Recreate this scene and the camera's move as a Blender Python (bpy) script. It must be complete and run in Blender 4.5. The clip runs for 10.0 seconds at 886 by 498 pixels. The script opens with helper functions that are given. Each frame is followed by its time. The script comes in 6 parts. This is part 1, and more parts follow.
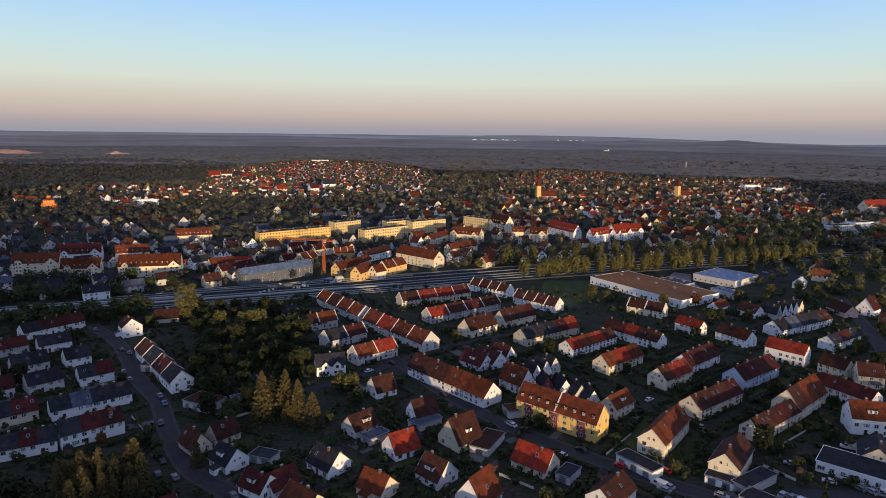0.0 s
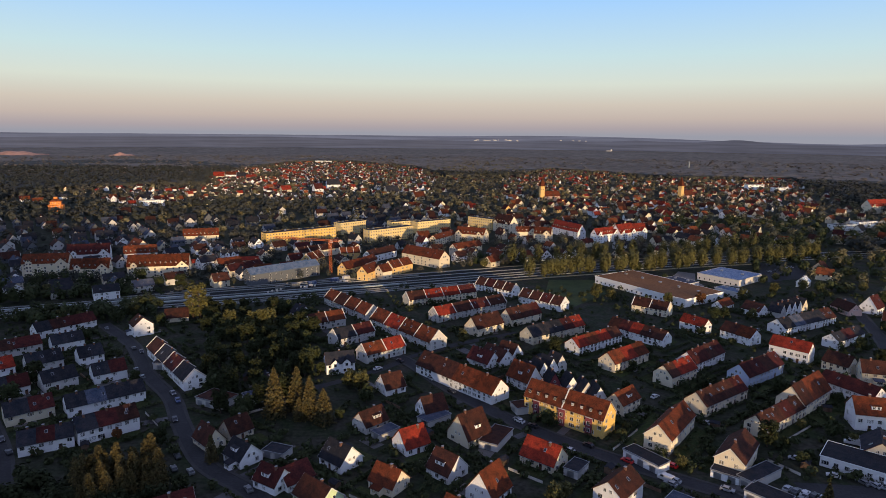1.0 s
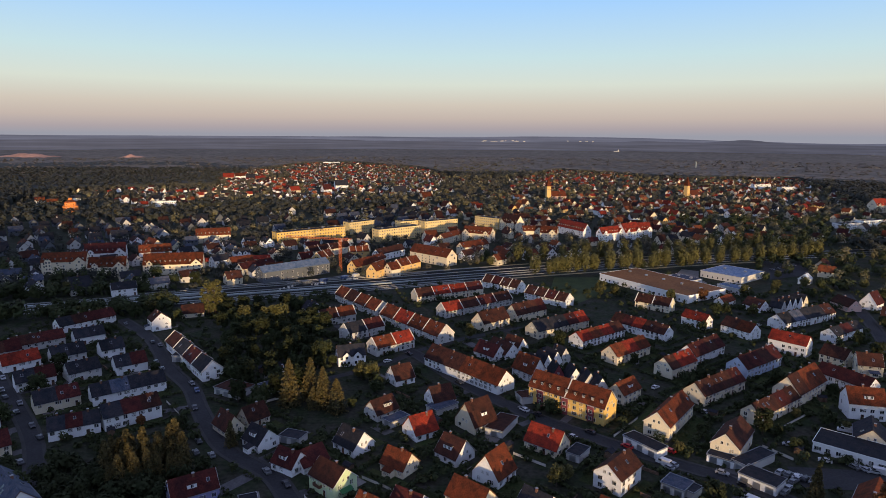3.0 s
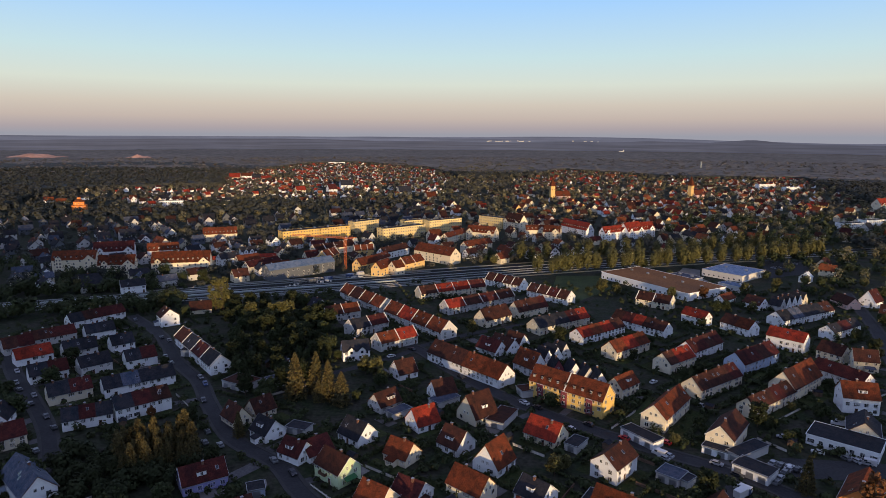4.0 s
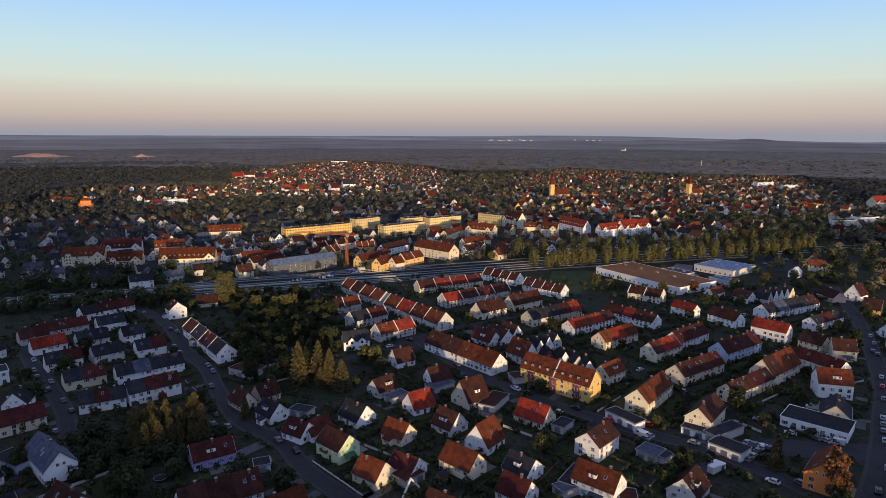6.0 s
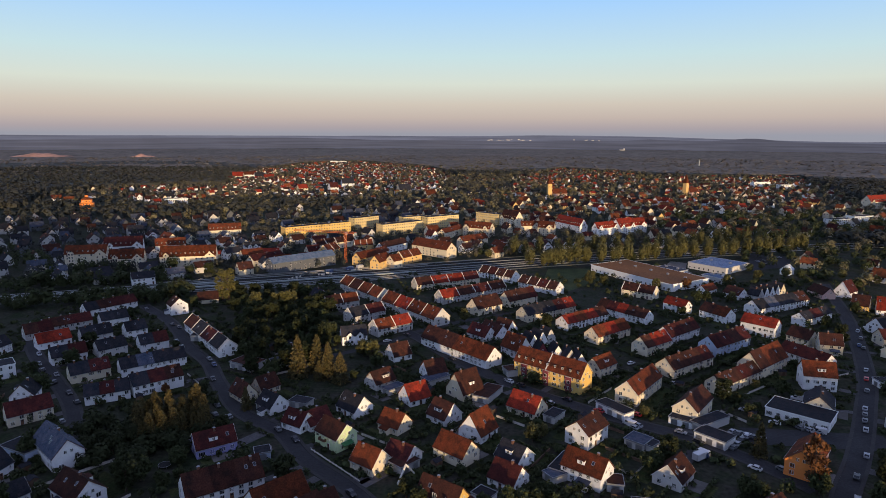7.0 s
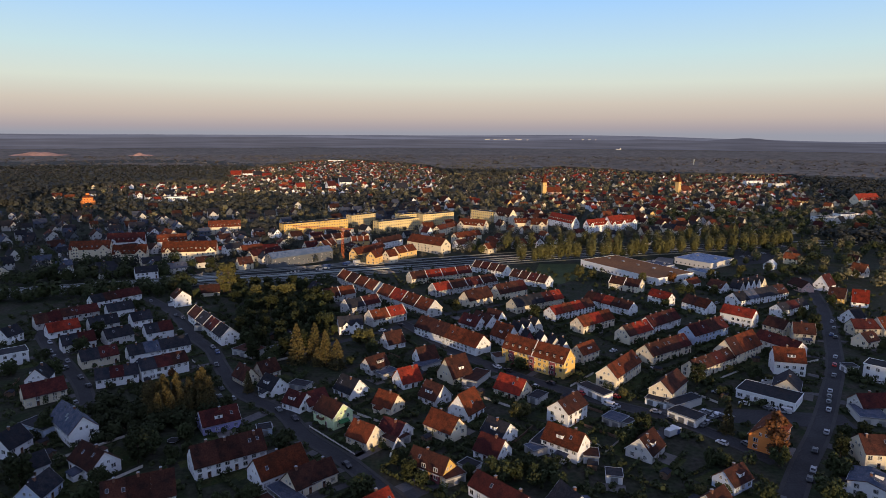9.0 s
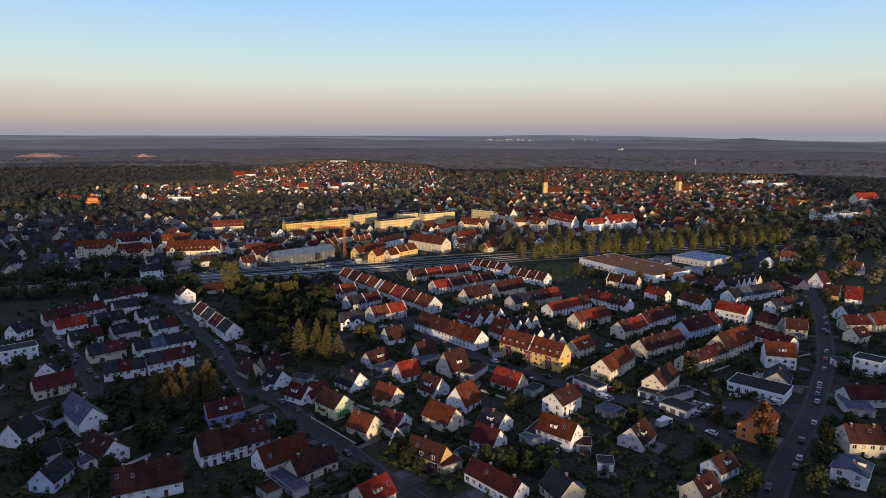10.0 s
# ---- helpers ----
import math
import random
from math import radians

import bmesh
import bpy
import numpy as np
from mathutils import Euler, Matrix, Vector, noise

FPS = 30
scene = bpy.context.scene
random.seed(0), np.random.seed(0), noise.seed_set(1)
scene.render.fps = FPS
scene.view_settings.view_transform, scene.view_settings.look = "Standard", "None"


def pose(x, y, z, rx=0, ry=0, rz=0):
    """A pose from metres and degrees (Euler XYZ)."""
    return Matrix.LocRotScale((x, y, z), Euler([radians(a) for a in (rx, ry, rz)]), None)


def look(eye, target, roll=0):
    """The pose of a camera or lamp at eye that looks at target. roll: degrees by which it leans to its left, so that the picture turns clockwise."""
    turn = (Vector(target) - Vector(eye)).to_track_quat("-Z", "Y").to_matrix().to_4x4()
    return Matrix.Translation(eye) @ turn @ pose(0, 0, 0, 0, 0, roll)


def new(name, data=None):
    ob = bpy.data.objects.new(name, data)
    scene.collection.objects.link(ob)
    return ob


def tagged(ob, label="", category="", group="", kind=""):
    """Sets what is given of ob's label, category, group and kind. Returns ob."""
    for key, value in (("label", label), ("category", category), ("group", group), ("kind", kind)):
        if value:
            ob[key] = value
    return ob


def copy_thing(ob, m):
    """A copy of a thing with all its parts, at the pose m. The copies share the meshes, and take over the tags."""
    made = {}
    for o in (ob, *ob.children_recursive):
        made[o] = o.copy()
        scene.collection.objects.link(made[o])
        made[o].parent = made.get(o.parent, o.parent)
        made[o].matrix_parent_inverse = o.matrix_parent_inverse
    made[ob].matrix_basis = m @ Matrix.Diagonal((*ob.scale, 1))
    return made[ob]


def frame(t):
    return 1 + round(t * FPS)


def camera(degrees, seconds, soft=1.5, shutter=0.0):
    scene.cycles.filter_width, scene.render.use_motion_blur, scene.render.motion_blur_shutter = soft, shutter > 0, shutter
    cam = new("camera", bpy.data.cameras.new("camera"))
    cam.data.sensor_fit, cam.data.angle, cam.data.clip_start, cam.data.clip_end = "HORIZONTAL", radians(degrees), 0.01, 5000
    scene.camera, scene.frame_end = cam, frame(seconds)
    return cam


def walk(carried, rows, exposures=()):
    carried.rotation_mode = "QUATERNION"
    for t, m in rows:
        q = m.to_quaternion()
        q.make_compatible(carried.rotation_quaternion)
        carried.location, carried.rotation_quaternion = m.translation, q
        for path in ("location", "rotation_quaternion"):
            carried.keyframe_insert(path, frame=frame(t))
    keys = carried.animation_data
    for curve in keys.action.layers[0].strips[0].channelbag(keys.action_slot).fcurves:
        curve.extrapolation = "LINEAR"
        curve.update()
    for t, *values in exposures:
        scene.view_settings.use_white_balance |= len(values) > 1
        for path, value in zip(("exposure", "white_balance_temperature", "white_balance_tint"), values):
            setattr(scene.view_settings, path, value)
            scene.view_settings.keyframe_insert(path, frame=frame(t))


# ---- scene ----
cam = camera(70.0, 10.0, soft=0.85)
SCALE = 1.44
ROWS = [
    (0, -0.00, 0.00, 75.00, 0.000, -10.357, -0.684),
    (0.5, -0.87, -1.21, 74.97, 0.192, -10.318, -0.647),
    (1, -1.61, -2.68, 75.03, 0.214, -10.303, -0.545),
    (1.5, -2.07, -4.37, 75.08, 0.350, -10.280, -0.510),
    (2, -2.16, -6.12, 75.03, 0.425, -10.252, -0.471),
    (2.5, -1.98, -8.06, 75.00, 0.598, -10.235, -0.390),
    (4, -0.74, -14.43, 74.71, 1.314, -10.197, -0.311),
    (4.5, -0.13, -16.75, 74.82, 1.454, -10.215, -0.276),
    (5, 0.56, -19.02, 74.83, 1.526, -10.245, -0.230),
    (5.5, 1.12, -21.51, 74.83, 1.558, -10.270, -0.204),
    (7, 3.01, -29.18, 74.58, 1.487, -10.287, -0.210),
    (7.5, 3.70, -31.96, 74.48, 1.496, -10.273, -0.216),
    (8, 4.28, -34.78, 74.31, 1.463, -10.241, -0.210),
    (8.5, 4.92, -37.48, 74.27, 1.389, -10.246, -0.234),
    (9, 5.30, -40.26, 74.41, 1.286, -10.339, -0.263),
    (9.5, 5.89, -42.82, 74.31, 1.239, -10.348, -0.225),
    (10, 6.75, -45.30, 74.16, 1.510, -10.288, -0.143),
]
walk(cam, [(t, pose(SCALE * x, SCALE * y, SCALE * z, 90 + pitch, roll, yaw)) for t, x, y, z, yaw, pitch, roll in ROWS])

# ---- sky and sun ----
SUN_AZ, SUN_EL = 160.0, 4.6        # degrees clockwise from +y, and above the horizon
world = bpy.data.worlds.new("evening_sky")
scene.world = world
world.use_nodes = True
nt = world.node_tree
nt.nodes.clear()
w_out = nt.nodes.new("ShaderNodeOutputWorld")
w_bg = nt.nodes.new("ShaderNodeBackground")
w_sky = nt.nodes.new("ShaderNodeTexSky")
w_sky.sky_type, w_sky.sun_disc = "NISHITA", False
w_sky.sun_elevation, w_sky.sun_rotation = radians(SUN_EL), radians(SUN_AZ)
w_sky.air_density, w_sky.dust_density = 1.0, 1.5
w_tc = nt.nodes.new("ShaderNodeTexCoord")
w_sep = nt.nodes.new("ShaderNodeSeparateXYZ")
w_ramp = nt.nodes.new("ShaderNodeValToRGB")
w_map = nt.nodes.new("ShaderNodeMapRange")
w_map.inputs["From Min"].default_value, w_map.inputs["From Max"].default_value = 0.0, 0.5
SKY = [(0.0, (0.36, 0.37, 0.44)), (0.02, (0.455, 0.40, 0.43)), (0.05, (0.60, 0.505, 0.465)), (0.09, (0.69, 0.615, 0.54)), (0.15, (0.745, 0.80, 0.72)),
       (0.23, (0.625, 0.82, 0.87)), (0.38, (0.41, 0.70, 1.10)), (0.62, (0.45, 0.57, 0.98)), (1.0, (0.32, 0.375, 0.66))]
ramp = w_ramp.color_ramp
while len(ramp.elements) < len(SKY):
    ramp.elements.new(0.5)
for e, (at, c) in zip(ramp.elements, SKY):
    e.position, e.color = at, (*c, 1)
w_mul = nt.nodes.new("ShaderNodeMix")
w_mul.data_type = "RGBA"
w_mul.inputs[0].default_value = 0.12
w_scale = nt.nodes.new("ShaderNodeVectorMath")
w_scale.operation = "SCALE"
w_scale.inputs["Scale"].default_value = 0.10
nt.links.new(w_tc.outputs["Generated"], w_sep.inputs[0])
nt.links.new(w_sep.outputs["Z"], w_map.inputs["Value"])
nt.links.new(w_map.outputs[0], w_ramp.inputs[0])
nt.links.new(w_sky.outputs[0], w_scale.inputs[0])
nt.links.new(w_ramp.outputs[0], w_mul.inputs[6])
nt.links.new(w_scale.outputs[0], w_mul.inputs[7])
nt.links.new(w_mul.outputs[2], w_bg.inputs[0])
w_bg.inputs[1].default_value = 1.0
nt.links.new(w_bg.outputs[0], w_out.inputs[0])

sun_data = bpy.data.lights.new("sun", "SUN")
sun_data.energy, sun_data.angle, sun_data.color = 4.8, radians(0.6), (1.0, 0.70, 0.385)
sun = new("sun", sun_data)
sa, se = radians(SUN_AZ), radians(SUN_EL)
SUN_DIR = Vector((math.sin(sa) * math.cos(se), math.cos(sa) * math.cos(se), math.sin(se)))
sun.matrix_world = look(tuple(SUN_DIR * 900), (0, 0, 0))


# ---- materials ----
def material(name, colour, rough=0.85, grain=0.25, scale=1.0, blotch=0.25, blotch_scale=0.12, bump=0.3, spread=0.0, island=False,
             metal=0.0, second=None, specular=0.3):
    """A surface with fine grain, broad blotches, relief, and a spread of tone from object to object."""
    m = bpy.data.materials.new(name)
    m.use_nodes = True
    n, l = m.node_tree.nodes, m.node_tree.links
    b = n["Principled BSDF"]
    b.inputs["Roughness"].default_value, b.inputs["Metallic"].default_value = rough, metal
    b.inputs["Specular IOR Level"].default_value = specular
    tc = n.new("ShaderNodeTexCoord")
    fine, broad = n.new("ShaderNodeTexNoise"), n.new("ShaderNodeTexNoise")
    fine.inputs["Scale"].default_value, fine.inputs["Detail"].default_value = scale, 5
    broad.inputs["Scale"].default_value, broad.inputs["Detail"].default_value = blotch_scale, 3
    for t in (fine, broad):
        l.new(tc.outputs["Object"], t.inputs["Vector"])
    mix = n.new("ShaderNodeMix")
    mix.data_type = "RGBA"
    mix.inputs[6].default_value = (*colour, 1)
    other = second or tuple(c * 0.55 for c in colour)
    mix.inputs[7].default_value = (*other, 1)
    mr = n.new("ShaderNodeMapRange")
    mr.inputs["From Min"].default_value, mr.inputs["From Max"].default_value = 0.35, 0.7
    mr.inputs["To Max"].default_value = min(1.0, blotch * 2)
    l.new(broad.outputs["Fac"], mr.inputs["Value"])
    l.new(mr.outputs[0], mix.inputs[0])
    val = n.new("ShaderNodeMapRange")
    val.inputs["From Min"].default_value, val.inputs["From Max"].default_value = 0.25, 0.75
    val.inputs["To Min"].default_value, val.inputs["To Max"].default_value = 1 - grain, 1 + grain
    l.new(fine.outputs["Fac"], val.inputs["Value"])
    value = val.outputs[0]
    if spread:
        info = n.new("ShaderNodeNewGeometry" if island else "ShaderNodeObjectInfo")
        rr = n.new("ShaderNodeMapRange")
        rr.inputs["To Min"].default_value, rr.inputs["To Max"].default_value = 1 - spread, 1 + spread
        l.new(info.outputs["Random Per Island" if island else "Random"], rr.inputs["Value"])
        mu = n.new("ShaderNodeMath")
        mu.operation = "MULTIPLY"
        l.new(rr.outputs[0], mu.inputs[0])
        l.new(value, mu.inputs[1])
        value = mu.outputs[0]
    sc = n.new("ShaderNodeVectorMath")
    sc.operation = "SCALE"
    l.new(mix.outputs[2], sc.inputs[0])
    l.new(value, sc.inputs["Scale"])
    l.new(sc.outputs[0], b.inputs["Base Color"])
    if bump:
        bp = n.new("ShaderNodeBump")
        bp.inputs["Strength"].default_value, bp.inputs["Distance"].default_value = bump, 0.06
        l.new(fine.outputs["Fac"], bp.inputs["Height"])
        l.new(bp.outputs[0], b.inputs["Normal"])
    return m


WALLS = {
    "white": ((0.79, 0.80, 0.80), "white-rendered"), "buff": ((0.66, 0.51, 0.24), "pale yellow"), "cream": ((0.70, 0.62, 0.46), "cream-rendered"), "yellow": ((0.66, 0.44, 0.13), "ochre-yellow"),
    "pale": ((0.60, 0.54, 0.40), "pale beige"), "grey": ((0.52, 0.51, 0.49), "grey-rendered"), "blue": ((0.46, 0.54, 0.68), "pale blue"),
    "green": ((0.60, 0.72, 0.43), "mint-green"), "pink": ((0.62, 0.42, 0.36), "dusty pink"), "ochre": ((0.74, 0.25, 0.065), "orange-ochre"),
    # dull: concrete grey, darkened so that shade lies in the colour
    "dull": ((0.105, 0.115, 0.13), "shade-dulled grey concrete"), "amber": ((0.64, 0.43, 0.17), "warm amber"), "lilac": ((0.34, 0.34, 0.62), "lilac-blue"), "maroonwall": ((0.20, 0.05, 0.06), "dark red clad"),
}
ROOFS = {
    "red": ((0.245, 0.030, 0.015), "bright red tiled"), "orange": ((0.130, 0.032, 0.013), "terracotta tiled"), "brown": ((0.058, 0.021, 0.014), "weathered brown tiled"),
    "dark": ((0.030, 0.028, 0.032), "dark slate-grey"), "maroon": ((0.072, 0.017, 0.014), "dull maroon tiled"), "slate": ((0.075, 0.08, 0.105), "blue-grey"),
    # clay: a brighter terracotta, with sun and haze put into the colour
    "white": ((0.6, 0.6, 0.58), "white sheet"), "sheet": ((0.17, 0.215, 0.30), "pale blue-grey metal"), "clay": ((0.22, 0.060, 0.022), "sun-tinted clay tiled"),
}
WALL = {k: material("render_" + k, c, 0.9, 0.06, 1.6, 0.14, 0.22, 0.15, 0.08, second=tuple(v * 0.78 for v in c)) for k, (c, _) in WALLS.items()}
ROOF = {k: material("tiles_" + k, c, 0.85, 0.50, 2.6, 0.5, 0.45, 0.8, 0.25, specular=0.12, second=(c[0] * 0.38, c[1] * 0.55, c[2] * 0.7)) for k, (c, _) in ROOFS.items()}
M_PANE = material("dark_glass", (0.02, 0.024, 0.03), 0.12, 0.1, 1, 0, 1, 0, specular=0.6)
M_FRAME = material("white_frame", (0.7, 0.7, 0.68), 0.5, 0.05, 2, 0.05, 1, 0)
M_HALLROOF = material("hall_roof_felt", (0.24, 0.115, 0.055), 0.95, 0.25, 0.8, 0.4, 0.05, 0.3, specular=0.02, second=(0.17, 0.09, 0.05))
M_BRICK = material("chimney_brick", (0.17, 0.085, 0.06), 0.9, 0.3, 6, 0.3, 1, 0.5)
M_PARAPET = material("parapet_render", (0.66, 0.62, 0.55), 0.9, 0.12, 2, 0.2, 0.4, 0.2)
M_WOOD = material("door_wood", (0.12, 0.06, 0.035), 0.6, 0.2, 4, 0.2, 1, 0.2, 0.3)
M_METAL = material("grey_metal", (0.35, 0.36, 0.38), 0.4, 0.08, 2, 0.1, 1, 0.1, metal=0.7)
M_GROUND = material("garden_ground", (0.022, 0.031, 0.014), 0.95, 0.5, 0.6, 0.5, 0.11, 0.6, second=(0.044, 0.040, 0.032), specular=0.08)
M_ASPHALT = material("asphalt", (0.040, 0.040, 0.042), 0.85, 0.3, 1.2, 0.4, 0.14, 0.3, second=(0.026, 0.026, 0.028), specular=0.15)
M_PAVE = material("pavement_slabs", (0.046, 0.044, 0.043), 0.9, 0.2, 2.0, 0.25, 0.2, 0.3)
M_TERRACE = material("terrace_slabs", (0.15, 0.14, 0.13), 0.9, 0.2, 2.0, 0.3, 0.3, 0.3, 0.4)
M_BALLAST = material("ballast", (0.032, 0.035, 0.034), 0.95, 0.4, 2.5, 0.3, 0.06, 0.6, specular=0.03)
M_CONCRETE = material("pale_concrete", (0.34, 0.375, 0.36), 0.85, 0.15, 1.2, 0.25, 0.08, 0.2, specular=0.1)
M_RAIL = material("rail_steel", (0.30, 0.28, 0.27), 0.35, 0.1, 2, 0.1, 1, 0, metal=0.8)
M_GRASS = material("lawn", (0.050, 0.070, 0.020), 0.95, 0.4, 1.5, 0.4, 0.15, 0.6, 0.25)
M_BARK = material("bark", (0.075, 0.055, 0.04), 0.95, 0.3, 5, 0.3, 1, 0.6)
LEAF = {
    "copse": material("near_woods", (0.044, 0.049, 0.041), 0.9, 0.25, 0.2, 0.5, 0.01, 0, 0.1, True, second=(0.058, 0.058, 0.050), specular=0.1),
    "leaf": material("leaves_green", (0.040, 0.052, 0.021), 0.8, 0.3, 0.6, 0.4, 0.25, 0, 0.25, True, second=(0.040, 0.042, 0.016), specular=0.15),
    "olive": material("leaves_olive", (0.092, 0.084, 0.025), 0.8, 0.35, 0.6, 0.4, 0.25, 0, 0.35, True, second=(0.055, 0.058, 0.018)),
    "needle": material("needles", (0.060, 0.055, 0.020), 0.85, 0.35, 0.8, 0.4, 0.4, 0, 0.5, True, second=(0.092, 0.064, 0.020)),
    "copper": material("leaves_copper", (0.15, 0.062, 0.020), 0.8, 0.3, 0.8, 0.3, 0.4, 0, 0.5, True),
    # A darker copy of the green leaves: shade of park and grove put into the colour.
    "leaf_shade": material("leaves_shade", (0.028, 0.035, 0.016), 0.85, 0.3, 0.6, 0.4, 0.25, 0, 0.25, True, second=(0.028, 0.030, 0.012), specular=0.1),
    # Grove and town leaves are paled: haze and low sun lie in the colour.
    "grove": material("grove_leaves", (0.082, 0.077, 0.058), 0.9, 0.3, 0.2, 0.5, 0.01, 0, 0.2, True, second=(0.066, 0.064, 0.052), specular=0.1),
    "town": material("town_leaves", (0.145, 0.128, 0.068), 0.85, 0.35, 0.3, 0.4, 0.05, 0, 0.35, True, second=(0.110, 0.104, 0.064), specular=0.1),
    # Paler than the near woods: the haze of distance is put into the colour.
    "woods": material("hazed_far_woods", (0.142, 0.126, 0.104), 0.95, 0.4, 0.03, 0.5, 0.003, 0, 0.12, True, second=(0.175, 0.154, 0.126), specular=0.05),
}
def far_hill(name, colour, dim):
    """A plain backdrop of distance: haze and level streaks of mist are put in as a faint glow."""
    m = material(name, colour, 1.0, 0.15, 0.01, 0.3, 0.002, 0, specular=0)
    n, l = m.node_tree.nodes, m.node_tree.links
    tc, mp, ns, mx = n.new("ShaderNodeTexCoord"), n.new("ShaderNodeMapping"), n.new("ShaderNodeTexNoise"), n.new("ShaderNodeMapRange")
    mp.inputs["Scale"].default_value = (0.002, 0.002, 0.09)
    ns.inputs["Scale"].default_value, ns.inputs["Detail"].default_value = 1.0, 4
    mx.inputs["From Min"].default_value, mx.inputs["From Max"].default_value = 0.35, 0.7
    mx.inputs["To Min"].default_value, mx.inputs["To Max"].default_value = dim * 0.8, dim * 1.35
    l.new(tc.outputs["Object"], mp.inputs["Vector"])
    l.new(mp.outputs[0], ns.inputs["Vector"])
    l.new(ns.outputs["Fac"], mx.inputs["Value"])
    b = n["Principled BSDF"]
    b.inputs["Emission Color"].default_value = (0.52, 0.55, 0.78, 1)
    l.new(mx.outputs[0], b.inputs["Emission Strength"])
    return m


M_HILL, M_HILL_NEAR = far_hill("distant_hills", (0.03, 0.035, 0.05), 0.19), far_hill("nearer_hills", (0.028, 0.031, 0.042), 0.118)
M_SAND = material("sand_pit", (0.50, 0.27, 0.18), 0.95, 0.3, 0.05, 0.4, 0.01, 0)


# ---- mesh helpers ----
def mesh_of(name, verts, faces, mats, ids=None, smooth=False):
    me = bpy.data.meshes.new(name)
    me.from_pydata([tuple(v) for v in verts], [], faces)
    for m in mats:
        me.materials.append(m)
    if ids is not None:
        me.polygons.foreach_set("material_index", ids)
    if smooth:
        me.polygons.foreach_set("use_smooth", [True] * len(faces))
    me.update()
    return me


class Shape:
    """Gathers boxes and prisms into one mesh."""

    def __init__(self):
        self.v, self.f, self.m = [], [], []

    def box(self, x0, y0, z0, x1, y1, z1, mat=0, at=None):
        i = len(self.v)
        pts = [(x, y, z) for z in (z0, z1) for y in (y0, y1) for x in (x0, x1)]
        self.v += [tuple(at @ Vector(p)) for p in pts] if at else pts
        self.f += [tuple(i + k for k in q) for q in ((0, 2, 3, 1), (4, 5, 7, 6), (0, 1, 5, 4), (1, 3, 7, 5), (3, 2, 6, 7), (2, 0, 4, 6))]
        self.m += [mat] * 6
        return self

    def prism(self, profile, x0, x1, mat=0):
        """A profile of (y, z) points, counterclockwise seen from +x, drawn out from x0 to x1."""
        i, n = len(self.v), len(profile)
        self.v += [(x0, y, z) for y, z in profile] + [(x1, y, z) for y, z in profile]
        self.f += [tuple(i + k for k in reversed(range(n))), tuple(i + n + k for k in range(n))]
        self.f += [(i + k, i + (k + 1) % n, i + n + (k + 1) % n, i + n + k) for k in range(n)]
        self.m += [mat] * (n + 2)
        return self

    def tube(self, a, b, r0, r1, sides=8, mat=0):
        a, b = Vector(a), Vector(b)
        q = (b - a).to_track_quat("Z", "Y").to_matrix()
        i = len(self.v)
        for p, r in ((a, r0), (b, r1)):
            self.v += [tuple(p + q @ Vector((r * math.cos(t), r * math.sin(t), 0))) for t in (2 * math.pi * k / sides for k in range(sides))]
        self.f += [(i + k, i + (k + 1) % sides, i + sides + (k + 1) % sides, i + sides + k) for k in range(sides)]
        self.f += [tuple(i + k for k in reversed(range(sides))), tuple(i + sides + k for k in range(sides))]
        self.m += [mat] * (sides + 2)
        return self

    def mesh(self, name, mats, smooth=False):
        return mesh_of(name, self.v, self.f, mats, self.m, smooth)


def part(name, me, parent, m=None, label=""):
    ob = new(name, me)
    ob.parent = parent
    if m is not None:
        ob.matrix_basis = m
    return tagged(ob, label) if label else ob


FOOT = []      # the ground plans of all buildings


def stand(x, y, yaw, length, width):
    FOOT.append((x, y, math.cos(radians(yaw)), math.sin(radians(yaw)), length / 2, width / 2))


def thing(name, x, y, yaw, label, category, group="", kind="", z=0.0):
    ob = new(name)
    ob.empty_display_size = 0.5
    ob.matrix_basis = pose(x, y, z, 0, 0, yaw)
    return tagged(ob, label, category, group, kind)


# Shared small parts. A window looks towards -y, its sill's middle at the origin.
def window_mesh(name, w, h, bars=1):
    """Frame, recessed panes and glazing bars in one welded skin."""
    t, v, f, m = 0.07, [], [], []
    xs = [-w / 2]
    for k in range(bars + 1):
        c0, c1 = -w / 2 + w * k / (bars + 1), -w / 2 + w * (k + 1) / (bars + 1)
        xs += [c0 + (t if k == 0 else 0.04), c1 - (t if k == bars else 0.04)]
    xs.append(w / 2)
    zs = [0, t, h - t, h]
    nx = len(xs)
    v += [(x, -0.06, z) for z in zs for x in xs]
    for j in range(3):
        for i in range(nx - 1):
            a = j * nx + i
            q = (a, a + 1, a + nx + 1, a + nx)
            if j == 1 and i % 2 == 1:
                s = len(v)
                v += [(v[c][0], 0.0, v[c][2]) for c in q]
                f += [(q[k], q[(k + 1) % 4], s + (k + 1) % 4, s + k) for k in range(4)] + [(s, s + 1, s + 2, s + 3)]
                m += [0, 0, 0, 0, 1]
            else:
                f.append(q)
                m.append(0)
    rim = list(range(nx)) + [nx * 2 - 1, nx * 3 - 1] + list(range(nx * 4 - 1, nx * 3 - 1, -1)) + [nx * 2, nx]
    s = len(v)
    v += [(v[c][0], 0.05, v[c][2]) for c in rim]
    n = len(rim)
    for k in range(n):
        f.append((rim[(k + 1) % n], rim[k], s + k, s + (k + 1) % n))
        m.append(0)
    return mesh_of(name, v, f, [M_FRAME, M_PANE], m)


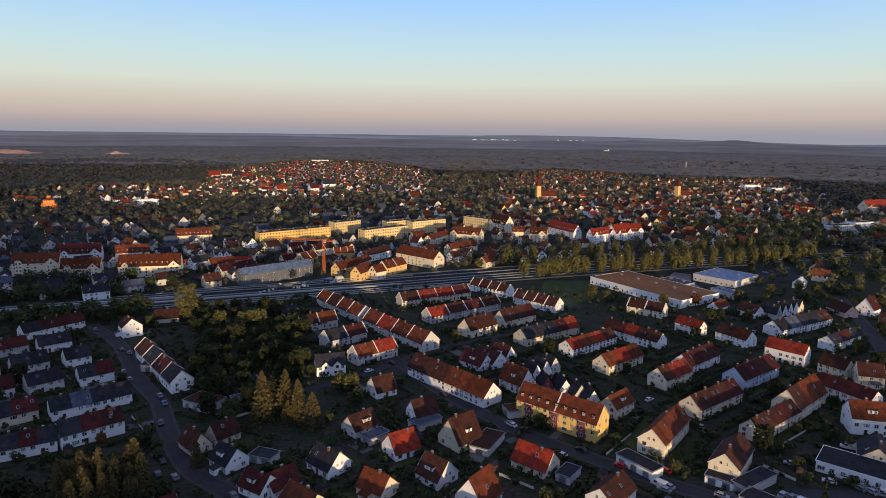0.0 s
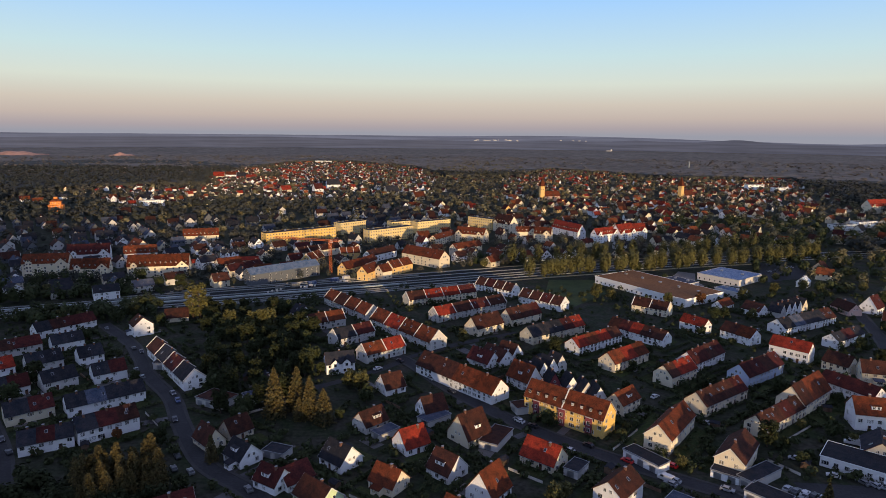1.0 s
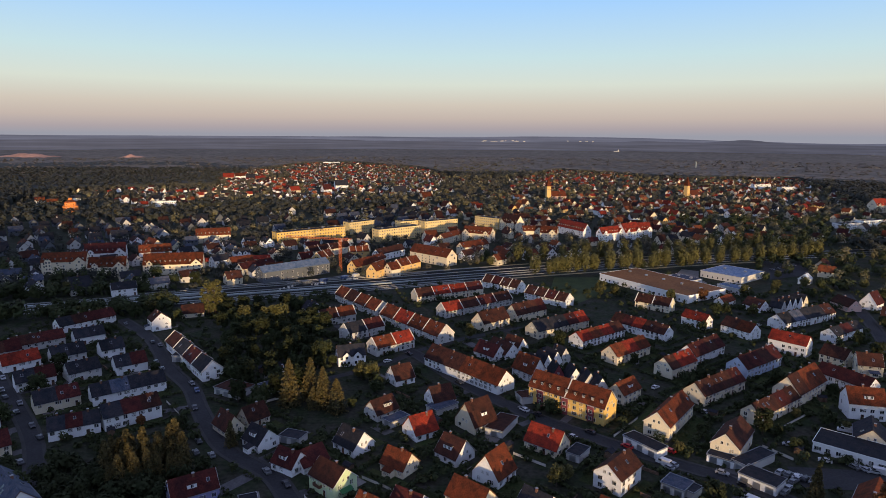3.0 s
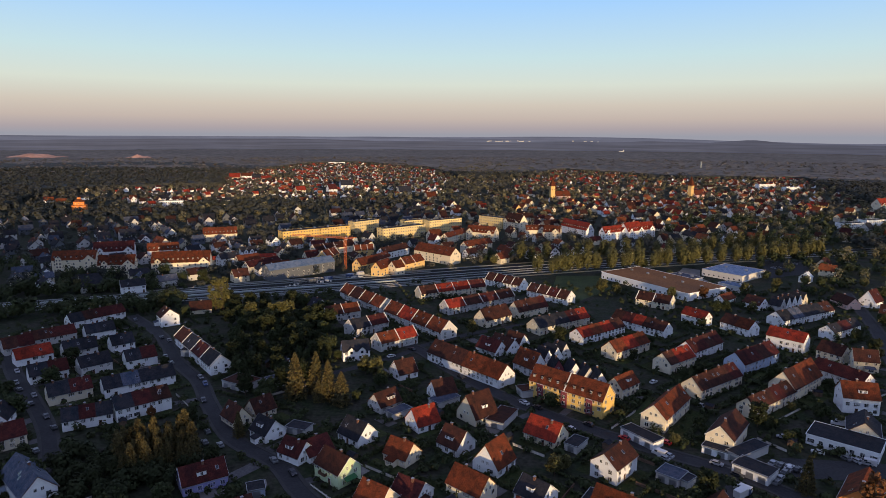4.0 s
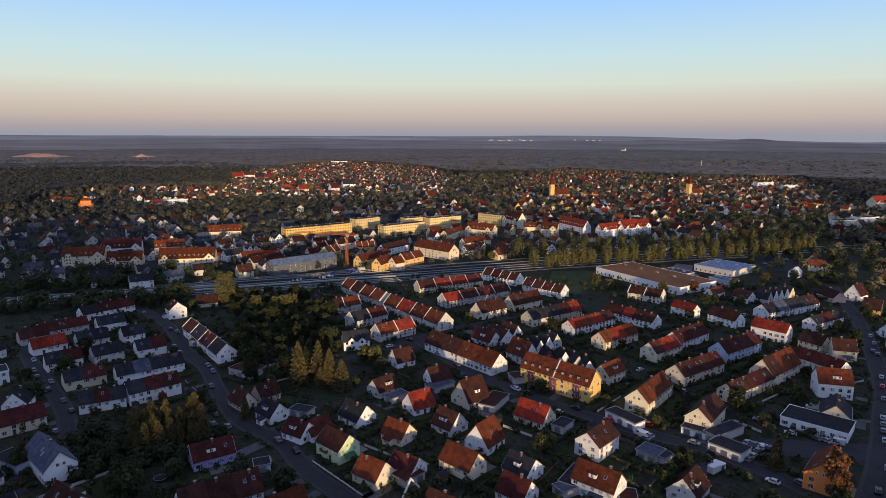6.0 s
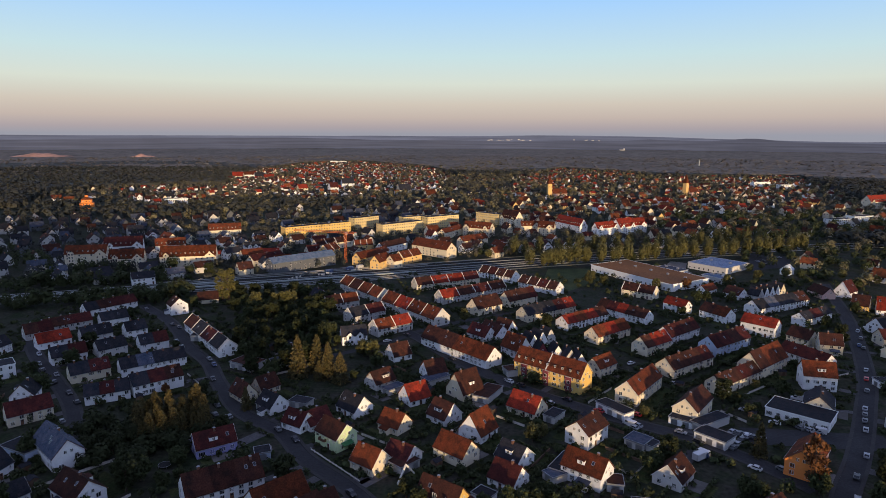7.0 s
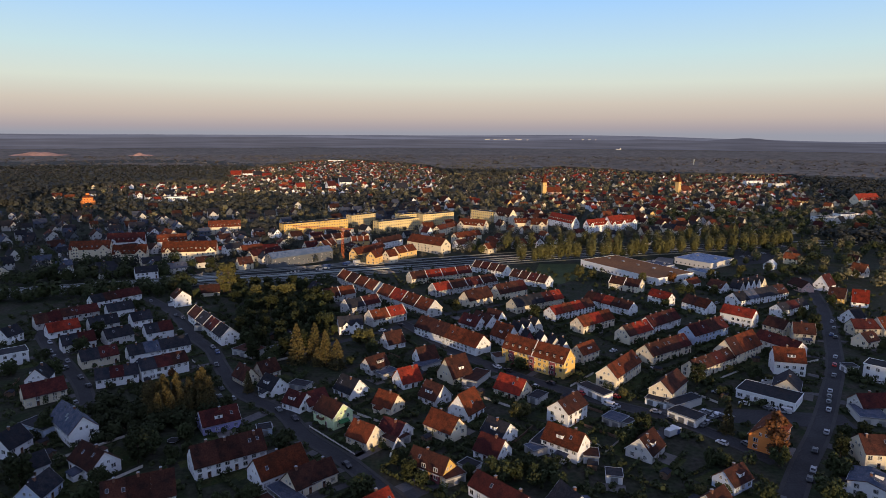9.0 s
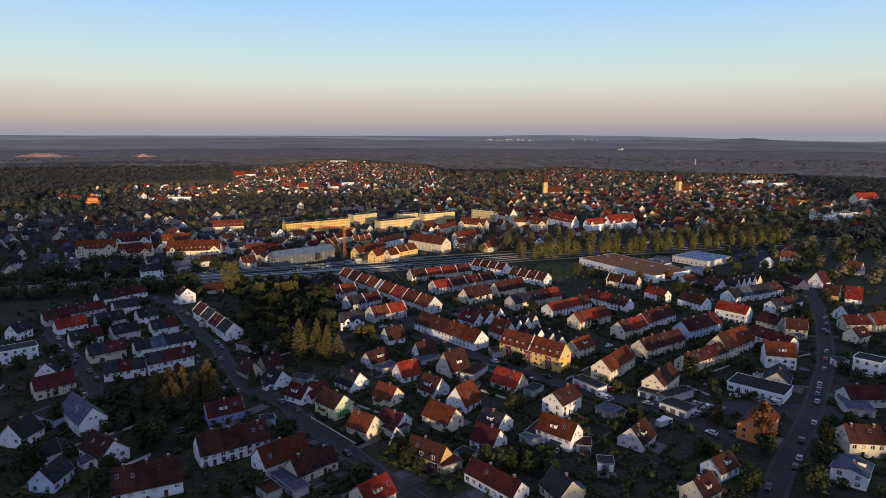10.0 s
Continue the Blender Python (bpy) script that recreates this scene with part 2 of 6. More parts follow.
WIN = {"std": window_mesh("window_mesh", 1.45, 1.5), "wide": window_mesh("wide_window_mesh", 2.2, 1.45, 2), "small": window_mesh("small_window_mesh", 0.9, 1.1)}
DOOR = Shape().box(-0.55, -0.06, 0, 0.55, 0.05, 2.1, 0).box(-0.65, -0.09, 0, -0.552, 0.05, 2.2, 1).box(0.552, -0.09, 0, 0.65, 0.05, 2.2, 1).box(
    -0.55, -0.09, 2.104, 0.55, 0.05, 2.2, 1).box(-0.25, -0.075, 1.3, 0.25, -0.06, 1.9, 2).mesh("door_mesh", [M_WOOD, M_FRAME, M_PANE])
CHIMNEY = Shape().box(-0.35, -0.35, -1.2, 0.35, 0.35, 0.9).box(-0.42, -0.42, 0.904, 0.42, 0.42, 1.0, 1).box(-0.15, -0.15, 1.004, 0.15, 0.15, 1.2, 1).mesh(
    "chimney_mesh", [M_BRICK, M_METAL])
SKYLIGHT = Shape().box(-0.45, -0.06, -0.65, 0.45, 0.06, 0.65, 0).box(-0.37, -0.075, -0.57, 0.37, -0.062, 0.57, 1).mesh("skylight_mesh", [M_METAL, M_PANE])


def facing(x, y, z, turn):
    """The pose of a window or door on a wall: turn 0 looks to -y, 90 to +x."""
    return pose(x, y, z, 0, 0, turn)


class Openings:
    """Windows and doors of one building: parts of their own near by, one joined part beyond the railway."""

    def __init__(self, ob, apart):
        self.ob, self.apart, self.shape = ob, apart, Shape()

    def add(self, name, me, m, size=(1.3, 1.45)):
        if self.apart:
            part(name, me, self.ob, m)
        else:
            w, h = size
            self.shape.box(-w / 2, -0.06, 0, w / 2, 0.05, h, 0, m).box(-w / 2 + 0.1, -0.075, 0.1, w / 2 - 0.1, -0.062, h - 0.1, 1, m)

    def close(self):
        if self.shape.v:
            tagged(part("glazing", self.shape.mesh("glazing", [M_FRAME, M_PANE]), self.ob), kind="stuff")


MIXED = {"red": ("orange", "red", "maroon"), "orange": ("brown", "brown", "red", "maroon"), "brown": ("brown", "brown", "maroon"), "dark": ("dark", "slate", "maroon"),
         "maroon": ("brown", "maroon"), "slate": ("slate",), "white": ("white",), "sheet": ("sheet",)}


def shed_dormer(ob, xx, sy, wide, hw, ridge_top, slope, wallm, roofm):
    """A broad flat-topped dormer with its windows, on the slope that faces sy."""
    d = hw * 0.72
    z = ridge_top - d * slope
    s = Shape().box(-wide / 2, 0, -0.4, wide / 2, d * 0.62, 1.25, 0).box(-wide / 2 - 0.12, -0.15, 1.254, wide / 2 + 0.12, d * 0.66, 1.38, 1)
    dormer = part("dormer", s.mesh("dormer", [wallm, roofm]), ob, facing(xx, sy * d, z, 0 if sy < 0 else 180))
    n = max(1, int(wide / 1.5))
    for k in range(n):
        part("window", WIN["small"], dormer, pose(-wide / 2 + wide * (k + 0.5) / n, -0.002, 0.08))


def cross_gable(ob, xx, sy, wide, hw, eave, wallm, roofm, out=1.1):
    """A gabled bay that steps forward from the long front."""
    w, top = wide / 2, eave + wide * 0.46
    s = Shape().prism([(-w, -0.4), (w, -0.4), (w, eave), (0, top - 0.06), (-w, eave)], 0, hw + out)
    bay = part("gable_bay", s.mesh("gable_bay", [wallm]), ob, pose(xx, 0, 0, 0, 0, 90 * sy))
    k = (top - eave) / w * 0.4
    part("roof", Shape().prism([(-w - 0.4, eave - k), (0, top), (w + 0.4, eave - k), (w + 0.4, eave - k + 0.28), (0, top + 0.28), (-w - 0.4, eave - k + 0.28)], 0, hw + out + 0.3).mesh(
        "roof", [roofm]), bay)
    fit = Openings(bay, False)
    for fl in range(int(eave / 2.6) + 1):
        for dy in ((-w / 2, w / 2) if fl < int(eave / 2.6) else (0,)):
            fit.add("window", WIN["std"], facing(hw + out, dy, 0.9 + fl * 2.6, 90))
    fit.close()


def gable_house(x, y, yaw, length, width, eave, ridge, wall, roof, kind, units=1, seed=0):
    """A house under a gable roof: its ridge runs along its own x."""
    rnd = random.Random(int(abs(x) * 37 + abs(y) * 101) + seed)
    names = {"free": ("house", "detached house", "detached houses"), "row": ("terraced_house", "terraced row", "terraced rows"),
             "step": ("terraced_house", "terraced row with parapets", "terraced rows"), "shell": ("apartment_house", "half-built apartment house", "building sites"),
             "block": ("apartment_house", "apartment house with dormers", "apartment houses"), "town": ("town_house", "narrow town house", "narrow town houses")}
    nm, word, grp = names[kind]
    covers = roof.split("+")
    roof = covers[0]
    tone = ROOFS[roof][1] if len(covers) == 1 else f"{roof} and {covers[-1]}" if covers[-1] != roof else f"{roof} and {covers[1]}"
    ob = thing(nm, x, y, yaw, f"{WALLS[wall][1]} {word} under a {tone} gable roof", "house", grp)
    stand(x, y, yaw, length, width)
    hw, hl = width / 2, length / 2
    front = -1 if math.cos(radians(yaw)) > 0 else 1
    slope = (ridge - eave) / hw
    inner = 0.06
    part("wall", Shape().prism([(-hw, -0.4), (hw, -0.4), (hw, eave), (0, ridge - inner), (-hw, eave)], -hl, hl).mesh("wall", [WALL[wall]]), ob)
    over, thick, verge = 0.35, 0.2, (0.06 if kind in ("step",) else 0.25)
    ye, ze = hw + over, eave - over * slope
    up = thick * math.sqrt(1 + slope * slope)
    pieces = units if kind in ("row", "step") and y < 430 else 1
    for k in range(pieces):
        x0 = -hl + length * k / pieces + 0.004 if k else -hl - verge
        x1 = -hl + length * (k + 1) / pieces - 0.004 if k < pieces - 1 else hl + verge
        cover = covers[k * len(covers) // pieces] if len(covers) > 1 else roof if pieces == 1 or rnd.random() < (0.45 if roof == "orange" else 0.66) else rnd.choice(MIXED[roof])
        part("roof", Shape().prism([(-ye, ze), (0, ridge), (ye, ze), (ye, ze + up), (0, ridge + up), (-ye, ze + up)], x0, x1).mesh("roof", [ROOF[cover]]), ob)
    for sy in ((-1, 1) if y < 310 else ()):
        g = Shape().box(-hl - verge, min(sy * ye, sy * (ye + 0.13)), ze - 0.02, hl + verge, max(sy * ye, sy * (ye + 0.13)), ze + 0.11)
        part("gutter", g.mesh("gutter", [M_METAL]), ob)
    if kind in ("free", "block") and y < 430:
        board = rnd.choice((M_WOOD, M_WOOD, M_FRAME)) if kind == "free" else M_PARAPET
        for sx in (-1, 1):
            b0, b1 = sorted((sx * (hl + verge + 0.003), sx * (hl + verge + 0.05)))
            part("bargeboard", Shape().prism([(-ye, ze), (0, ridge), (ye, ze), (ye, ze + up * 0.9), (0, ridge + up * 0.9), (-ye, ze + up * 0.9)], b0, b1).mesh(
                "bargeboard", [board]), ob)
    # firewalls between the units
    if kind == "step" or wall == "yellow":
        ks = range(units + 1) if kind == "step" else (1.5,)
        for k in ks:
            xx = -hl + length * k / units
            top = up + 0.32
            part("parapet", Shape().prism([(-ye, ze - 0.1), (0, ridge - 0.1), (ye, ze - 0.1), (ye, ze + top), (0, ridge + top), (-ye, ze + top)], xx - 0.22, xx + 0.22).mesh(
                "parapet", [M_PARAPET]), ob)
    # windows and doors, storey by storey
    fit = Openings(ob, y < 430)
    floors = max(1, int((eave + 0.75) / 2.45))
    per = max(2, int(length / (2.75 if y < 430 else 4.2)))
    for fl in range(floors):
        z = 0.75 + fl * 2.35
        if z + 1.6 > eave or (floors == 1 and eave > 3.5):
            z = max(0.5, eave - 1.75)
        for k in range(per):
            xx = -hl + length * (k + 0.5) / per
            for sy, turn in ((-1, 0), (1, 180)):
                if fl == 0 and sy == (1 if rnd.random() < 0.3 else -1) and k % 3 == 1:
                    fit.add("door", DOOR, facing(xx, sy * hw, 0.05, turn), (1.1, 2.1))
                elif rnd.random() < (((0.93 if fl or floors == 1 else 0.65) if sy == front else 0.2) if y < 430 else 0.7):
                    fit.add("window", WIN["wide" if rnd.random() < 0.12 else "std"], facing(xx, sy * hw, z, turn))
        for sx, turn in ((-1, 270), (1, 90)):
            n = 2 if width > 6.5 else 1
            for k in range(n):
                if rnd.random() < 0.8:
                    fit.add("window", WIN["std"], facing(sx * hl, -hw + width * (k + 0.5) / n * 1.0, z, turn))
    if ridge - eave > 2.2:
        for sx, turn in ((-1, 270), (1, 90)):
            for dy in ((-0.95, 0.95) if ridge - eave > 3.0 and width > 7 else (0,)):
                fit.add("window", WIN["small"], facing(sx * hl, dy, eave + 0.35, turn))
    fit.close()
    if kind == "free" and y < 330 and length < 15:
        # lean-to additions and broad dormers
        if rnd.random() < 0.4:
            sy, w2 = rnd.choice((-1, 1)), rnd.uniform(2.2, 3.4)
            xx, al = rnd.uniform(-0.3, 0.3) * hl, rnd.uniform(1.4, 2.4)
            lean = Shape().prism([(0.0, -0.4), (w2, -0.4), (w2, 2.15), (0.0, 2.6)], -al, al)
            add = part("lean_to", lean.mesh("lean_to", [WALL[wall]]), ob, pose(xx, sy * hw, 0, 0, 0, 0 if sy > 0 else 180))
            part("roof", Shape().prism([(0.0, 2.604), (w2 + 0.3, 2.1), (w2 + 0.3, 2.25), (0.0, 2.76)], -al - 0.2, al + 0.2).mesh("roof", [ROOF[rnd.choice((roof, "dark", "slate"))]]), add)
            part("window", WIN["wide"], add, facing(0, w2, 0.8, 180))
        if rnd.random() < 0.5:
            shed_dormer(ob, rnd.uniform(-0.2, 0.2) * hl, front if rnd.random() < 0.7 else -front, rnd.uniform(1.8, 3.6), hw, ridge + up, slope, WALL[rnd.choice((wall, "white"))], ROOF[roof])
    if kind == "block" and y > 430 and (eave >= 8.9 or (x < -210 and y < 480)):
        cross_gable(ob, hl - 4.4, front, 8.0, hw, eave, WALL[wall], ROOF[roof])
        if length > 24:
            cross_gable(ob, -hl + 5.0, front, 4.4, hw, eave + 1.2, WALL[wall], ROOF[roof], 0.5)
    if (wall, roof, word) == ("white", "dark", "detached house") and 12 < length < 14 and y > 270:
        for xx in (-2.6, 2.6):
            cross_gable(ob, xx, front, 3.6, hw, eave + 0.3, WALL[wall], ROOF[roof], 0.5)
    if wall == "green":
        # a green awning and a small balcony on the gable that looks down the street
        sx = 1 if math.cos(radians(yaw)) - math.sin(radians(yaw)) > 0 else -1
        green = material("awning_cloth", (0.03, 0.12, 0.05), 0.85, 0.1, 4, 0.1, 1, 0)
        part("awning", Shape().prism([(0.0, 0.0), (1.7, -0.75), (1.7, -0.62), (0.0, 0.14)], -2.2, 2.2).mesh("awning", [green]), ob, pose(sx * hl, 0.3, 2.95, 0, 0, -90 * sx), "dark green cloth awning")
        part("balcony", Shape().box(-1.6, 0.0, 0.0, 1.6, 1.1, 0.15).box(-1.6, 1.0, 0.154, 1.6, 1.1, 1.0).box(-1.6, 0.0, 0.154, -1.5, 0.996, 1.0).box(1.5, 0.0, 0.154, 1.6, 0.996, 1.0).mesh(
            "balcony", [M_WOOD]), ob, pose(-sx * hl * 0.2, front * hw, 2.5, 0, 0, 0 if front > 0 else 180))
    # projecting dark red stair bays on the ochre block
    if wall == "yellow":
        for k in range(3):
            xx = -hl + length * (k + 0.5) / 3
            bay = part("stair_bay", Shape().box(-1.3, -0.5, -0.3, 1.3, 0.2, eave - 0.5).box(-1.4, -0.6, eave - 0.496, 1.4, 0.2, eave - 0.4, 1).mesh(
                "stair_bay", [WALL["maroonwall"], M_FRAME]), ob, facing(xx, hw, 0, 180), "dark red projecting stair bay")
            for zz in (1.2, 3.8):
                part("window", WIN["std"], bay, pose(0, -0.5, zz))
    # chimneys, skylights, dormers
    n_ch = units if kind in ("row", "step", "block") else 0 if kind == "shell" else 1
    for k in range(n_ch):
        xx = -hl + length * (k + 0.5 + rnd.uniform(-0.25, 0.25)) / n_ch
        dy = rnd.choice((-1, 1)) * rnd.uniform(0.1, 0.9)
        part("chimney", CHIMNEY, ob, pose(xx, dy, ridge + up - abs(dy) * slope))
    ang = math.degrees(math.atan(slope))
    if kind == "shell":
        return ob
    if kind != "block":
        for k in range(max(1, int(length / 5))):
            if rnd.random() < 0.65:
                sy = rnd.choice((-1, 1))
                d = rnd.uniform(0.35, 0.6) * hw
                xx = rnd.uniform(-hl + 1.2, hl - 1.2)
                part("skylight", SKYLIGHT, ob, pose(xx, sy * d, ridge + up - d * slope + 0.02, 0, 0, 0 if sy < 0 else 180) @ pose(0, 0, 0, ang - 90))
    else:
        for k in range(int(length / 3.6)):
            for sy, turn in ((-1, 0), (1, 180)):
                xx = -hl + length * (k + 0.5) / int(length / 3.6)
                dd = hw * 0.8
                dz = ridge + up - dd * slope
                dm = Shape().box(-0.55, 0, -0.3, 0.55, 1.7, 1.15, 0).box(-0.68, -0.1, 1.154, 0.68, 1.8, 1.28, 1)
                dormer = part("dormer", dm.mesh("dormer", [M_WOOD, ROOF["brown"]]), ob, facing(xx, sy * dd, dz, turn))
                part("window", WIN["small"], dormer, pose(0, -0.02, 0.02))
    return ob


def flat_building(x, y, yaw, length, depth, height, wall, kind):
    """A flat-roofed office, garage or block of flats; its front looks to -y."""
    labels = {"office": ("office_building", "long white flat-roofed workshop and office", "office"), "garage": ("garage", "small flat-roofed garage beside a house", "garage"),
              "flat": ("house", "white modern flat-roofed house", "house"), "flats": ("apartment_block", "long sunlit four-storey block of flats", "apartment block"),
              "hall": ("market_hall", "long low white hall with a brown roof", "hall"), "depot": ("warehouse", "flat-roofed warehouse with a blue-grey roof and grey walls", "warehouse")}
    nm, lab, cat = labels[kind]
    tops = {"hall": M_HALLROOF, "depot": ROOF["sheet"], "flats": ROOF["dark"]}
    ob = thing(nm, x, y, yaw, lab, cat, nm.replace("_", " ") + "s")
    wallm = WALL.get(wall, WALL["grey"])
    topm = ROOF["slate"] if wall == "slateroof" else ROOF["brown"] if wall == "brownroof" else tops.get(kind, ROOF["dark"])
    stand(x, y, yaw, length, depth)
    hl, hd = length / 2, depth / 2
    part("wall", Shape().box(-hl, -hd, -0.4, hl, hd, height).mesh("wall", [wallm]), ob)
    o = 0.25
    part("roof", Shape().box(-hl - o, -hd - o, height + 0.003, hl + o, hd + o, height + 0.2).mesh("roof", [topm]), ob)
    rim = Shape()
    for y0 in (-hd - o - 0.004, hd + o - 0.15):
        rim.box(-hl - o, y0, height - 0.1, hl + o, y0 + 0.154, height + 0.32)
    for x0 in (-hl - o - 0.004, hl + o - 0.15):
        rim.box(x0, -hd - o + 0.16, height - 0.1, x0 + 0.154, hd + o - 0.16, height + 0.32)
    part("roof_edge", rim.mesh("roof_edge", [M_METAL if kind == "garage" else wallm]), ob)
    if kind == "garage":
        n = max(1, int(length / 3.6))
        gate = Shape().box(-1.15, -0.05, 0, 1.15, 0.04, 2.1)
        gm = gate.mesh("garage_door", [M_METAL])
        for k in range(n):
            part("garage_door", gm, ob, facing(-hl + length * (k + 0.5) / n, -hd, 0.02, 0))
        return ob
    fit = Openings(ob, y < 430 and kind != "hall")
    floors = max(1, int((height + 0.3) / 2.9))
    gap = 4.0 if kind in ("hall", "depot") else 3.0
    per = max(2, int(length / gap))
    for fl in range(floors):
        z = 0.9 + fl * height / floors
        for k in range(per):
            xx = -hl + length * (k + 0.5) / per
            fit.add("window", WIN["wide" if kind in ("office", "flats") and k % 3 == 0 else "std"], facing(xx, -hd, z, 0))
            if kind in ("flat", "office"):
                fit.add("window", WIN["std"], facing(xx, hd, z, 180))
        for sx, turn in ((-1, 270), (1, 90)):
            for dy in (-depth / 4, depth / 4):
                fit.add("window", WIN["std"], facing(sx * hl, dy, z, turn))
    fit.close()
    if kind in ("flats", "depot", "hall"):
        for k in range(max(2, int(length / 14))):
            part("roof_vent", Shape().box(-0.8, -0.8, 0, 0.8, 0.8, 0.9).box(-0.95, -0.95, 0.904, 0.95, 0.95, 1.05).mesh("roof_vent", [M_METAL]), ob,
                 pose(-hl + length * (k + 0.5) / max(2, int(length / 14)), hd * 0.2, height + 0.2))
    return ob


# ---- ground, streets, railway ----
def ground_sheet():
    n, r = 96, 4990.0
    rings = [0, 60, 120, 200, 300, 450, 700, 1100, 1700, 2500, 3500, 4300, r]
    v, f = [(0, 0, 0)], []
    for d in rings[1:]:
        v += [(d * math.cos(2 * math.pi * k / n), d * math.sin(2 * math.pi * k / n), 0) for k in range(n)]
    f += [(0, 1 + k, 1 + (k + 1) % n) for k in range(n)]
    for j in range(len(rings) - 2):
        a, b = 1 + j * n, 1 + (j + 1) * n
        f += [(a + k, b + k, b + (k + 1) % n, a + (k + 1) % n) for k in range(n)]
    return tagged(new("ground", mesh_of("ground", v, f, [M_GROUND])), "dark grass and garden soil reaching to the horizon", "ground", kind="structure")


ground_sheet()


def smooth_line(pts, step=4.0):
    """A dense line through the given points."""
    out = []
    p = [Vector((*q, 0)) for q in pts]
    p = [p[0] * 2 - p[1]] + p + [p[-1] * 2 - p[-2]]
    for i in range(1, len(p) - 2):
        n = max(2, int((p[i + 1] - p[i]).length / step))
        for k in range(n):
            t = k / n
            a, b, c, d = p[i - 1], p[i], p[i + 1], p[i + 2]
            out.append(0.5 * ((2 * b) + (c - a) * t + (2 * a - 5 * b + 4 * c - d) * t * t + (3 * b - a - 3 * c + d) * t ** 3))
    return out + [p[-2]]


def ribbon(line, off0, off1, z0, z1):
    """A solid strip along a line between two side offsets, from z0 up to z1."""
    v, f = [], []
    for i, q in enumerate(line):
        d = (line[min(i + 1, len(line) - 1)] - line[max(i - 1, 0)]).normalized()
        n = Vector((-d.y, d.x, 0))
        for o, z in ((off0, z0), (off1, z0), (off1, z1), (off0, z1)):
            v.append(tuple(q + n * o + Vector((0, 0, z))))
    for i in range(len(line) - 1):
        a, b = i * 4, i * 4 + 4
        f += [(a + k, a + (k + 1) % 4, b + (k + 1) % 4, b + k) for k in range(4)]
    e = (len(line) - 1) * 4
    f += [(0, 3, 2, 1), (e, e + 1, e + 2, e + 3)]
    return v, f


STREETS = []


def street(pts, width, lift, walks=True):
    line = smooth_line(pts)
    STREETS.append((line, width / 2 + (1.2 if walks else 0)))
    v, f = ribbon(line, -width / 2, width / 2, -0.2, 0.02 + lift)
    tagged(new("road", mesh_of("road", v, f, [M_ASPHALT])), "dark grey asphalt residential street", "road", kind="structure")
    if walks:
        for sgn in (-1, 1):
            a, b = sorted((sgn * (width / 2 + 0.003), sgn * (width / 2 + 1.2)))
            v, f = ribbon(line, a, b, -0.2, 0.13 + lift)
            tagged(new("pavement", mesh_of("pavement", v, f, [M_PAVE])), "narrow raised pavement along the street", "pavement", kind="structure")


street([(-51, 318), (-22, 290), (0, 255), (19, 230), (37, 211), (64, 189), (91, 170), (106, 153), (115, 139)], 5.4, 0.0)
street([(-196, 342), (-161, 305), (-135, 266), (-114, 241), (-100, 217), (-81, 189), (-60, 172), (-47, 154), (-29, 136), (-10, 114), (19, 86), (51, 57)], 5.0, 0.004)
street([(273, 419), (236, 327), (193, 241), (165, 196), (141, 161), (121, 135), (102, 107), (84, 74)], 5.6, 0.008)
street([(-222, 273), (-202, 248), (-174, 219), (-151, 193), (-135, 170)], 4.6, 0.0)
street([(-22, 290), (6, 313), (38, 333)], 4.2, 0.012, False)
street([(-22, 287), (-36, 271), (-57, 254), (-79, 241)], 4.2, 0.012, False)
street([(109, 175), (132, 173), (158, 170)], 13.0, 0.016, False)

RAIL = smooth_line([(-534, 260), (-381, 318), (-257, 365), (-165, 401), (-55, 443), (52, 485), (123, 510), (231, 545), (381, 582), (610, 635)], 8.0)
STREETS.append((RAIL, 18))
v, f = ribbon(RAIL, -15.5, 15.5, -0.2, 0.05)
tagged(new("railway_bed", mesh_of("railway_bed", v, f, [M_BALLAST])), "broad brown-grey ballast bed of the railway", "railway", kind="structure")
for i, o in enumerate((-13, -5, 2, 12.5)):
    tr = tagged(new("railway_track"), "railway track on concrete sleepers", "railway track", "railway tracks")
    v, f = ribbon(RAIL, o - 0.85, o + 0.85, 0.0, 0.18)
    part("track_slab", mesh_of("track_slab", v, f, [M_CONCRETE]), tr)
    for s in (-0.75, 0.75):
        v, f = ribbon(RAIL, o + s - 0.05, o + s + 0.05, 0.19, 0.36)
        part("rail", mesh_of("rail", v, f, [M_RAIL]), tr)
v, f = ribbon(RAIL[40:78], -26, 27, -0.2, 0.04)
tagged(new("railway_bed", mesh_of("railway_bed", v, f, [M_BALLAST])), "dark ballast of the sidings", "railway", kind="structure")
for a, b, o in ((44, 70, -18.0), (48, 74, -22.5), (42, 68, 18.5), (46, 76, 23.0)):
    tr = tagged(new("railway_siding"), "railway siding on pale sleepers", "railway track", "railway tracks")
    v, f = ribbon(RAIL[a:b], o - 0.85, o + 0.85, 0.0, 0.18)
    part("track_slab", mesh_of("track_slab", v, f, [M_CONCRETE]), tr)
    for s in (-0.75, 0.75):
        v, f = ribbon(RAIL[a:b], o + s - 0.05, o + s + 0.05, 0.19, 0.36)
        part("rail", mesh_of("rail", v, f, [M_RAIL]), tr)
for a, b, o in ((18, 50, 5.2), (26, 66, -5.8)):
    v, f = ribbon(RAIL[a:b], o - 1.2, o + 1.2, 0.0, 0.8)
    tagged(new("platform", mesh_of("platform", v, f, [M_CONCRETE])), "long pale concrete station platform", "platform", "platforms")
# The sunlit strip by the railway: sun put into a pale sandy colour.
M_SUN_STRIP = material("sun_strip", (0.30, 0.25, 0.15), 0.95, 0.2, 1.5, 0.3, 0.1, 0.3, specular=0.05)
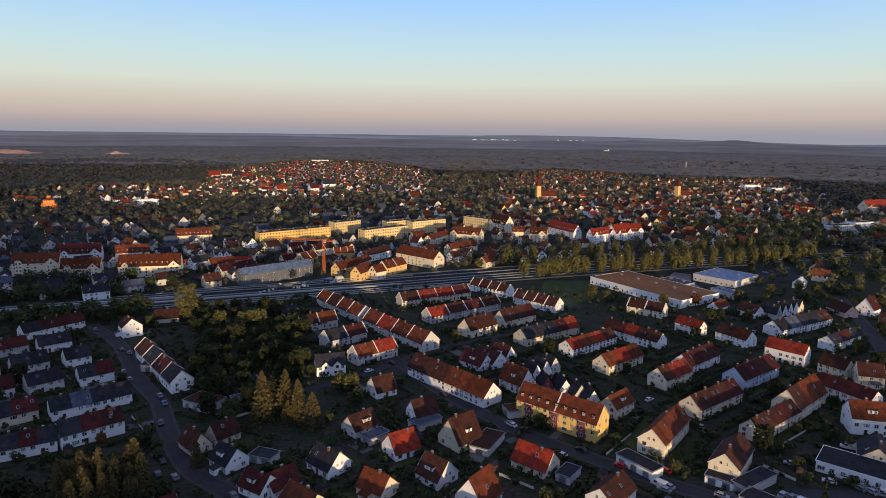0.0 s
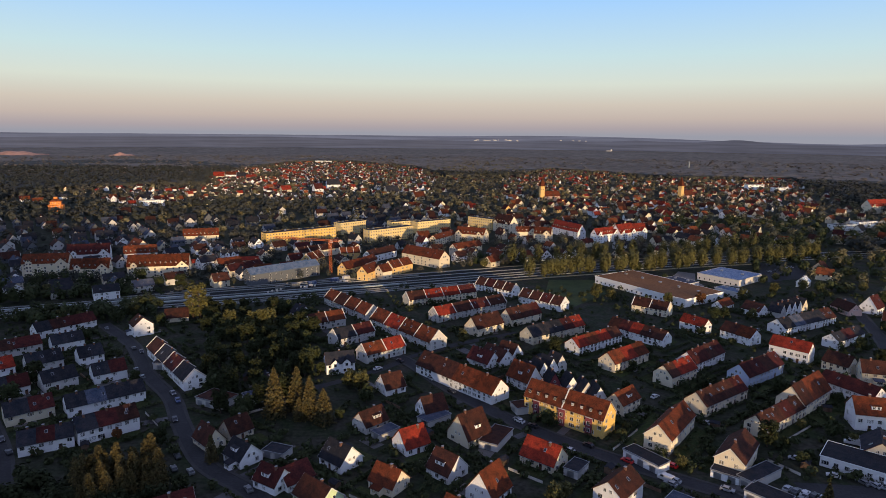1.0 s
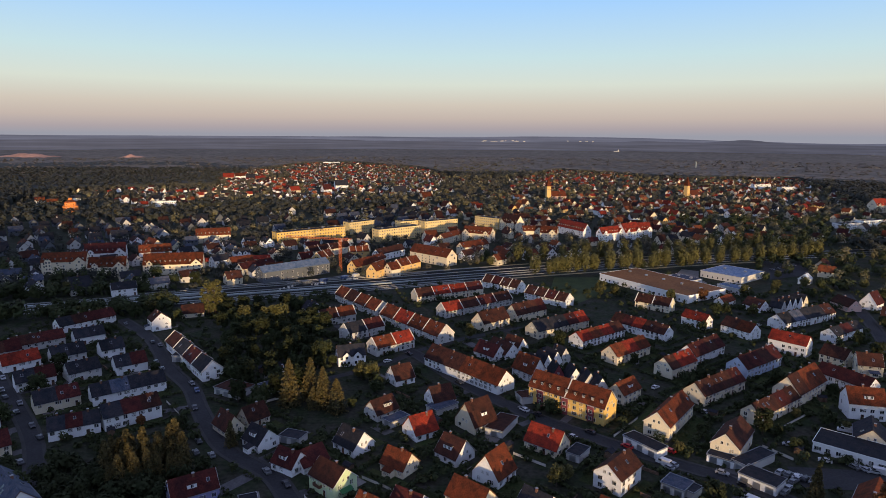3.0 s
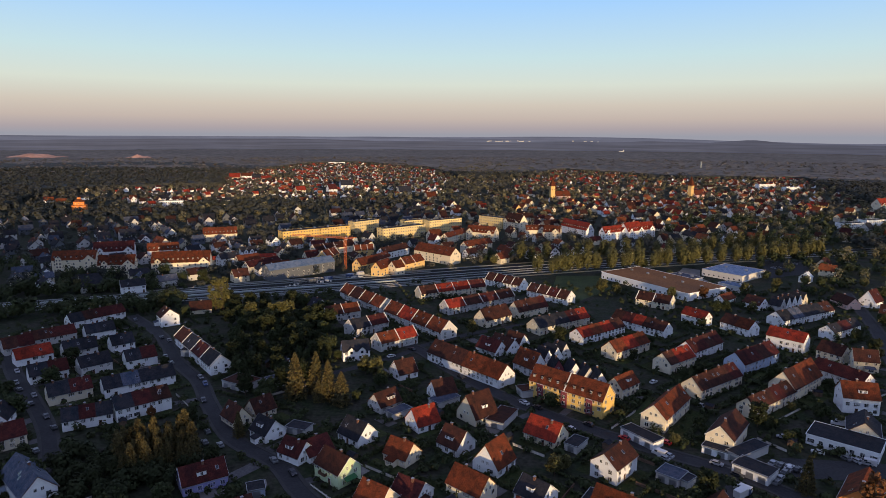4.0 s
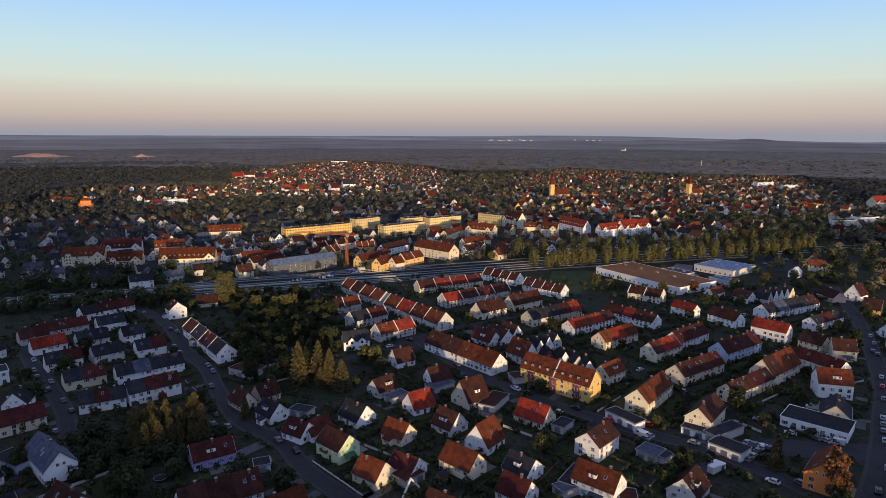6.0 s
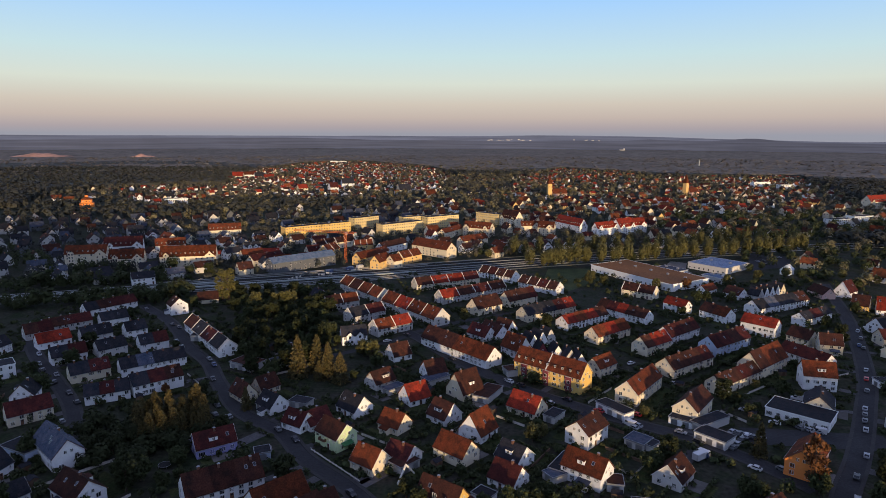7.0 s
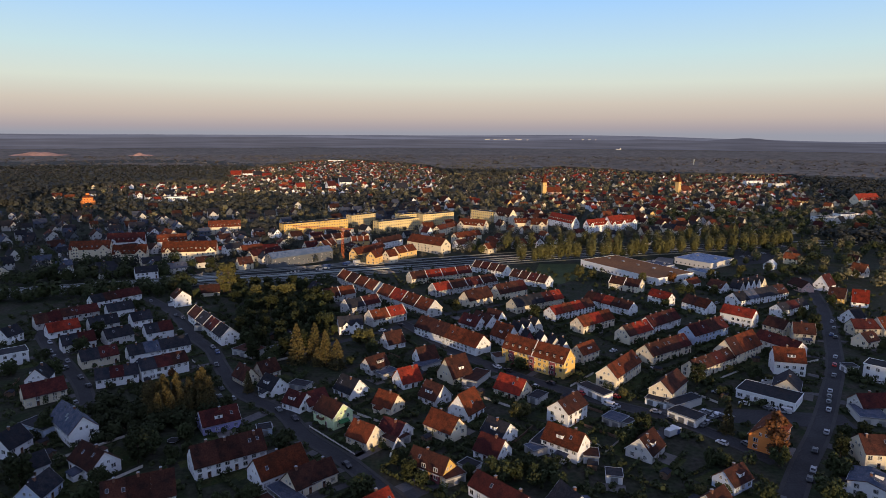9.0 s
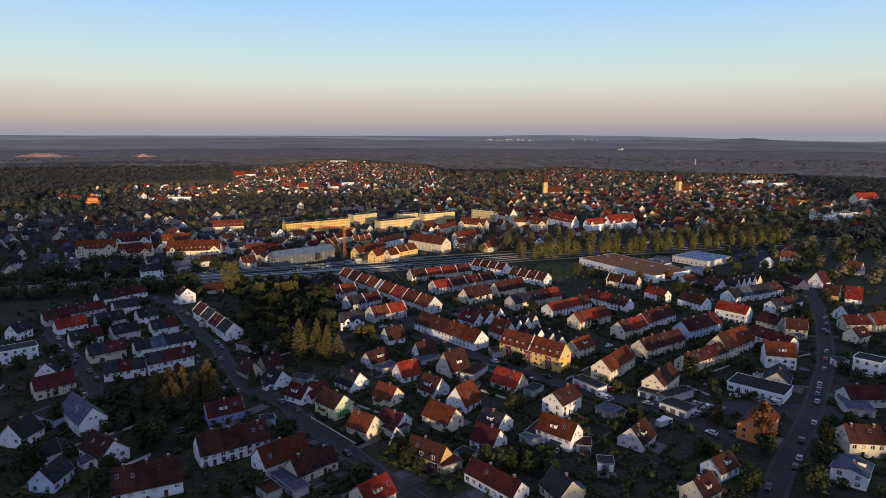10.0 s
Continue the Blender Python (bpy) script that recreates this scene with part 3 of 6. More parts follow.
for a, b, o in ((60, 104, 25.0), (64, 104, -21.0)):
    v, f = ribbon(RAIL[a:b], o - 1.6, o + 1.6, -0.2, 0.06)
    tagged(new("track_way", mesh_of("track_way", v, f, [M_SUN_STRIP])), "track along the railway, sunlight in its pale sandy colour", "path", kind="structure")


def lawn(pts, m=None, label="olive-green mown meadow"):
    """A flat plot with the given corners."""
    n = len(pts)
    v = [(x, y, z) for z in (-0.2, 0.03) for x, y in pts]
    f = [tuple(range(n, 2 * n)), tuple(reversed(range(n)))] + [(k, (k + 1) % n, n + (k + 1) % n, n + k) for k in range(n)]
    tagged(new("lawn", mesh_of("lawn", v, f, [m or M_GRASS])), label, "lawn", kind="structure")


lawn([(77.2, 463.8), (112.0, 465.6), (116.4, 429.6), (81.5, 388.7), (64.8, 408.8)])
M_SITE = material("site_rubble", (0.20, 0.20, 0.195), 0.95, 0.4, 0.8, 0.5, 0.15, 0.5, second=(0.10, 0.10, 0.10), specular=0.05)
lawn([(-136, 424), (-84, 467), (-70, 455), (-118, 412)], M_SITE, "pale rubble ground of the building site")
lawn([(240, 462), (270, 540), (300, 528), (287, 484)], M_ASPHALT, "asphalt car park beside the warehouse")
lawn([(187.7, 499.4), (198.8, 491.7), (188.1, 464.0), (191.2, 434.8), (179.0, 431.0), (170.2, 468.6)], M_TERRACE, "grey paved yard beside the halls")


# ---- houses on the near side of the railway, then those beyond it ----
gable_house(-84.2, 202.6, 136.1, 10.0, 7.4, 2.5, 7.2, "pale", "brown", "free", 1)
gable_house(-77.0, 209.5, 50.0, 9.0, 8.2, 2.6, 7.2, "pale", "brown", "free", 1)
gable_house(-79.3, 256.1, 110.0, 6.5, 4.4, 2.9, 5.6, "white", "dark", "free", 1)
gable_house(-124.7, 210.6, 41.5, 20.1, 10.6, 5.0, 8.6, "white", "dark+maroon+brown", "row", 3)
gable_house(-139.5, 199.7, 30.1, 16.5, 9.5, 4.0, 7.3, "white", "dark", "row", 3)
gable_house(-137.4, 234.0, 39.5, 28.0, 9.8, 4.0, 7.7, "white", "dark+slate+dark+dark", "row", 4)
gable_house(-160.4, 222.1, 41.7, 15.8, 9.8, 4.0, 7.8, "pale", "dark+maroon", "row", 2)
gable_house(-182.2, 242.2, 43.5, 14.9, 8.6, 4.0, 8.0, "white", "dark+maroon", "row", 2)
gable_house(-203.3, 263.5, 48.0, 15.2, 8.6, 3.6, 7.6, "white", "red", "row", 2)
gable_house(-220.5, 277.5, 46.0, 13.0, 9.8, 3.6, 7.8, "grey", "brown", "row", 2)
gable_house(-167.9, 253.1, 46.5, 13.0, 10.5, 4.0, 7.8, "grey", "dark", "row", 2)
gable_house(-151.0, 262.3, 39.8, 13.2, 10.5, 4.0, 7.8, "white", "dark", "row", 2)
gable_house(-170.6, 282.6, 42.7, 10.3, 10.3, 4.0, 7.9, "white", "dark", "row", 2)
gable_house(-186.8, 273.3, 44.3, 14.3, 10.5, 4.0, 8.1, "grey", "dark", "row", 2)
gable_house(-192.7, 301.6, 42.7, 14.0, 9.9, 4.0, 7.7, "white", "dark", "row", 2)
gable_house(-209.6, 328.0, 53.0, 30.0, 9.7, 4.0, 7.8, "white", "dark+brown+maroon+maroon", "row", 4)
gable_house(-213.1, 291.2, 46.0, 23.4, 9.2, 3.9, 7.6, "grey", "brown+maroon", "row", 4)
gable_house(-166.0, 325.3, 129.0, 10.0, 9.9, 5.8, 9.9, "white", "brown", "free", 1)
gable_house(-125.6, 272.4, 129.5, 55.7, 9.4, 4.4, 8.6, "white", "dark+maroon+dark+brown", "step", 4)
gable_house(-157.6, 351.3, 21.4, 12.4, 9.2, 2.7, 6.8, "pale", "brown", "free", 1)
gable_house(-223.7, 398.4, 33.6, 15.2, 9.3, 5.2, 9.0, "white", "dark", "free", 1)
gable_house(-286.0, 400.6, 141.6, 12.1, 9.2, 4.8, 8.9, "white", "dark", "free", 1)
# These five step rows are greyed: shade on white walls put into the colour.
gable_house(-22.4, 326.5, 129.9, 55.2, 10.7, 4.4, 9.6, "grey", "orange+orange+red+orange", "step", 4)
gable_house(-59.2, 373.3, 128.7, 50.4, 10.3, 4.4, 9.2, "grey", "orange+orange+brown+orange", "step", 4)
gable_house(-69.6, 341.2, 34.1, 21.7, 9.2, 4.4, 8.5, "grey", "brown+orange", "step", 2)
gable_house(-50.7, 316.7, 43.1, 23.7, 9.2, 4.4, 8.5, "grey", "dark+maroon", "step", 2)
gable_house(-32.8, 293.3, 40.1, 23.1, 9.2, 4.4, 8.5, "grey", "orange+red", "step", 2)
gable_house(-50.4, 274.6, 19.0, 13.0, 9.2, 4.8, 8.9, "white", "dark", "free", 1)
gable_house(-24.6, 251.3, 35.1, 9.6, 9.2, 2.8, 7.9, "white", "brown", "free", 1)
gable_house(5.3, 258.2, 133.1, 47.0, 10.8, 4.4, 9.6, "white", "orange+orange+brown+brown", "row", 4)
gable_house(-87.7, 361.6, 137.1, 9.6, 9.2, 2.7, 6.8, "grey", "dark", "free", 1)
gable_house(-4.5, 400.8, 29.7, 50.8, 9.2, 4.4, 8.5, "cream", "brown+red+red+maroon", "step", 4)
# Greyed likewise, with the wall's shade in its colour.
gable_house(13.0, 369.9, 37.5, 54.0, 9.2, 4.4, 8.5, "grey", "red+brown+maroon+brown", "step", 4)
gable_house(34.8, 424.3, 138.2, 31.5, 9.2, 4.4, 8.5, "white", "brown+brown+maroon+brown", "step", 4)
gable_house(61.7, 390.3, 135.4, 32.9, 9.2, 4.4, 8.5, "white", "brown+maroon+brown+brown", "step", 4)
gable_house(43.0, 354.7, 38.1, 24.6, 9.9, 4.4, 9.7, "cream", "brown", "row", 4)
gable_house(20.4, 335.6, 41.5, 20.5, 10.3, 4.4, 9.9, "cream", "brown", "row", 2)
gable_house(57.5, 328.1, 36.1, 39.5, 10.5, 4.4, 8.8, "pale", "dark+dark+maroon+red", "row", 5)
gable_house(75.9, 311.2, 38.1, 34.6, 9.3, 4.4, 8.0, "white", "red+orange+red+brown", "row", 4)
gable_house(84.5, 286.2, 39.0, 26.8, 9.5, 4.4, 8.7, "cream", "orange+red+orange", "row", 3)
gable_house(103.5, 325.4, 129.6, 33.7, 9.2, 4.4, 8.3, "white", "brown+brown+red+maroon+brown", "row", 5)
gable_house(17.0, 284.5, 134.1, 13.2, 9.2, 2.7, 7.3, "white", "maroon", "free", 1)
gable_house(23.8, 288.2, 124.7, 15.1, 9.2, 2.7, 7.3, "white", "brown", "free", 1)
gable_house(30.2, 291.7, 136.1, 9.6, 9.2, 3.3, 8.4, "white", "brown", "free", 1)
gable_house(33.2, 258.4, 130.5, 12.2, 9.3, 4.2, 10.4, "white", "orange", "free", 1)
gable_house(45.9, 223.8, 139.6, 33.7, 10.0, 7.2, 12.7, "yellow", "orange", "block", 3)
gable_house(69.7, 234.5, 42.1, 12.6, 8.1, 4.8, 8.8, "cream", "orange", "free", 1)
gable_house(7.4, 208.7, 40.8, 11.4, 11.0, 3.0, 10.6, "pale", "brown", "free", 1)
gable_house(31.7, 192.2, 140.8, 12.8, 9.6, 2.8, 7.9, "cream", "red", "free", 1)
gable_house(11.9, 172.1, 52.4, 10.4, 9.9, 3.0, 9.8, "white", "orange", "free", 1)
gable_house(-6.7, 229.0, 29.1, 9.6, 9.3, 2.7, 7.7, "white", "brown", "free", 1)
gable_house(-29.3, 217.2, 45.1, 10.5, 8.6, 2.8, 7.2, "grey", "brown", "free", 1)
gable_house(-13.2, 201.4, 35.4, 9.7, 9.5, 2.7, 8.0, "white", "red", "free", 1)
gable_house(-35.9, 190.1, 139.3, 10.9, 9.5, 2.8, 7.7, "white", "dark", "free", 1)
gable_house(-68.9, 191.7, 141.2, 9.7, 8.6, 2.8, 7.1, "white", "dark", "free", 1)
gable_house(-54.6, 176.3, 148.4, 9.6, 8.0, 2.8, 6.8, "white", "maroon", "free", 1)
gable_house(-38.3, 164.3, 139.3, 12.0, 9.1, 4.8, 8.9, "green", "brown", "free", 1)
gable_house(-18.7, 176.4, 145.1, 9.6, 8.5, 2.8, 7.1, "cream", "orange", "free", 1)
gable_house(-24.0, 148.6, 144.5, 10.0, 8.9, 3.0, 7.6, "cream", "orange", "free", 1)
gable_house(-0.7, 184.3, 137.6, 9.6, 9.6, 2.8, 7.9, "white", "brown", "free", 1)
gable_house(4.1, 155.5, 139.2, 12.8, 8.9, 3.7, 8.3, "cream", "orange", "free", 1)
gable_house(23.4, 153.4, 137.5, 9.6, 9.2, 2.8, 6.9, "white", "dark", "free", 1)
gable_house(20.4, 140.0, 141.3, 9.6, 9.0, 2.8, 7.4, "white", "maroon", "free", 1)
gable_house(50.5, 169.8, 47.9, 13.5, 9.4, 5.4, 9.2, "white", "brown", "free", 1)
gable_house(45.4, 143.1, 140.5, 13.8, 8.8, 4.8, 9.3, "white", "orange", "free", 1)
gable_house(72.6, 143.5, 51.1, 11.2, 9.2, 2.8, 7.5, "grey", "brown", "free", 1)
gable_house(96.1, 192.5, 52.0, 18.8, 9.2, 5.2, 9.3, "cream", "brown", "free", 1)
gable_house(80.6, 211.5, 52.1, 26.6, 9.4, 5.2, 9.6, "cream", "orange", "free", 1)
gable_house(110.0, 241.3, 36.5, 30.5, 9.8, 4.4, 8.8, "cream", "brown+brown+maroon", "row", 4)
gable_house(124.7, 222.8, 37.2, 31.5, 8.0, 4.4, 8.0, "cream", "brown+brown+maroon+brown", "row", 4)
gable_house(145.7, 241.4, 39.8, 26.4, 10.9, 5.2, 11.5, "cream", "orange", "row", 3)
gable_house(169.8, 248.5, -62.4, 22.6, 9.2, 5.2, 8.8, "white", "maroon", "row", 4)
gable_house(160.2, 222.5, -13.0, 13.0, 10.4, 6.4, 11.4, "white", "orange", "free", 1)
gable_house(148.3, 198.9, 58.8, 13.6, 10.3, 3.4, 7.6, "cream", "dark", "free", 1)
# This row's blue is the shade on its long wall, put into the wall colour.
gable_house(140.2, 270.6, 36.1, 30.1, 10.3, 5.0, 9.5, "blue", "maroon+maroon+brown+maroon", "row", 4)
gable_house(139.9, 340.4, 124.4, 15.2, 7.8, 4.8, 8.3, "white", "red", "free", 1)
gable_house(157.7, 324.1, 119.6, 18.2, 9.2, 4.4, 8.5, "white", "orange+brown", "row", 2)
gable_house(170.3, 296.4, 133.2, 17.9, 9.2, 6.3, 10.2, "white", "red", "row", 3)
gable_house(204.9, 348.8, 30.0, 49.8, 10.6, 4.4, 8.7, "white", "dark+slate+dark+dark+brown", "row", 5)
gable_house(211.6, 321.3, 33.3, 28.4, 8.3, 4.4, 7.6, "white", "dark", "row", 3)
gable_house(190.5, 375.9, 117.9, 12.2, 9.2, 3.3, 7.4, "white", "brown", "free", 1)
gable_house(176.1, 388.4, 40.6, 15.1, 7.1, 2.8, 6.0, "white", "orange", "free", 1)
gable_house(184.3, 280.0, -58.0, 11.8, 9.2, 4.4, 8.5, "pale", "brown", "row", 2)
gable_house(191.8, 268.7, -16.8, 10.3, 9.2, 4.8, 9.4, "pale", "brown", "free", 1)
gable_house(250.0, 380.9, 97.7, 15.7, 9.2, 3.3, 7.4, "pink", "brown", "free", 1)
gable_house(267.2, 382.4, 37.5, 12.2, 9.7, 4.2, 10.9, "white", "maroon", "free", 1)
gable_house(102.2, 266.9, 38.5, 20.0, 9.5, 4.8, 9.2, "cream", "brown+red+red", "row", 3)
gable_house(122.1, 287.7, 39.9, 27.3, 9.9, 4.4, 9.0, "white", "maroon+brown+maroon", "row", 4)
gable_house(126.9, 376.4, 141.5, 22.3, 9.2, 4.4, 8.5, "cream", "brown", "step", 2)
gable_house(-159.1, 180.0, 44.9, 14.8, 9.2, 4.2, 8.3, "cream", "maroon", "free", 1)
gable_house(-170.7, 195.4, 107.9, 9.7, 8.8, 4.2, 8.8, "white", "dark", "free", 1)
gable_house(-129.4, 151.5, 139.1, 20.9, 9.6, 5.0, 9.8, "white", "slate", "free", 1)
gable_house(-108.2, 127.5, 146.4, 13.9, 9.7, 3.7, 8.2, "white", "brown", "free", 1)
gable_house(-83.9, 108.2, 26.5, 19.1, 10.7, 4.0, 9.6, "white", "brown", "row", 3)
gable_house(-66.8, 132.1, 35.4, 22.7, 10.5, 4.4, 9.5, "white", "brown", "row", 3)
gable_house(-79.7, 158.9, 34.8, 13.4, 9.2, 3.3, 7.4, "lilac", "maroon", "free", 1)
gable_house(-48.3, 125.8, 45.0, 16.3, 9.7, 3.4, 8.3, "white", "orange", "free", 1)
gable_house(-35.0, 122.2, 42.2, 9.6, 7.7, 3.3, 6.8, "cream", "brown", "free", 1)
gable_house(-39.0, 118.7, 48.4, 9.6, 8.5, 3.0, 7.4, "cream", "brown", "free", 1)
gable_house(-15.2, 104.3, 44.7, 10.4, 9.2, 3.4, 7.5, "cream", "red", "free", 1)
gable_house(0.2, 128.6, 145.3, 14.0, 7.2, 3.3, 7.4, "yellow", "brown", "free", 1)
gable_house(21.5, 112.2, 134.0, 19.8, 7.7, 3.4, 6.8, "white", "maroon", "row", 2)
gable_house(40.9, 108.6, 117.0, 9.6, 9.2, 3.0, 7.6, "pale", "dark", "free", 1)
gable_house(118.5, 152.0, 49.2, 16.9, 9.2, 5.4, 9.5, "ochre", "orange", "free", 1)
gable_house(93.6, 123.9, 34.9, 9.6, 7.5, 3.1, 6.5, "blue", "brown", "free", 1)
gable_house(82.1, 109.2, 38.5, 9.3, 8.0, 3.3, 7.3, "cream", "brown", "free", 1)
gable_house(147.7, 140.6, -4.9, 11.4, 10.7, 5.2, 9.5, "cream", "brown", "row", 2)
gable_house(133.7, 121.6, 50.9, 10.8, 9.7, 4.6, 5.9, "white", "slate", "free", 1)
gable_house(172.3, 180.0, 4.8, 14.9, 9.2, 3.7, 7.6, "grey", "maroon", "free", 1)
gable_house(231.7, 281.0, 2.0, 16.1, 9.2, 4.2, 8.3, "pale", "maroon", "free", 1)
gable_house(219.6, 260.4, 26.8, 10.4, 8.3, 3.7, 7.4, "cream", "brown", "free", 1)
gable_house(264.9, 338.6, -28.8, 9.1, 10.0, 3.7, 10.6, "white", "red", "free", 1)
gable_house(255.3, 346.6, -41.1, 9.6, 8.2, 4.2, 9.9, "yellow", "brown", "free", 1)
gable_house(238.0, 301.6, 28.9, 9.6, 9.2, 4.2, 8.8, "white", "dark", "free", 1)
gable_house(243.2, 282.1, 24.0, 13.4, 9.4, 4.2, 9.6, "pale", "orange", "free", 1)
gable_house(-223.2, 250.8, 79.3, 9.6, 8.0, 4.2, 8.2, "white", "dark", "free", 1)
gable_house(-143.2, 137.8, 80.0, 9.6, 9.2, 3.7, 8.3, "white", "dark", "free", 1)
gable_house(-127.0, 123.5, 56.8, 9.6, 6.8, 3.3, 6.7, "white", "dark", "free", 1)
gable_house(-115.3, 110.9, 87.5, 9.6, 7.8, 3.3, 7.2, "blue", "dark", "free", 1)
gable_house(-303.5, 466.0, 13.5, 31.5, 12.0, 9.8, 16.0, "cream", "orange", "block", 3)
gable_house(-265.0, 456.5, 12.0, 26.5, 9.0, 8.0, 14.6, "cream", "orange", "block", 2)
gable_house(-295.1, 508.6, 20.1, 31.3, 12.5, 9.0, 16.2, "white", "maroon", "block", 3)
gable_house(-218.6, 466.5, 11.7, 43.5, 12.0, 8.6, 16.2, "cream", "orange", "block", 4)
gable_house(-271.4, 544.5, 135.3, 20.0, 13.0, 8.0, 14.5, "cream", "orange", "free", 1)
gable_house(-258.3, 519.9, 24.3, 25.5, 11.3, 8.0, 13.5, "white", "orange", "block", 2)
gable_house(-243.0, 613.7, 20.2, 32.7, 13.0, 8.0, 13.9, "pale", "orange", "block", 3)
gable_house(-182.0, 506.0, 20.0, 52.0, 7.0, 4.0, 6.2, "pale", "red", "row", 1)
gable_house(-175.6, 493.8, 41.1, 19.1, 9.2, 5.0, 8.9, "cream", "orange", "row", 2)
gable_house(-158.1, 476.4, 56.4, 31.7, 9.2, 5.0, 8.9, "cream", "maroon", "row", 3)
gable_house(-192.6, 495.4, 48.7, 16.7, 9.2, 6.0, 9.9, "white", "dark", "row", 2)
gable_house(-114.6, 549.5, 44.9, 43.8, 9.2, 6.0, 10.1, "cream", "brown", "step", 4)
gable_house(-85.1, 539.4, 19.1, 17.5, 9.2, 6.0, 10.1, "amber", "orange", "step", 3)
gable_house(-74.9, 479.2, 57.1, 21.0, 9.2, 6.0, 10.6, "amber", "orange", "free", 1)
gable_house(-111.3, 510.7, 73.7, 22.3, 9.8, 6.0, 11.1, "amber", "orange", "step", 2)
gable_house(-18.2, 519.2, 138.5, 43.3, 13.0, 8.0, 13.9, "cream", "orange", "row", 3)
gable_house(17.6, 567.6, 41.9, 33.1, 9.2, 7.0, 11.1, "cream", "orange", "row", 2)
gable_house(-24.0, 617.5, 32.2, 12.9, 12.2, 7.0, 13.1, "cream", "orange", "row", 2)
gable_house(-3.8, 625.0, 63.0, 42.9, 8.1, 7.0, 10.7, "cream", "orange", "row", 3)
gable_house(25.6, 632.7, 152.4, 31.6, 13.0, 9.0, 14.9, "cream", "orange", "block", 2)
gable_house(67.0, 705.9, 124.6, 27.9, 12.9, 10.0, 18.9, "cream", "brown", "block", 1)
gable_house(83.0, 652.8, 4.7, 20.9, 9.1, 9.0, 13.5, "cream", "orange", "block", 2)
gable_house(-38.5, 485.9, 53.4, 24.6, 9.2, 6.0, 10.6, "amber", "orange", "step", 2)
gable_house(-48.4, 465.3, 49.1, 9.7, 9.2, 6.0, 10.6, "cream", "orange", "free", 1)
gable_house(-59.5, 464.4, 66.8, 19.4, 8.7, 6.0, 11.0, "amber", "orange", "free", 1)
gable_house(-65.5, 500.2, 68.5, 21.8, 8.3, 6.0, 9.7, "cream", "orange", "row", 2)
gable_house(-58.1, 538.5, 55.4, 34.8, 9.0, 6.0, 10.0, "white", "brown", "row", 2)
gable_house(132.1, 676.7, 116.2, 46.6, 10.7, 8.0, 15.3, "white", "red", "block", 1)
gable_house(163.1, 642.3, 34.7, 32.5, 8.4, 9.0, 14.8, "white", "red", "block", 3)
gable_house(185.1, 653.8, 38.0, 25.4, 13.0, 9.0, 17.3, "white", "red", "block", 2)
gable_house(203.5, 666.1, 27.3, 18.6, 10.3, 9.0, 16.1, "white", "red", "block", 2)
gable_house(99.5, 639.9, -17.6, 17.3, 13.0, 9.0, 14.9, "cream", "orange", "block", 2)
gable_house(119.5, 555.1, 54.4, 18.2, 7.9, 5.0, 9.0, "white", "brown", "free", 1)
gable_house(101.3, 545.7, 107.3, 14.1, 9.2, 5.0, 9.6, "white", "brown", "free", 1)
gable_house(85.0, 547.0, 102.1, 18.7, 9.2, 5.0, 9.6, "white", "maroon", "free", 1)
gable_house(-122.8, 457.5, 42.5, 56.0, 12.0, 8.2, 12.0, "dull", "sheet", "shell", 5)
gable_house(-48.9, 178.7, -135.6, 9.6, 9.2, 2.4, 6.3, "white", "maroon", "free", 1)
gable_house(-13.9, 153.6, -32.8, 9.6, 9.2, 2.4, 6.3, "white", "maroon", "free", 1)
gable_house(262.5, 451.3, 44.7, 9.6, 7.1, 4.0, 7.2, "white", "white", "free", 1)
gable_house(36.0, 262.4, 120.3, 7.6, 6.3, 3.9, 8.7, "white", "dark", "town", 1)
gable_house(40.8, 267.2, 120.3, 7.6, 6.3, 3.9, 8.7, "white", "dark", "town", 1)
gable_house(45.6, 272.1, 120.3, 7.6, 6.3, 3.9, 8.7, "white", "dark", "town", 1)
gable_house(50.4, 276.9, 120.3, 7.6, 6.3, 3.9, 8.7, "grey", "dark", "town", 1)
gable_house(44.6, 254.7, 100.3, 7.6, 5.4, 3.9, 8.7, "maroonwall", "dark", "town", 1)
gable_house(51.4, 250.6, 100.3, 7.6, 6.3, 3.9, 8.7, "white", "dark", "town", 1)
gable_house(56.6, 245.4, 100.3, 7.6, 6.3, 3.9, 8.7, "grey", "dark", "town", 1)
gable_house(60.3, 239.8, 100.3, 7.6, 6.3, 3.9, 8.7, "white", "dark", "town", 1)
gable_house(201.4, 370.4, 123.6, 7.6, 6.3, 3.9, 8.7, "grey", "dark", "town", 1)
gable_house(206.7, 373.9, 123.6, 7.6, 6.3, 3.9, 8.7, "white", "dark", "town", 1)
gable_house(211.9, 377.4, 123.6, 7.6, 6.3, 3.9, 8.7, "white", "dark", "town", 1)
gable_house(217.2, 380.9, 123.6, 7.6, 6.3, 3.9, 8.7, "white", "dark", "town", 1)
gable_house(222.5, 384.4, 123.6, 7.6, 6.3, 3.9, 8.7, "pale", "dark", "town", 1)
gable_house(632.3, 923.3, 20.0, 44.0, 16.0, 11.0, 20.0, "cream", "red", "block", 3)

# ---- garages, offices, flats and halls ----
flat_building(-13.2, 148.7, 46.9, 8.2, 6.9, 2.6, "brownroof", "garage")
flat_building(6.7, 124.0, 33.3, 7.5, 5.1, 2.8, "brownroof", "garage")
flat_building(12.5, 130.7, -38.5, 5.9, 5.0, 2.4, "white", "garage")
flat_building(-93.6, 236.8, -26.4, 13.4, 9.7, 3.0, "brownroof", "garage")
flat_building(-41.9, 111.7, -43.7, 14.3, 5.0, 2.6, "slateroof", "garage")
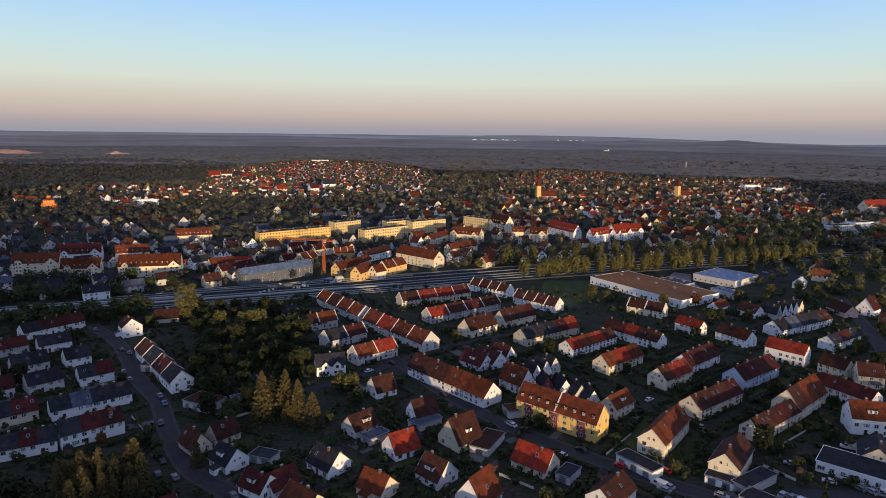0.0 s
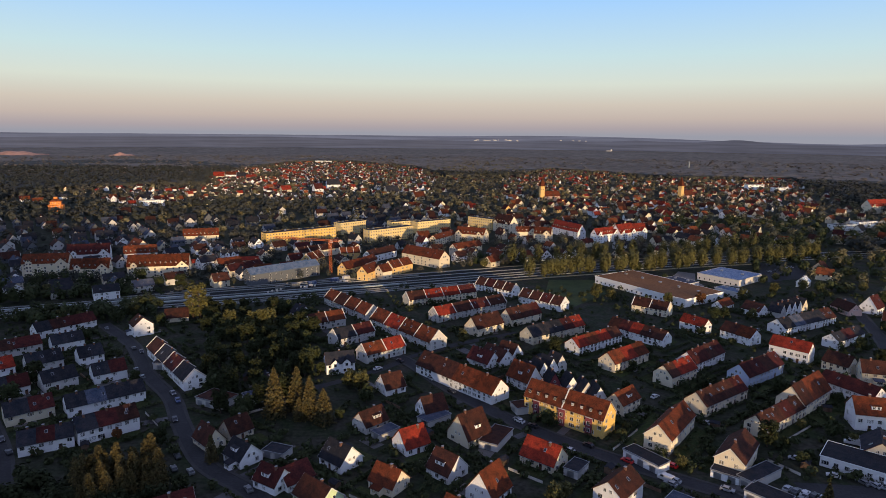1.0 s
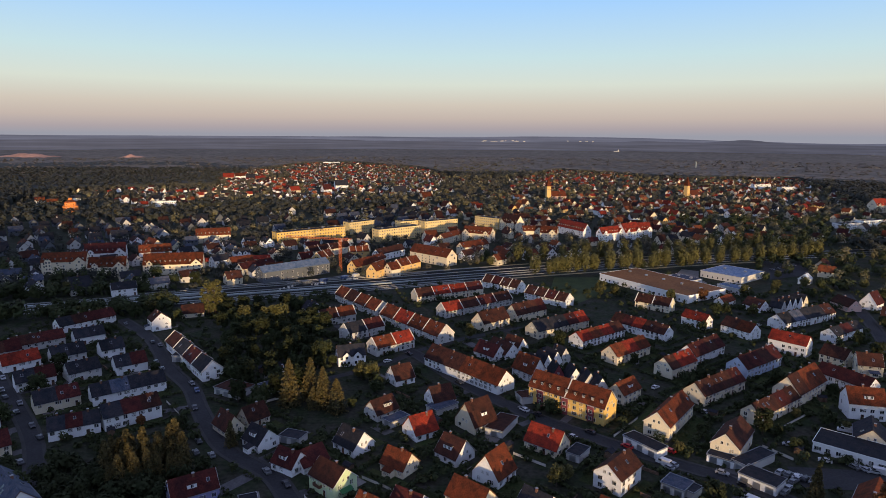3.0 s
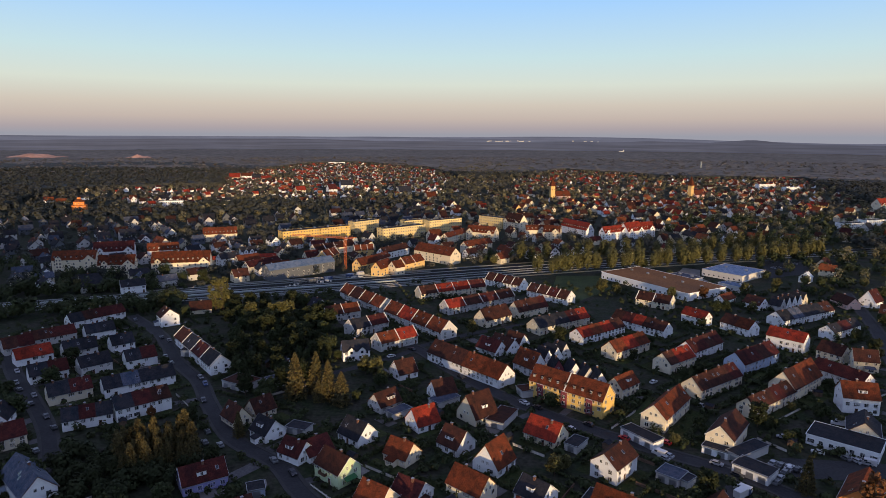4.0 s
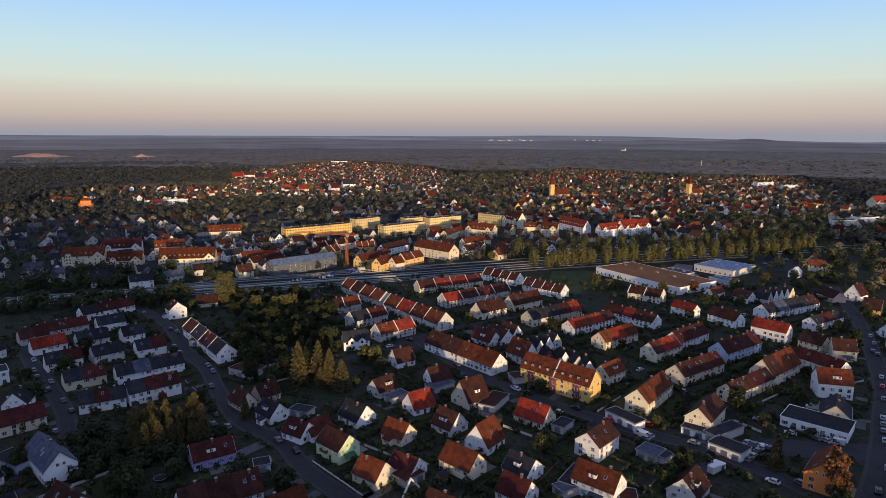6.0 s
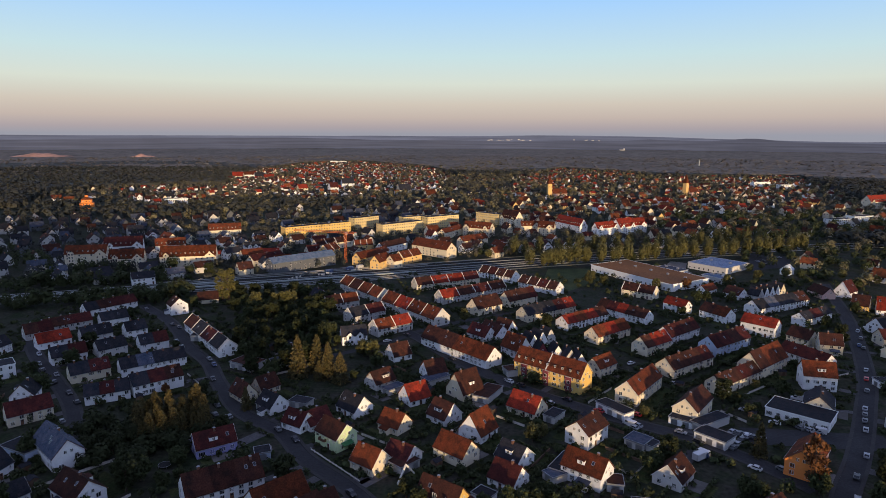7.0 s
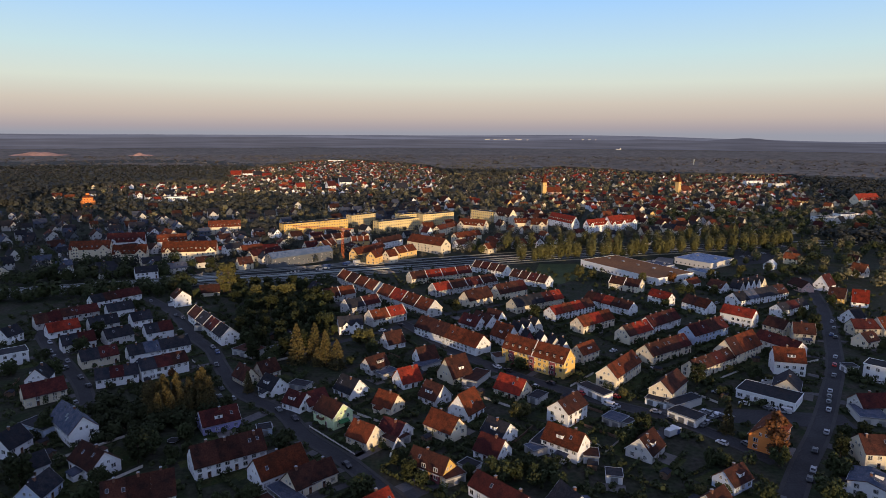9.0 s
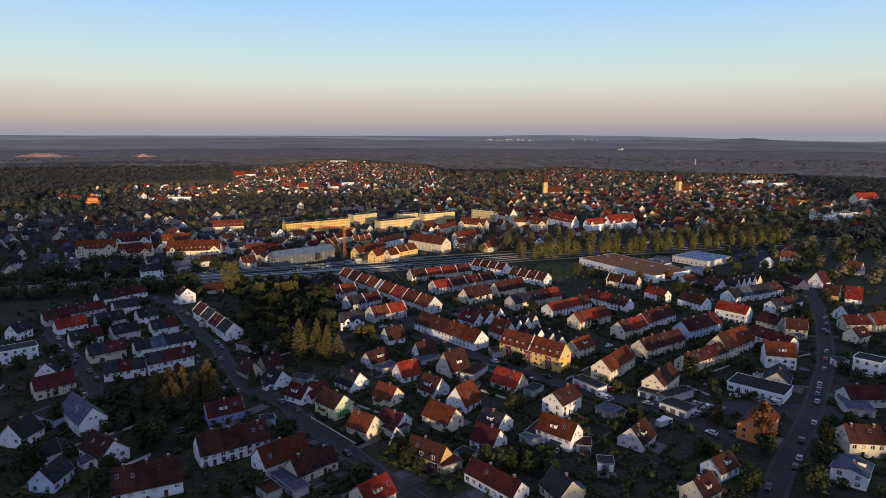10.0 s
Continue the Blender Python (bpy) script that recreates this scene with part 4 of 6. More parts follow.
flat_building(136.7, 190.2, -40.5, 21.9, 13.3, 3.6, "white", "office")
flat_building(95.9, 170.0, -48.4, 11.5, 7.6, 3.0, "white", "garage")
flat_building(65.9, 192.3, -54.0, 14.2, 5.8, 3.0, "white", "garage")
flat_building(41.3, 186.1, -37.2, 5.0, 8.0, 2.6, "grey", "garage")
flat_building(-142.9, 153.4, -23.1, 13.5, 7.0, 3.0, "blue", "garage")
flat_building(-201.7, 219.9, 42.2, 14.9, 9.9, 6.0, "white", "flat")
flat_building(198.2, 215.9, -45.2, 11.0, 9.5, 6.5, "white", "flat")
flat_building(189.2, 223.4, -89.9, 5.0, 5.8, 3.0, "white", "garage")
flat_building(67.9, 166.0, -42.1, 7.3, 7.0, 2.8, "slateroof", "garage")
flat_building(57.8, 126.4, -9.8, 5.0, 5.0, 2.6, "white", "garage")
flat_building(39.1, 149.4, -32.1, 5.2, 12.6, 2.6, "grey", "garage")
flat_building(53.1, 138.9, -8.3, 5.0, 6.1, 2.6, "brownroof", "garage")
flat_building(99.0, 182.3, -57.1, 5.3, 16.0, 3.0, "grey", "garage")
flat_building(-132.8, 276.9, 2.0, 6.3, 8.9, 3.0, "grey", "garage")
flat_building(-79.5, 239.8, -48.3, 7.5, 7.0, 2.6, "slateroof", "garage")
flat_building(-61.3, 154.0, 23.0, 5.0, 5.0, 2.6, "blue", "garage")
flat_building(29.6, 232.5, -71.5, 6.6, 8.1, 2.8, "brownroof", "garage")
flat_building(70.6, 164.3, -49.2, 6.6, 5.3, 2.6, "grey", "garage")
flat_building(16.9, 206.6, -27.9, 7.1, 14.3, 2.6, "brownroof", "garage")
flat_building(-23.0, 210.3, -44.9, 5.0, 9.1, 2.4, "slateroof", "garage")
flat_building(-5.5, 222.3, -48.3, 6.4, 11.4, 2.4, "slateroof", "garage")
flat_building(-58.3, 195.2, -20.0, 8.2, 5.7, 2.4, "grey", "garage")
flat_building(36.8, 143.9, -58.2, 5.0, 9.4, 2.4, "slateroof", "garage")
flat_building(166.2, 173.0, -12.6, 9.8, 12.0, 3.0, "slateroof", "garage")
flat_building(-46.7, 106.9, -45.0, 7.0, 5.0, 2.8, "brownroof", "garage")
flat_building(-147.3, 622.4, 39.2, 75.8, 12.0, 12.5, "yellow", "flats")
flat_building(-105.7, 682.3, 45.5, 34.1, 12.0, 13.0, "buff", "flats")
flat_building(-59.8, 641.6, 41.2, 54.4, 12.0, 12.5, "buff", "flats")
flat_building(-17.2, 698.2, 36.1, 44.4, 12.0, 13.0, "buff", "flats")
flat_building(-49.8, 695.1, 34.1, 31.1, 12.0, 12.5, "buff", "flats")
flat_building(42.3, 730.1, -40.8, 34.4, 12.0, 12.5, "buff", "flats")
flat_building(148.1, 433.1, -57.8, 78.7, 40.0, 5.2, "white", "hall")
flat_building(172.0, 452.0, -57.8, 22.0, 14.0, 3.6, "slateroof", "depot")
flat_building(196.5, 423.0, -57.8, 18.0, 10.0, 4.2, "grey", "depot")
flat_building(88.9, 183.3, -38, 8.5, 4.2, 2.6, "white", "garage")
flat_building(216.2, 469.8, -50.8, 32.3, 35.8, 5.0, "grey", "depot")




def tower_house(x, y, yaw):
    """A stepped block with a hipped cap that stands out of the western quarter."""
    ob = thing("tower_house", x, y, yaw, "stepped orange-ochre tower house standing above the trees", "building")
    stand(x, y, yaw, 18, 14)
    for name, w, d, z0, z1 in (("lower_storey", 9, 7, -0.4, 9), ("upper_storey", 6.5, 5.5, 9.004, 14), ("lantern", 2.2, 2.2, 17.2, 19.4)):
        part(name, Shape().box(-w, -d, z0, w, d, z1).mesh(name, [WALL["ochre"]]), ob)
    for w, d, z, name in ((9.6, 7.6, 9.0, "ledge"), (7.2, 6.2, 14.0, "eaves")):
        part(name, Shape().box(-w, -d, z - 0.5, w, d, z - 0.004).mesh(name, [ROOF["clay"]]), ob)
    v = [(-7, -6, 14.004), (7, -6, 14.004), (7, 6, 14.004), (-7, 6, 14.004), (-1.5, 0, 17.4), (1.5, 0, 17.4)]
    part("roof", mesh_of("roof", v, [(3, 2, 1, 0), (0, 1, 5, 4), (1, 2, 5), (2, 3, 4, 5), (3, 0, 4)], [ROOF["clay"]]), ob)
    for zz in (2.5, 5.8, 10.4):
        for k in (-4, 0, 4):
            part("window", WIN["std"], ob, facing(k, -7 if zz < 9 else -5.5, zz, 0))


tower_house(-529, 849, 24)
for x, y, yaw, l, h in ((-444, 2312, 10, 60, 8), (-612, 2160, 10, 40, 7), (-434, 925, 20, 34, 8), (644, 1323, 15, 40, 10), (668, 1267, 20, 34, 9), (470, 743, 15, 30, 7), (511, 766, 20, 32, 8)):
    flat_building(x, y, yaw, l, 12, h, "white", "flats")


# ---- tower crane, church, water tower ----
def tower_crane(x, y, height, jib, yaw):
    ob = thing("tower_crane", x, y, yaw, "orange lattice tower crane on a building site", "crane")
    red = material("crane_paint", (0.48, 0.13, 0.04), 0.5, 0.1, 2, 0.1, 1, 0)

    def lattice(n, step, w, name, m):
        s = Shape()
        for dx in (-w, w):
            for dy in (-w, w):
                s.box(dx - 0.1, dy - 0.1, 0, dx + 0.1, dy + 0.1, n * step)
        for k in range(n):
            for dy in (-w, w):
                s.tube((-w, dy, k * step), (w, dy, (k + 1) * step), 0.07, 0.07, 4)
                s.tube((dy, -w, k * step), (dy, w, (k + 1) * step), 0.07, 0.07, 4)
        part(name, s.mesh(name, [red]), ob, m)
    lattice(int(height / 2), 2.0, 0.8, "mast", None)
    lattice(int(jib / 2), 2.0, 0.6, "jib", pose(0, 0, height, 0, 90, 0))
    lattice(5, 2.0, 0.6, "counter_jib", pose(0, 0, height, 0, -90, 0))
    part("counterweight", Shape().box(-1, -0.9, -1.2, 1, 0.9, 1.0).mesh("counterweight", [M_CONCRETE]), ob, pose(-9.5, 0, height - 0.8))
    part("cab", Shape().box(-0.9, -1.9, -2.2, 0.9, -0.3, -0.1).mesh("cab", [M_FRAME]), ob, pose(0, -0.6, height))


tower_crane(-91, 480, 26, 48, 165)


def church(x, y, yaw):
    ob = thing("church", x, y, yaw, "church with a square sandstone tower and pointed spire", "church")
    part("nave", Shape().prism([(-7, -0.4), (7, -0.4), (7, 8), (0, 15), (-7, 8)], 4, 30).mesh("nave", [WALL["pink"]]), ob)
    part("nave_roof", Shape().prism([(-7.6, 7.4), (0, 15.1), (7.6, 7.4), (7.6, 7.9), (0, 15.7), (-7.6, 7.9)], 3.8, 30.3).mesh("nave_roof", [ROOF["orange"]]), ob)
    part("tower", Shape().box(-3.6, -3.6, -0.4, 3.6, 3.6, 23.995).mesh("tower", [WALL["amber"]]), ob)
    v = [(-4.4, -4.4, 24.003), (4.4, -4.4, 24.003), (4.4, 4.4, 24.003), (-4.4, 4.4, 24.003), (0, 0, 40)]
    part("spire", mesh_of("spire", v, [(3, 2, 1, 0), (0, 1, 4), (1, 2, 4), (2, 3, 4), (3, 0, 4)], [ROOF["orange"]]), ob)
    for k in (-1.6, 1.6):
        part("belfry_opening", WIN["std"], ob, pose(k, -3.6, 18))


church(160, 1055, 12)
church(405, 1090, 35)


# ---- cars ----
PAINT = {"white": (0.55, 0.55, 0.55), "silver": (0.29, 0.30, 0.32), "black": (0.02, 0.02, 0.024), "blue": (0.03, 0.06, 0.16), "red": (0.45, 0.02, 0.02), "grey": (0.11, 0.115, 0.12)}
PAINT = {k: material("car_paint_" + k, c, 0.28, 0.02, 2, 0.05, 1, 0, specular=0.6) for k, c in PAINT.items()}
M_TYRE = material("tyre_rubber", (0.02, 0.02, 0.02), 0.9, 0.1, 4, 0.1, 1, 0)


def car_parts(tall):
    body, screen, side, rear = Shape(), Shape(), Shape(), Shape()
    if tall:
        body.prism([(-2.5, 0.35), (2.5, 0.35), (2.5, 1.0), (1.75, 1.2), (1.15, 2.15), (-2.45, 2.2), (-2.5, 1.2)], -0.95, 0.95)
        screen.prism([(1.68, 1.26), (1.2, 2.05), (1.26, 2.05), (1.76, 1.26)], -0.8, 0.8)
        side.box(-0.965, 0.3, 1.35, 0.965, 1.35, 1.95)
        rear.box(-0.7, -2.53, 1.4, 0.7, -2.49, 1.95)
    else:
        body.prism([(-2.1, 0.3), (2.1, 0.3), (2.12, 0.75), (1.2, 0.92), (-2.0, 0.98), (-2.1, 0.7)], -0.88, 0.88)
        body.prism([(-1.75, 0.96), (1.1, 0.9), (0.45, 1.43), (-1.2, 1.46)], -0.74, 0.74)
        side.prism([(-1.5, 1.0), (0.9, 0.98), (0.4, 1.36), (-1.12, 1.38)], -0.755, 0.755)
        screen.prism([(1.06, 0.95), (0.5, 1.41), (0.52, 1.44), (1.14, 0.95)], -0.66, 0.66)
        rear.prism([(-1.74, 1.0), (-1.8, 1.0), (-1.26, 1.45), (-1.2, 1.43)], -0.66, 0.66)
    glass = [("windscreen", screen), ("side_window", side), ("rear_window", rear)]
    wheel = Shape().tube((-0.11, 0, 0), (0.11, 0, 0), 0.33, 0.33, 14)
    light = Shape().box(-0.18, -0.03, -0.07, 0.18, 0.03, 0.07)
    return body, glass, wheel.mesh("wheel", [M_TYRE]), light.mesh("headlight", [M_FRAME])


CAR_KIT = {False: car_parts(False), True: car_parts(True)}
CAR_MADE = {}
PARKED = []


def car(x, y, yaw, colour, van=False):
    """A parked car whose bonnet looks to its own +y."""
    PARKED.append((x, y))
    m = pose(x, y, 0.045, 0, 0, yaw)
    if (colour, van) in CAR_MADE:
        return copy_thing(CAR_MADE[colour, van], m)
    ob = thing("van" if van else "car", 0, 0, 0, f"{colour} {'delivery van' if van else 'small car'} parked at the street", "van" if van else "car", "parked cars")
    body, glass, wheel, light = CAR_KIT[van]
    part("body", body.mesh("body", [PAINT[colour]]), ob)
    for name, shape in glass:
        part(name, shape.mesh(name, [M_PANE]), ob)
    for sx in (-0.8, 0.8):
        for wy in ((-1.6, 1.6) if van else (-1.3, 1.35)):
            part("wheel", wheel, ob, pose(sx, wy, 0.33))
        part("headlight", light, ob, pose(sx * 0.75, 2.5 if van else 2.11, 0.7))
    ob.matrix_basis = m
    CAR_MADE[colour, van] = ob
    return ob


car(-91.4, 192.8, 36, "black")
car(-89.2, 184.8, 36, "black")
car(-83.1, 183.1, 36, "grey")
car(-144.6, 177.0, 46, "grey")
car(-172.4, 213.2, 46, "grey")
car(-185.7, 228.4, 46, "black")
car(-171.7, 214.7, 46, "black")
car(-149.2, 194.3, 46, "black")
car(-32.7, 275.3, -50, "white")
car(27.1, 222.2, 43, "white")
car(31.8, 218.2, 43, "black")
car(41.7, 200.0, 43, "white")
car(49.3, 203.6, 43, "black")
car(86.7, 246.6, -50, "white")
car(60.0, 193.1, 43, "red")
car(69.0, 181.8, 43, "white", True)
car(98.0, 222.4, 43, "silver")
car(73.8, 190.3, 43, "red")
car(69.6, 179.0, 43, "silver")
car(117.8, 195.8, 60, "silver")
car(124.3, 184.8, 60, "white")
car(131.3, 180.9, 20, "grey")
car(133.9, 179.3, 20, "silver")
car(136.2, 177.7, 60, "silver")
car(144.5, 207.4, 60, "white", True)
car(103.0, 167.4, -50, "silver")
car(106.3, 171.1, -50, "grey")
car(100.6, 164.8, -50, "grey")
car(108.8, 173.0, -50, "silver")
car(136.9, 177.7, 60, "white", True)
car(87.8, 160.1, 43, "white", True)
car(101.7, 151.1, 43, "white")
car(186.8, 230.5, -34, "red")
car(178.7, 217.0, -34, "grey")
car(193.5, 241.5, -34, "silver")
car(163.1, 193.2, -34, "grey")
car(166.6, 198.8, -34, "silver")
car(159.7, 187.8, -34, "grey")
car(155.3, 180.1, -34, "silver")
car(143.4, 160.5, -34, "silver")
car(131.6, 146.6, -34, "black")
car(124.0, 133.7, -34, "silver")
car(119.7, 127.9, -34, "black")
car(226.4, 301.8, -34, "silver")
car(220.3, 289.1, -34, "grey")
car(211.6, 272.5, -34, "black")
car(212.1, 277.0, -34, "blue")
car(193.7, 209.2, 40, "white")
car(-188.4, 331.7, 36, "grey")
car(-157.9, 299.7, 36, "black")
car(-136.0, 262.4, 36, "grey")
car(-142.9, 271.2, 36, "grey")
car(71.5, 180.9, 43, "silver")
car(-61.5, 173.3, 36, "grey")
car(26.6, 223.4, 43, "grey")
car(-23.2, 286.0, 43, "black")
car(175.7, 340.5, -50, "silver")


def park_along(pts, width, n, seed):
    """Cars at the kerb of a street, clear of those that stand there already."""
    r, line = random.Random(seed), smooth_line(pts)
    for _ in range(n):
        i = r.randrange(2, len(line) - 2)
        d = (line[i + 1] - line[i - 1]).normalized()
        q = line[i] + Vector((-d.y, d.x, 0)) * r.choice((-1, 1)) * (width / 2 - 0.95)
        if q.y > 330 or q.y < 85 or any((q.x - x) ** 2 + (q.y - y) ** 2 < 42 for x, y in PARKED):
            continue
        car(q.x, q.y, math.degrees(math.atan2(d.y, d.x)) - 90 + r.uniform(-2, 2), r.choice(("black", "grey", "black", "blue", "silver")))


park_along([(-51, 318), (-22, 290), (0, 255), (19, 230), (37, 211), (64, 189), (91, 170), (106, 153), (115, 139)], 5.4, 14, 3)
park_along([(-196, 342), (-161, 305), (-135, 266), (-114, 241), (-100, 217), (-81, 189), (-60, 172), (-47, 154), (-29, 136), (-10, 114), (19, 86), (51, 57)], 5.0, 9, 4)
park_along([(273, 419), (236, 327), (193, 241), (165, 196), (141, 161), (121, 135), (102, 107), (84, 74)], 5.6, 8, 5)
park_along([(-222, 273), (-202, 248), (-174, 219), (-151, 193), (-135, 170)], 4.6, 7, 6)



def box_truck(x, y, yaw):
    """A small lorry whose cab looks to its own +y."""
    PARKED.append((x, y))
    ob = thing("box_truck", x, y, yaw, "small lorry with a white box body parked at the street", "lorry", z=0.05)
    part("box_body", Shape().box(-1.15, -3.1, 0.85, 1.15, 1.4, 3.1).mesh("box_body", [PAINT["white"]]), ob)
    part("cab", Shape().prism([(1.45, 0.5), (3.0, 0.5), (3.05, 1.2), (2.7, 2.25), (1.45, 2.35)], -1.05, 1.05).mesh("cab", [PAINT["blue"]]), ob, None, "dark blue cab")
    part("windscreen", Shape().prism([(3.0, 1.3), (2.73, 2.1), (2.78, 2.1), (3.06, 1.3)], -0.9, 0.9).mesh("windscreen", [M_PANE]), ob)
    part("chassis", Shape().box(-0.5, -3.0, 0.45, 0.5, 2.8, 0.84).mesh("chassis", [M_TYRE]), ob)
    wheel = Shape().tube((-0.14, 0, 0), (0.14, 0, 0), 0.42, 0.42, 14).mesh("wheel", [M_TYRE])
    for sx in (-0.95, 0.95):
        for wy in (-2.0, 2.2):
            part("wheel", wheel, ob, pose(sx, wy, 0.42))


box_truck(86.0, 156.5, -55)
for k in range(5):
    car(105.2 + 2.0 * k, 176.8 - 1.3 * k, -52, ("silver", "grey", "white", "black", "silver")[k])
for k, (x, y) in enumerate(((262, 500), (268, 503), (274, 506), (282, 512), (289, 518), (257, 482), (265, 487))):
    car(x, y, 25 + 3 * k, ("silver", "grey", "black", "white")[k % 4])


# ---- the building site by the railway ----
def site_container(x, y, yaw, colour):
    ob = thing("site_container", x, y, yaw, f"{colour} steel container on the building site", "container", "site containers")
    part("box", Shape().box(-3, -1.2, 0, 3, 1.2, 2.5).mesh("box", [PAINT[colour]]), ob)
    for k in range(5):
        part("rib", Shape().box(-2.5 + k * 1.25, -1.26, 0.2, -2.35 + k * 1.25, -1.204, 2.3).mesh("rib", [M_METAL]), ob)


def pallet_stack(x, y, yaw, tall):
    ob = thing("material_stack", x, y, yaw, "pale stack of building blocks on the site", "building material", "material stacks")
    part("pallet", Shape().box(-0.6, -0.5, 0.0, 0.6, 0.5, 0.14).mesh("pallet", [M_WOOD]), ob)
    part("load", Shape().box(-0.55, -0.48, 0.143, 0.55, 0.48, tall).mesh("load", [M_PARAPET]), ob, None, "pale wrapped block of masonry")


sr = random.Random(19)
for k in range(5):
    site_container(-118 + 11 * k + sr.uniform(-2, 2), 426 + 8.5 * k + sr.uniform(-2, 2), 40 + sr.uniform(-10, 10), sr.choice(("white", "blue", "grey")))
for k in range(22):
    u = sr.uniform(0, 1)
    pallet_stack(-124 + 46 * u + sr.uniform(-2, 6), 424 + 33 * u - sr.uniform(2, 9), sr.uniform(0, 90), sr.uniform(0.8, 1.6))


# ---- fences and a trampoline in the gardens ----
def picket_fence(pts):
    line = smooth_line(pts, 2.2)
    ob = thing("fence", line[0].x, line[0].y, 0, "low pale wooden fence along the street", "fence", "fences")
    post = Shape().box(-0.06, -0.06, -0.2, 0.06, 0.06, 1.1).mesh("post", [M_FRAME])
    for q, r in zip(line, line[1:]):
        d = r - q
        part("post", post, ob, pose(q.x - line[0].x, q.y - line[0].y, 0))
        m = pose(q.x - line[0].x, q.y - line[0].y, 0, 0, 0, math.degrees(math.atan2(d.y, d.x)))
        part("panel", Shape().box(0.08, -0.025, 0.3, d.length - 0.08, 0.025, 0.8).mesh("panel", [M_PARAPET]), ob, m)


def trampoline(x, y):
    ob = thing("trampoline", x, y, 0, "round garden trampoline with a pale rim", "trampoline")
    rim, n = Shape(), 20
    for k in range(n):
        a, b = 2 * math.pi * k / n, 2 * math.pi * (k + 1) / n
        rim.tube((2 * math.cos(a), 2 * math.sin(a), 0.8), (2 * math.cos(b), 2 * math.sin(b), 0.8), 0.06, 0.06, 6)
    part("rim", rim.mesh("rim", [M_METAL]), ob)
    part("mat", mesh_of("mat", [(1.9 * math.cos(2 * math.pi * k / n), 1.9 * math.sin(2 * math.pi * k / n), 0.8) for k in range(n)], [tuple(range(n))], [M_TYRE]), ob)
    for k in range(4):
        a = math.pi / 4 + k * math.pi / 2
        part("leg", Shape().tube((1.9 * math.cos(a), 1.9 * math.sin(a), -0.1), (1.9 * math.cos(a), 1.9 * math.sin(a), 0.78), 0.04, 0.04, 6).mesh("leg", [M_METAL]), ob)


picket_fence([(-46, 159), (-35, 148), (-26, 139)])
trampoline(-91.3, 146.6)


# ---- trees ----
def leaf_cloud(rnd, n, place, size):
    """Bent leaf sprays: n small folded quads at the places that place() gives."""
    v, f = [], []
    for _ in range(n):
        p, s = place(rnd), size * rnd.uniform(0.6, 1.3)
        q = Euler((rnd.uniform(-1.2, 1.2), rnd.uniform(-1.2, 1.2), rnd.uniform(0, 6.28))).to_matrix()
        i = len(v)
        for c in ((-s, -s * 0.75, 0.2 * s), (s, -s * 0.6, -0.2 * s), (s * 0.85, s * 0.8, 0.25 * s), (-s * 0.9, s * 0.7, -0.2 * s)):
            v.append(tuple(p + q @ Vector(c)))
        f.append((i, i + 1, i + 2, i + 3))
    return v, f


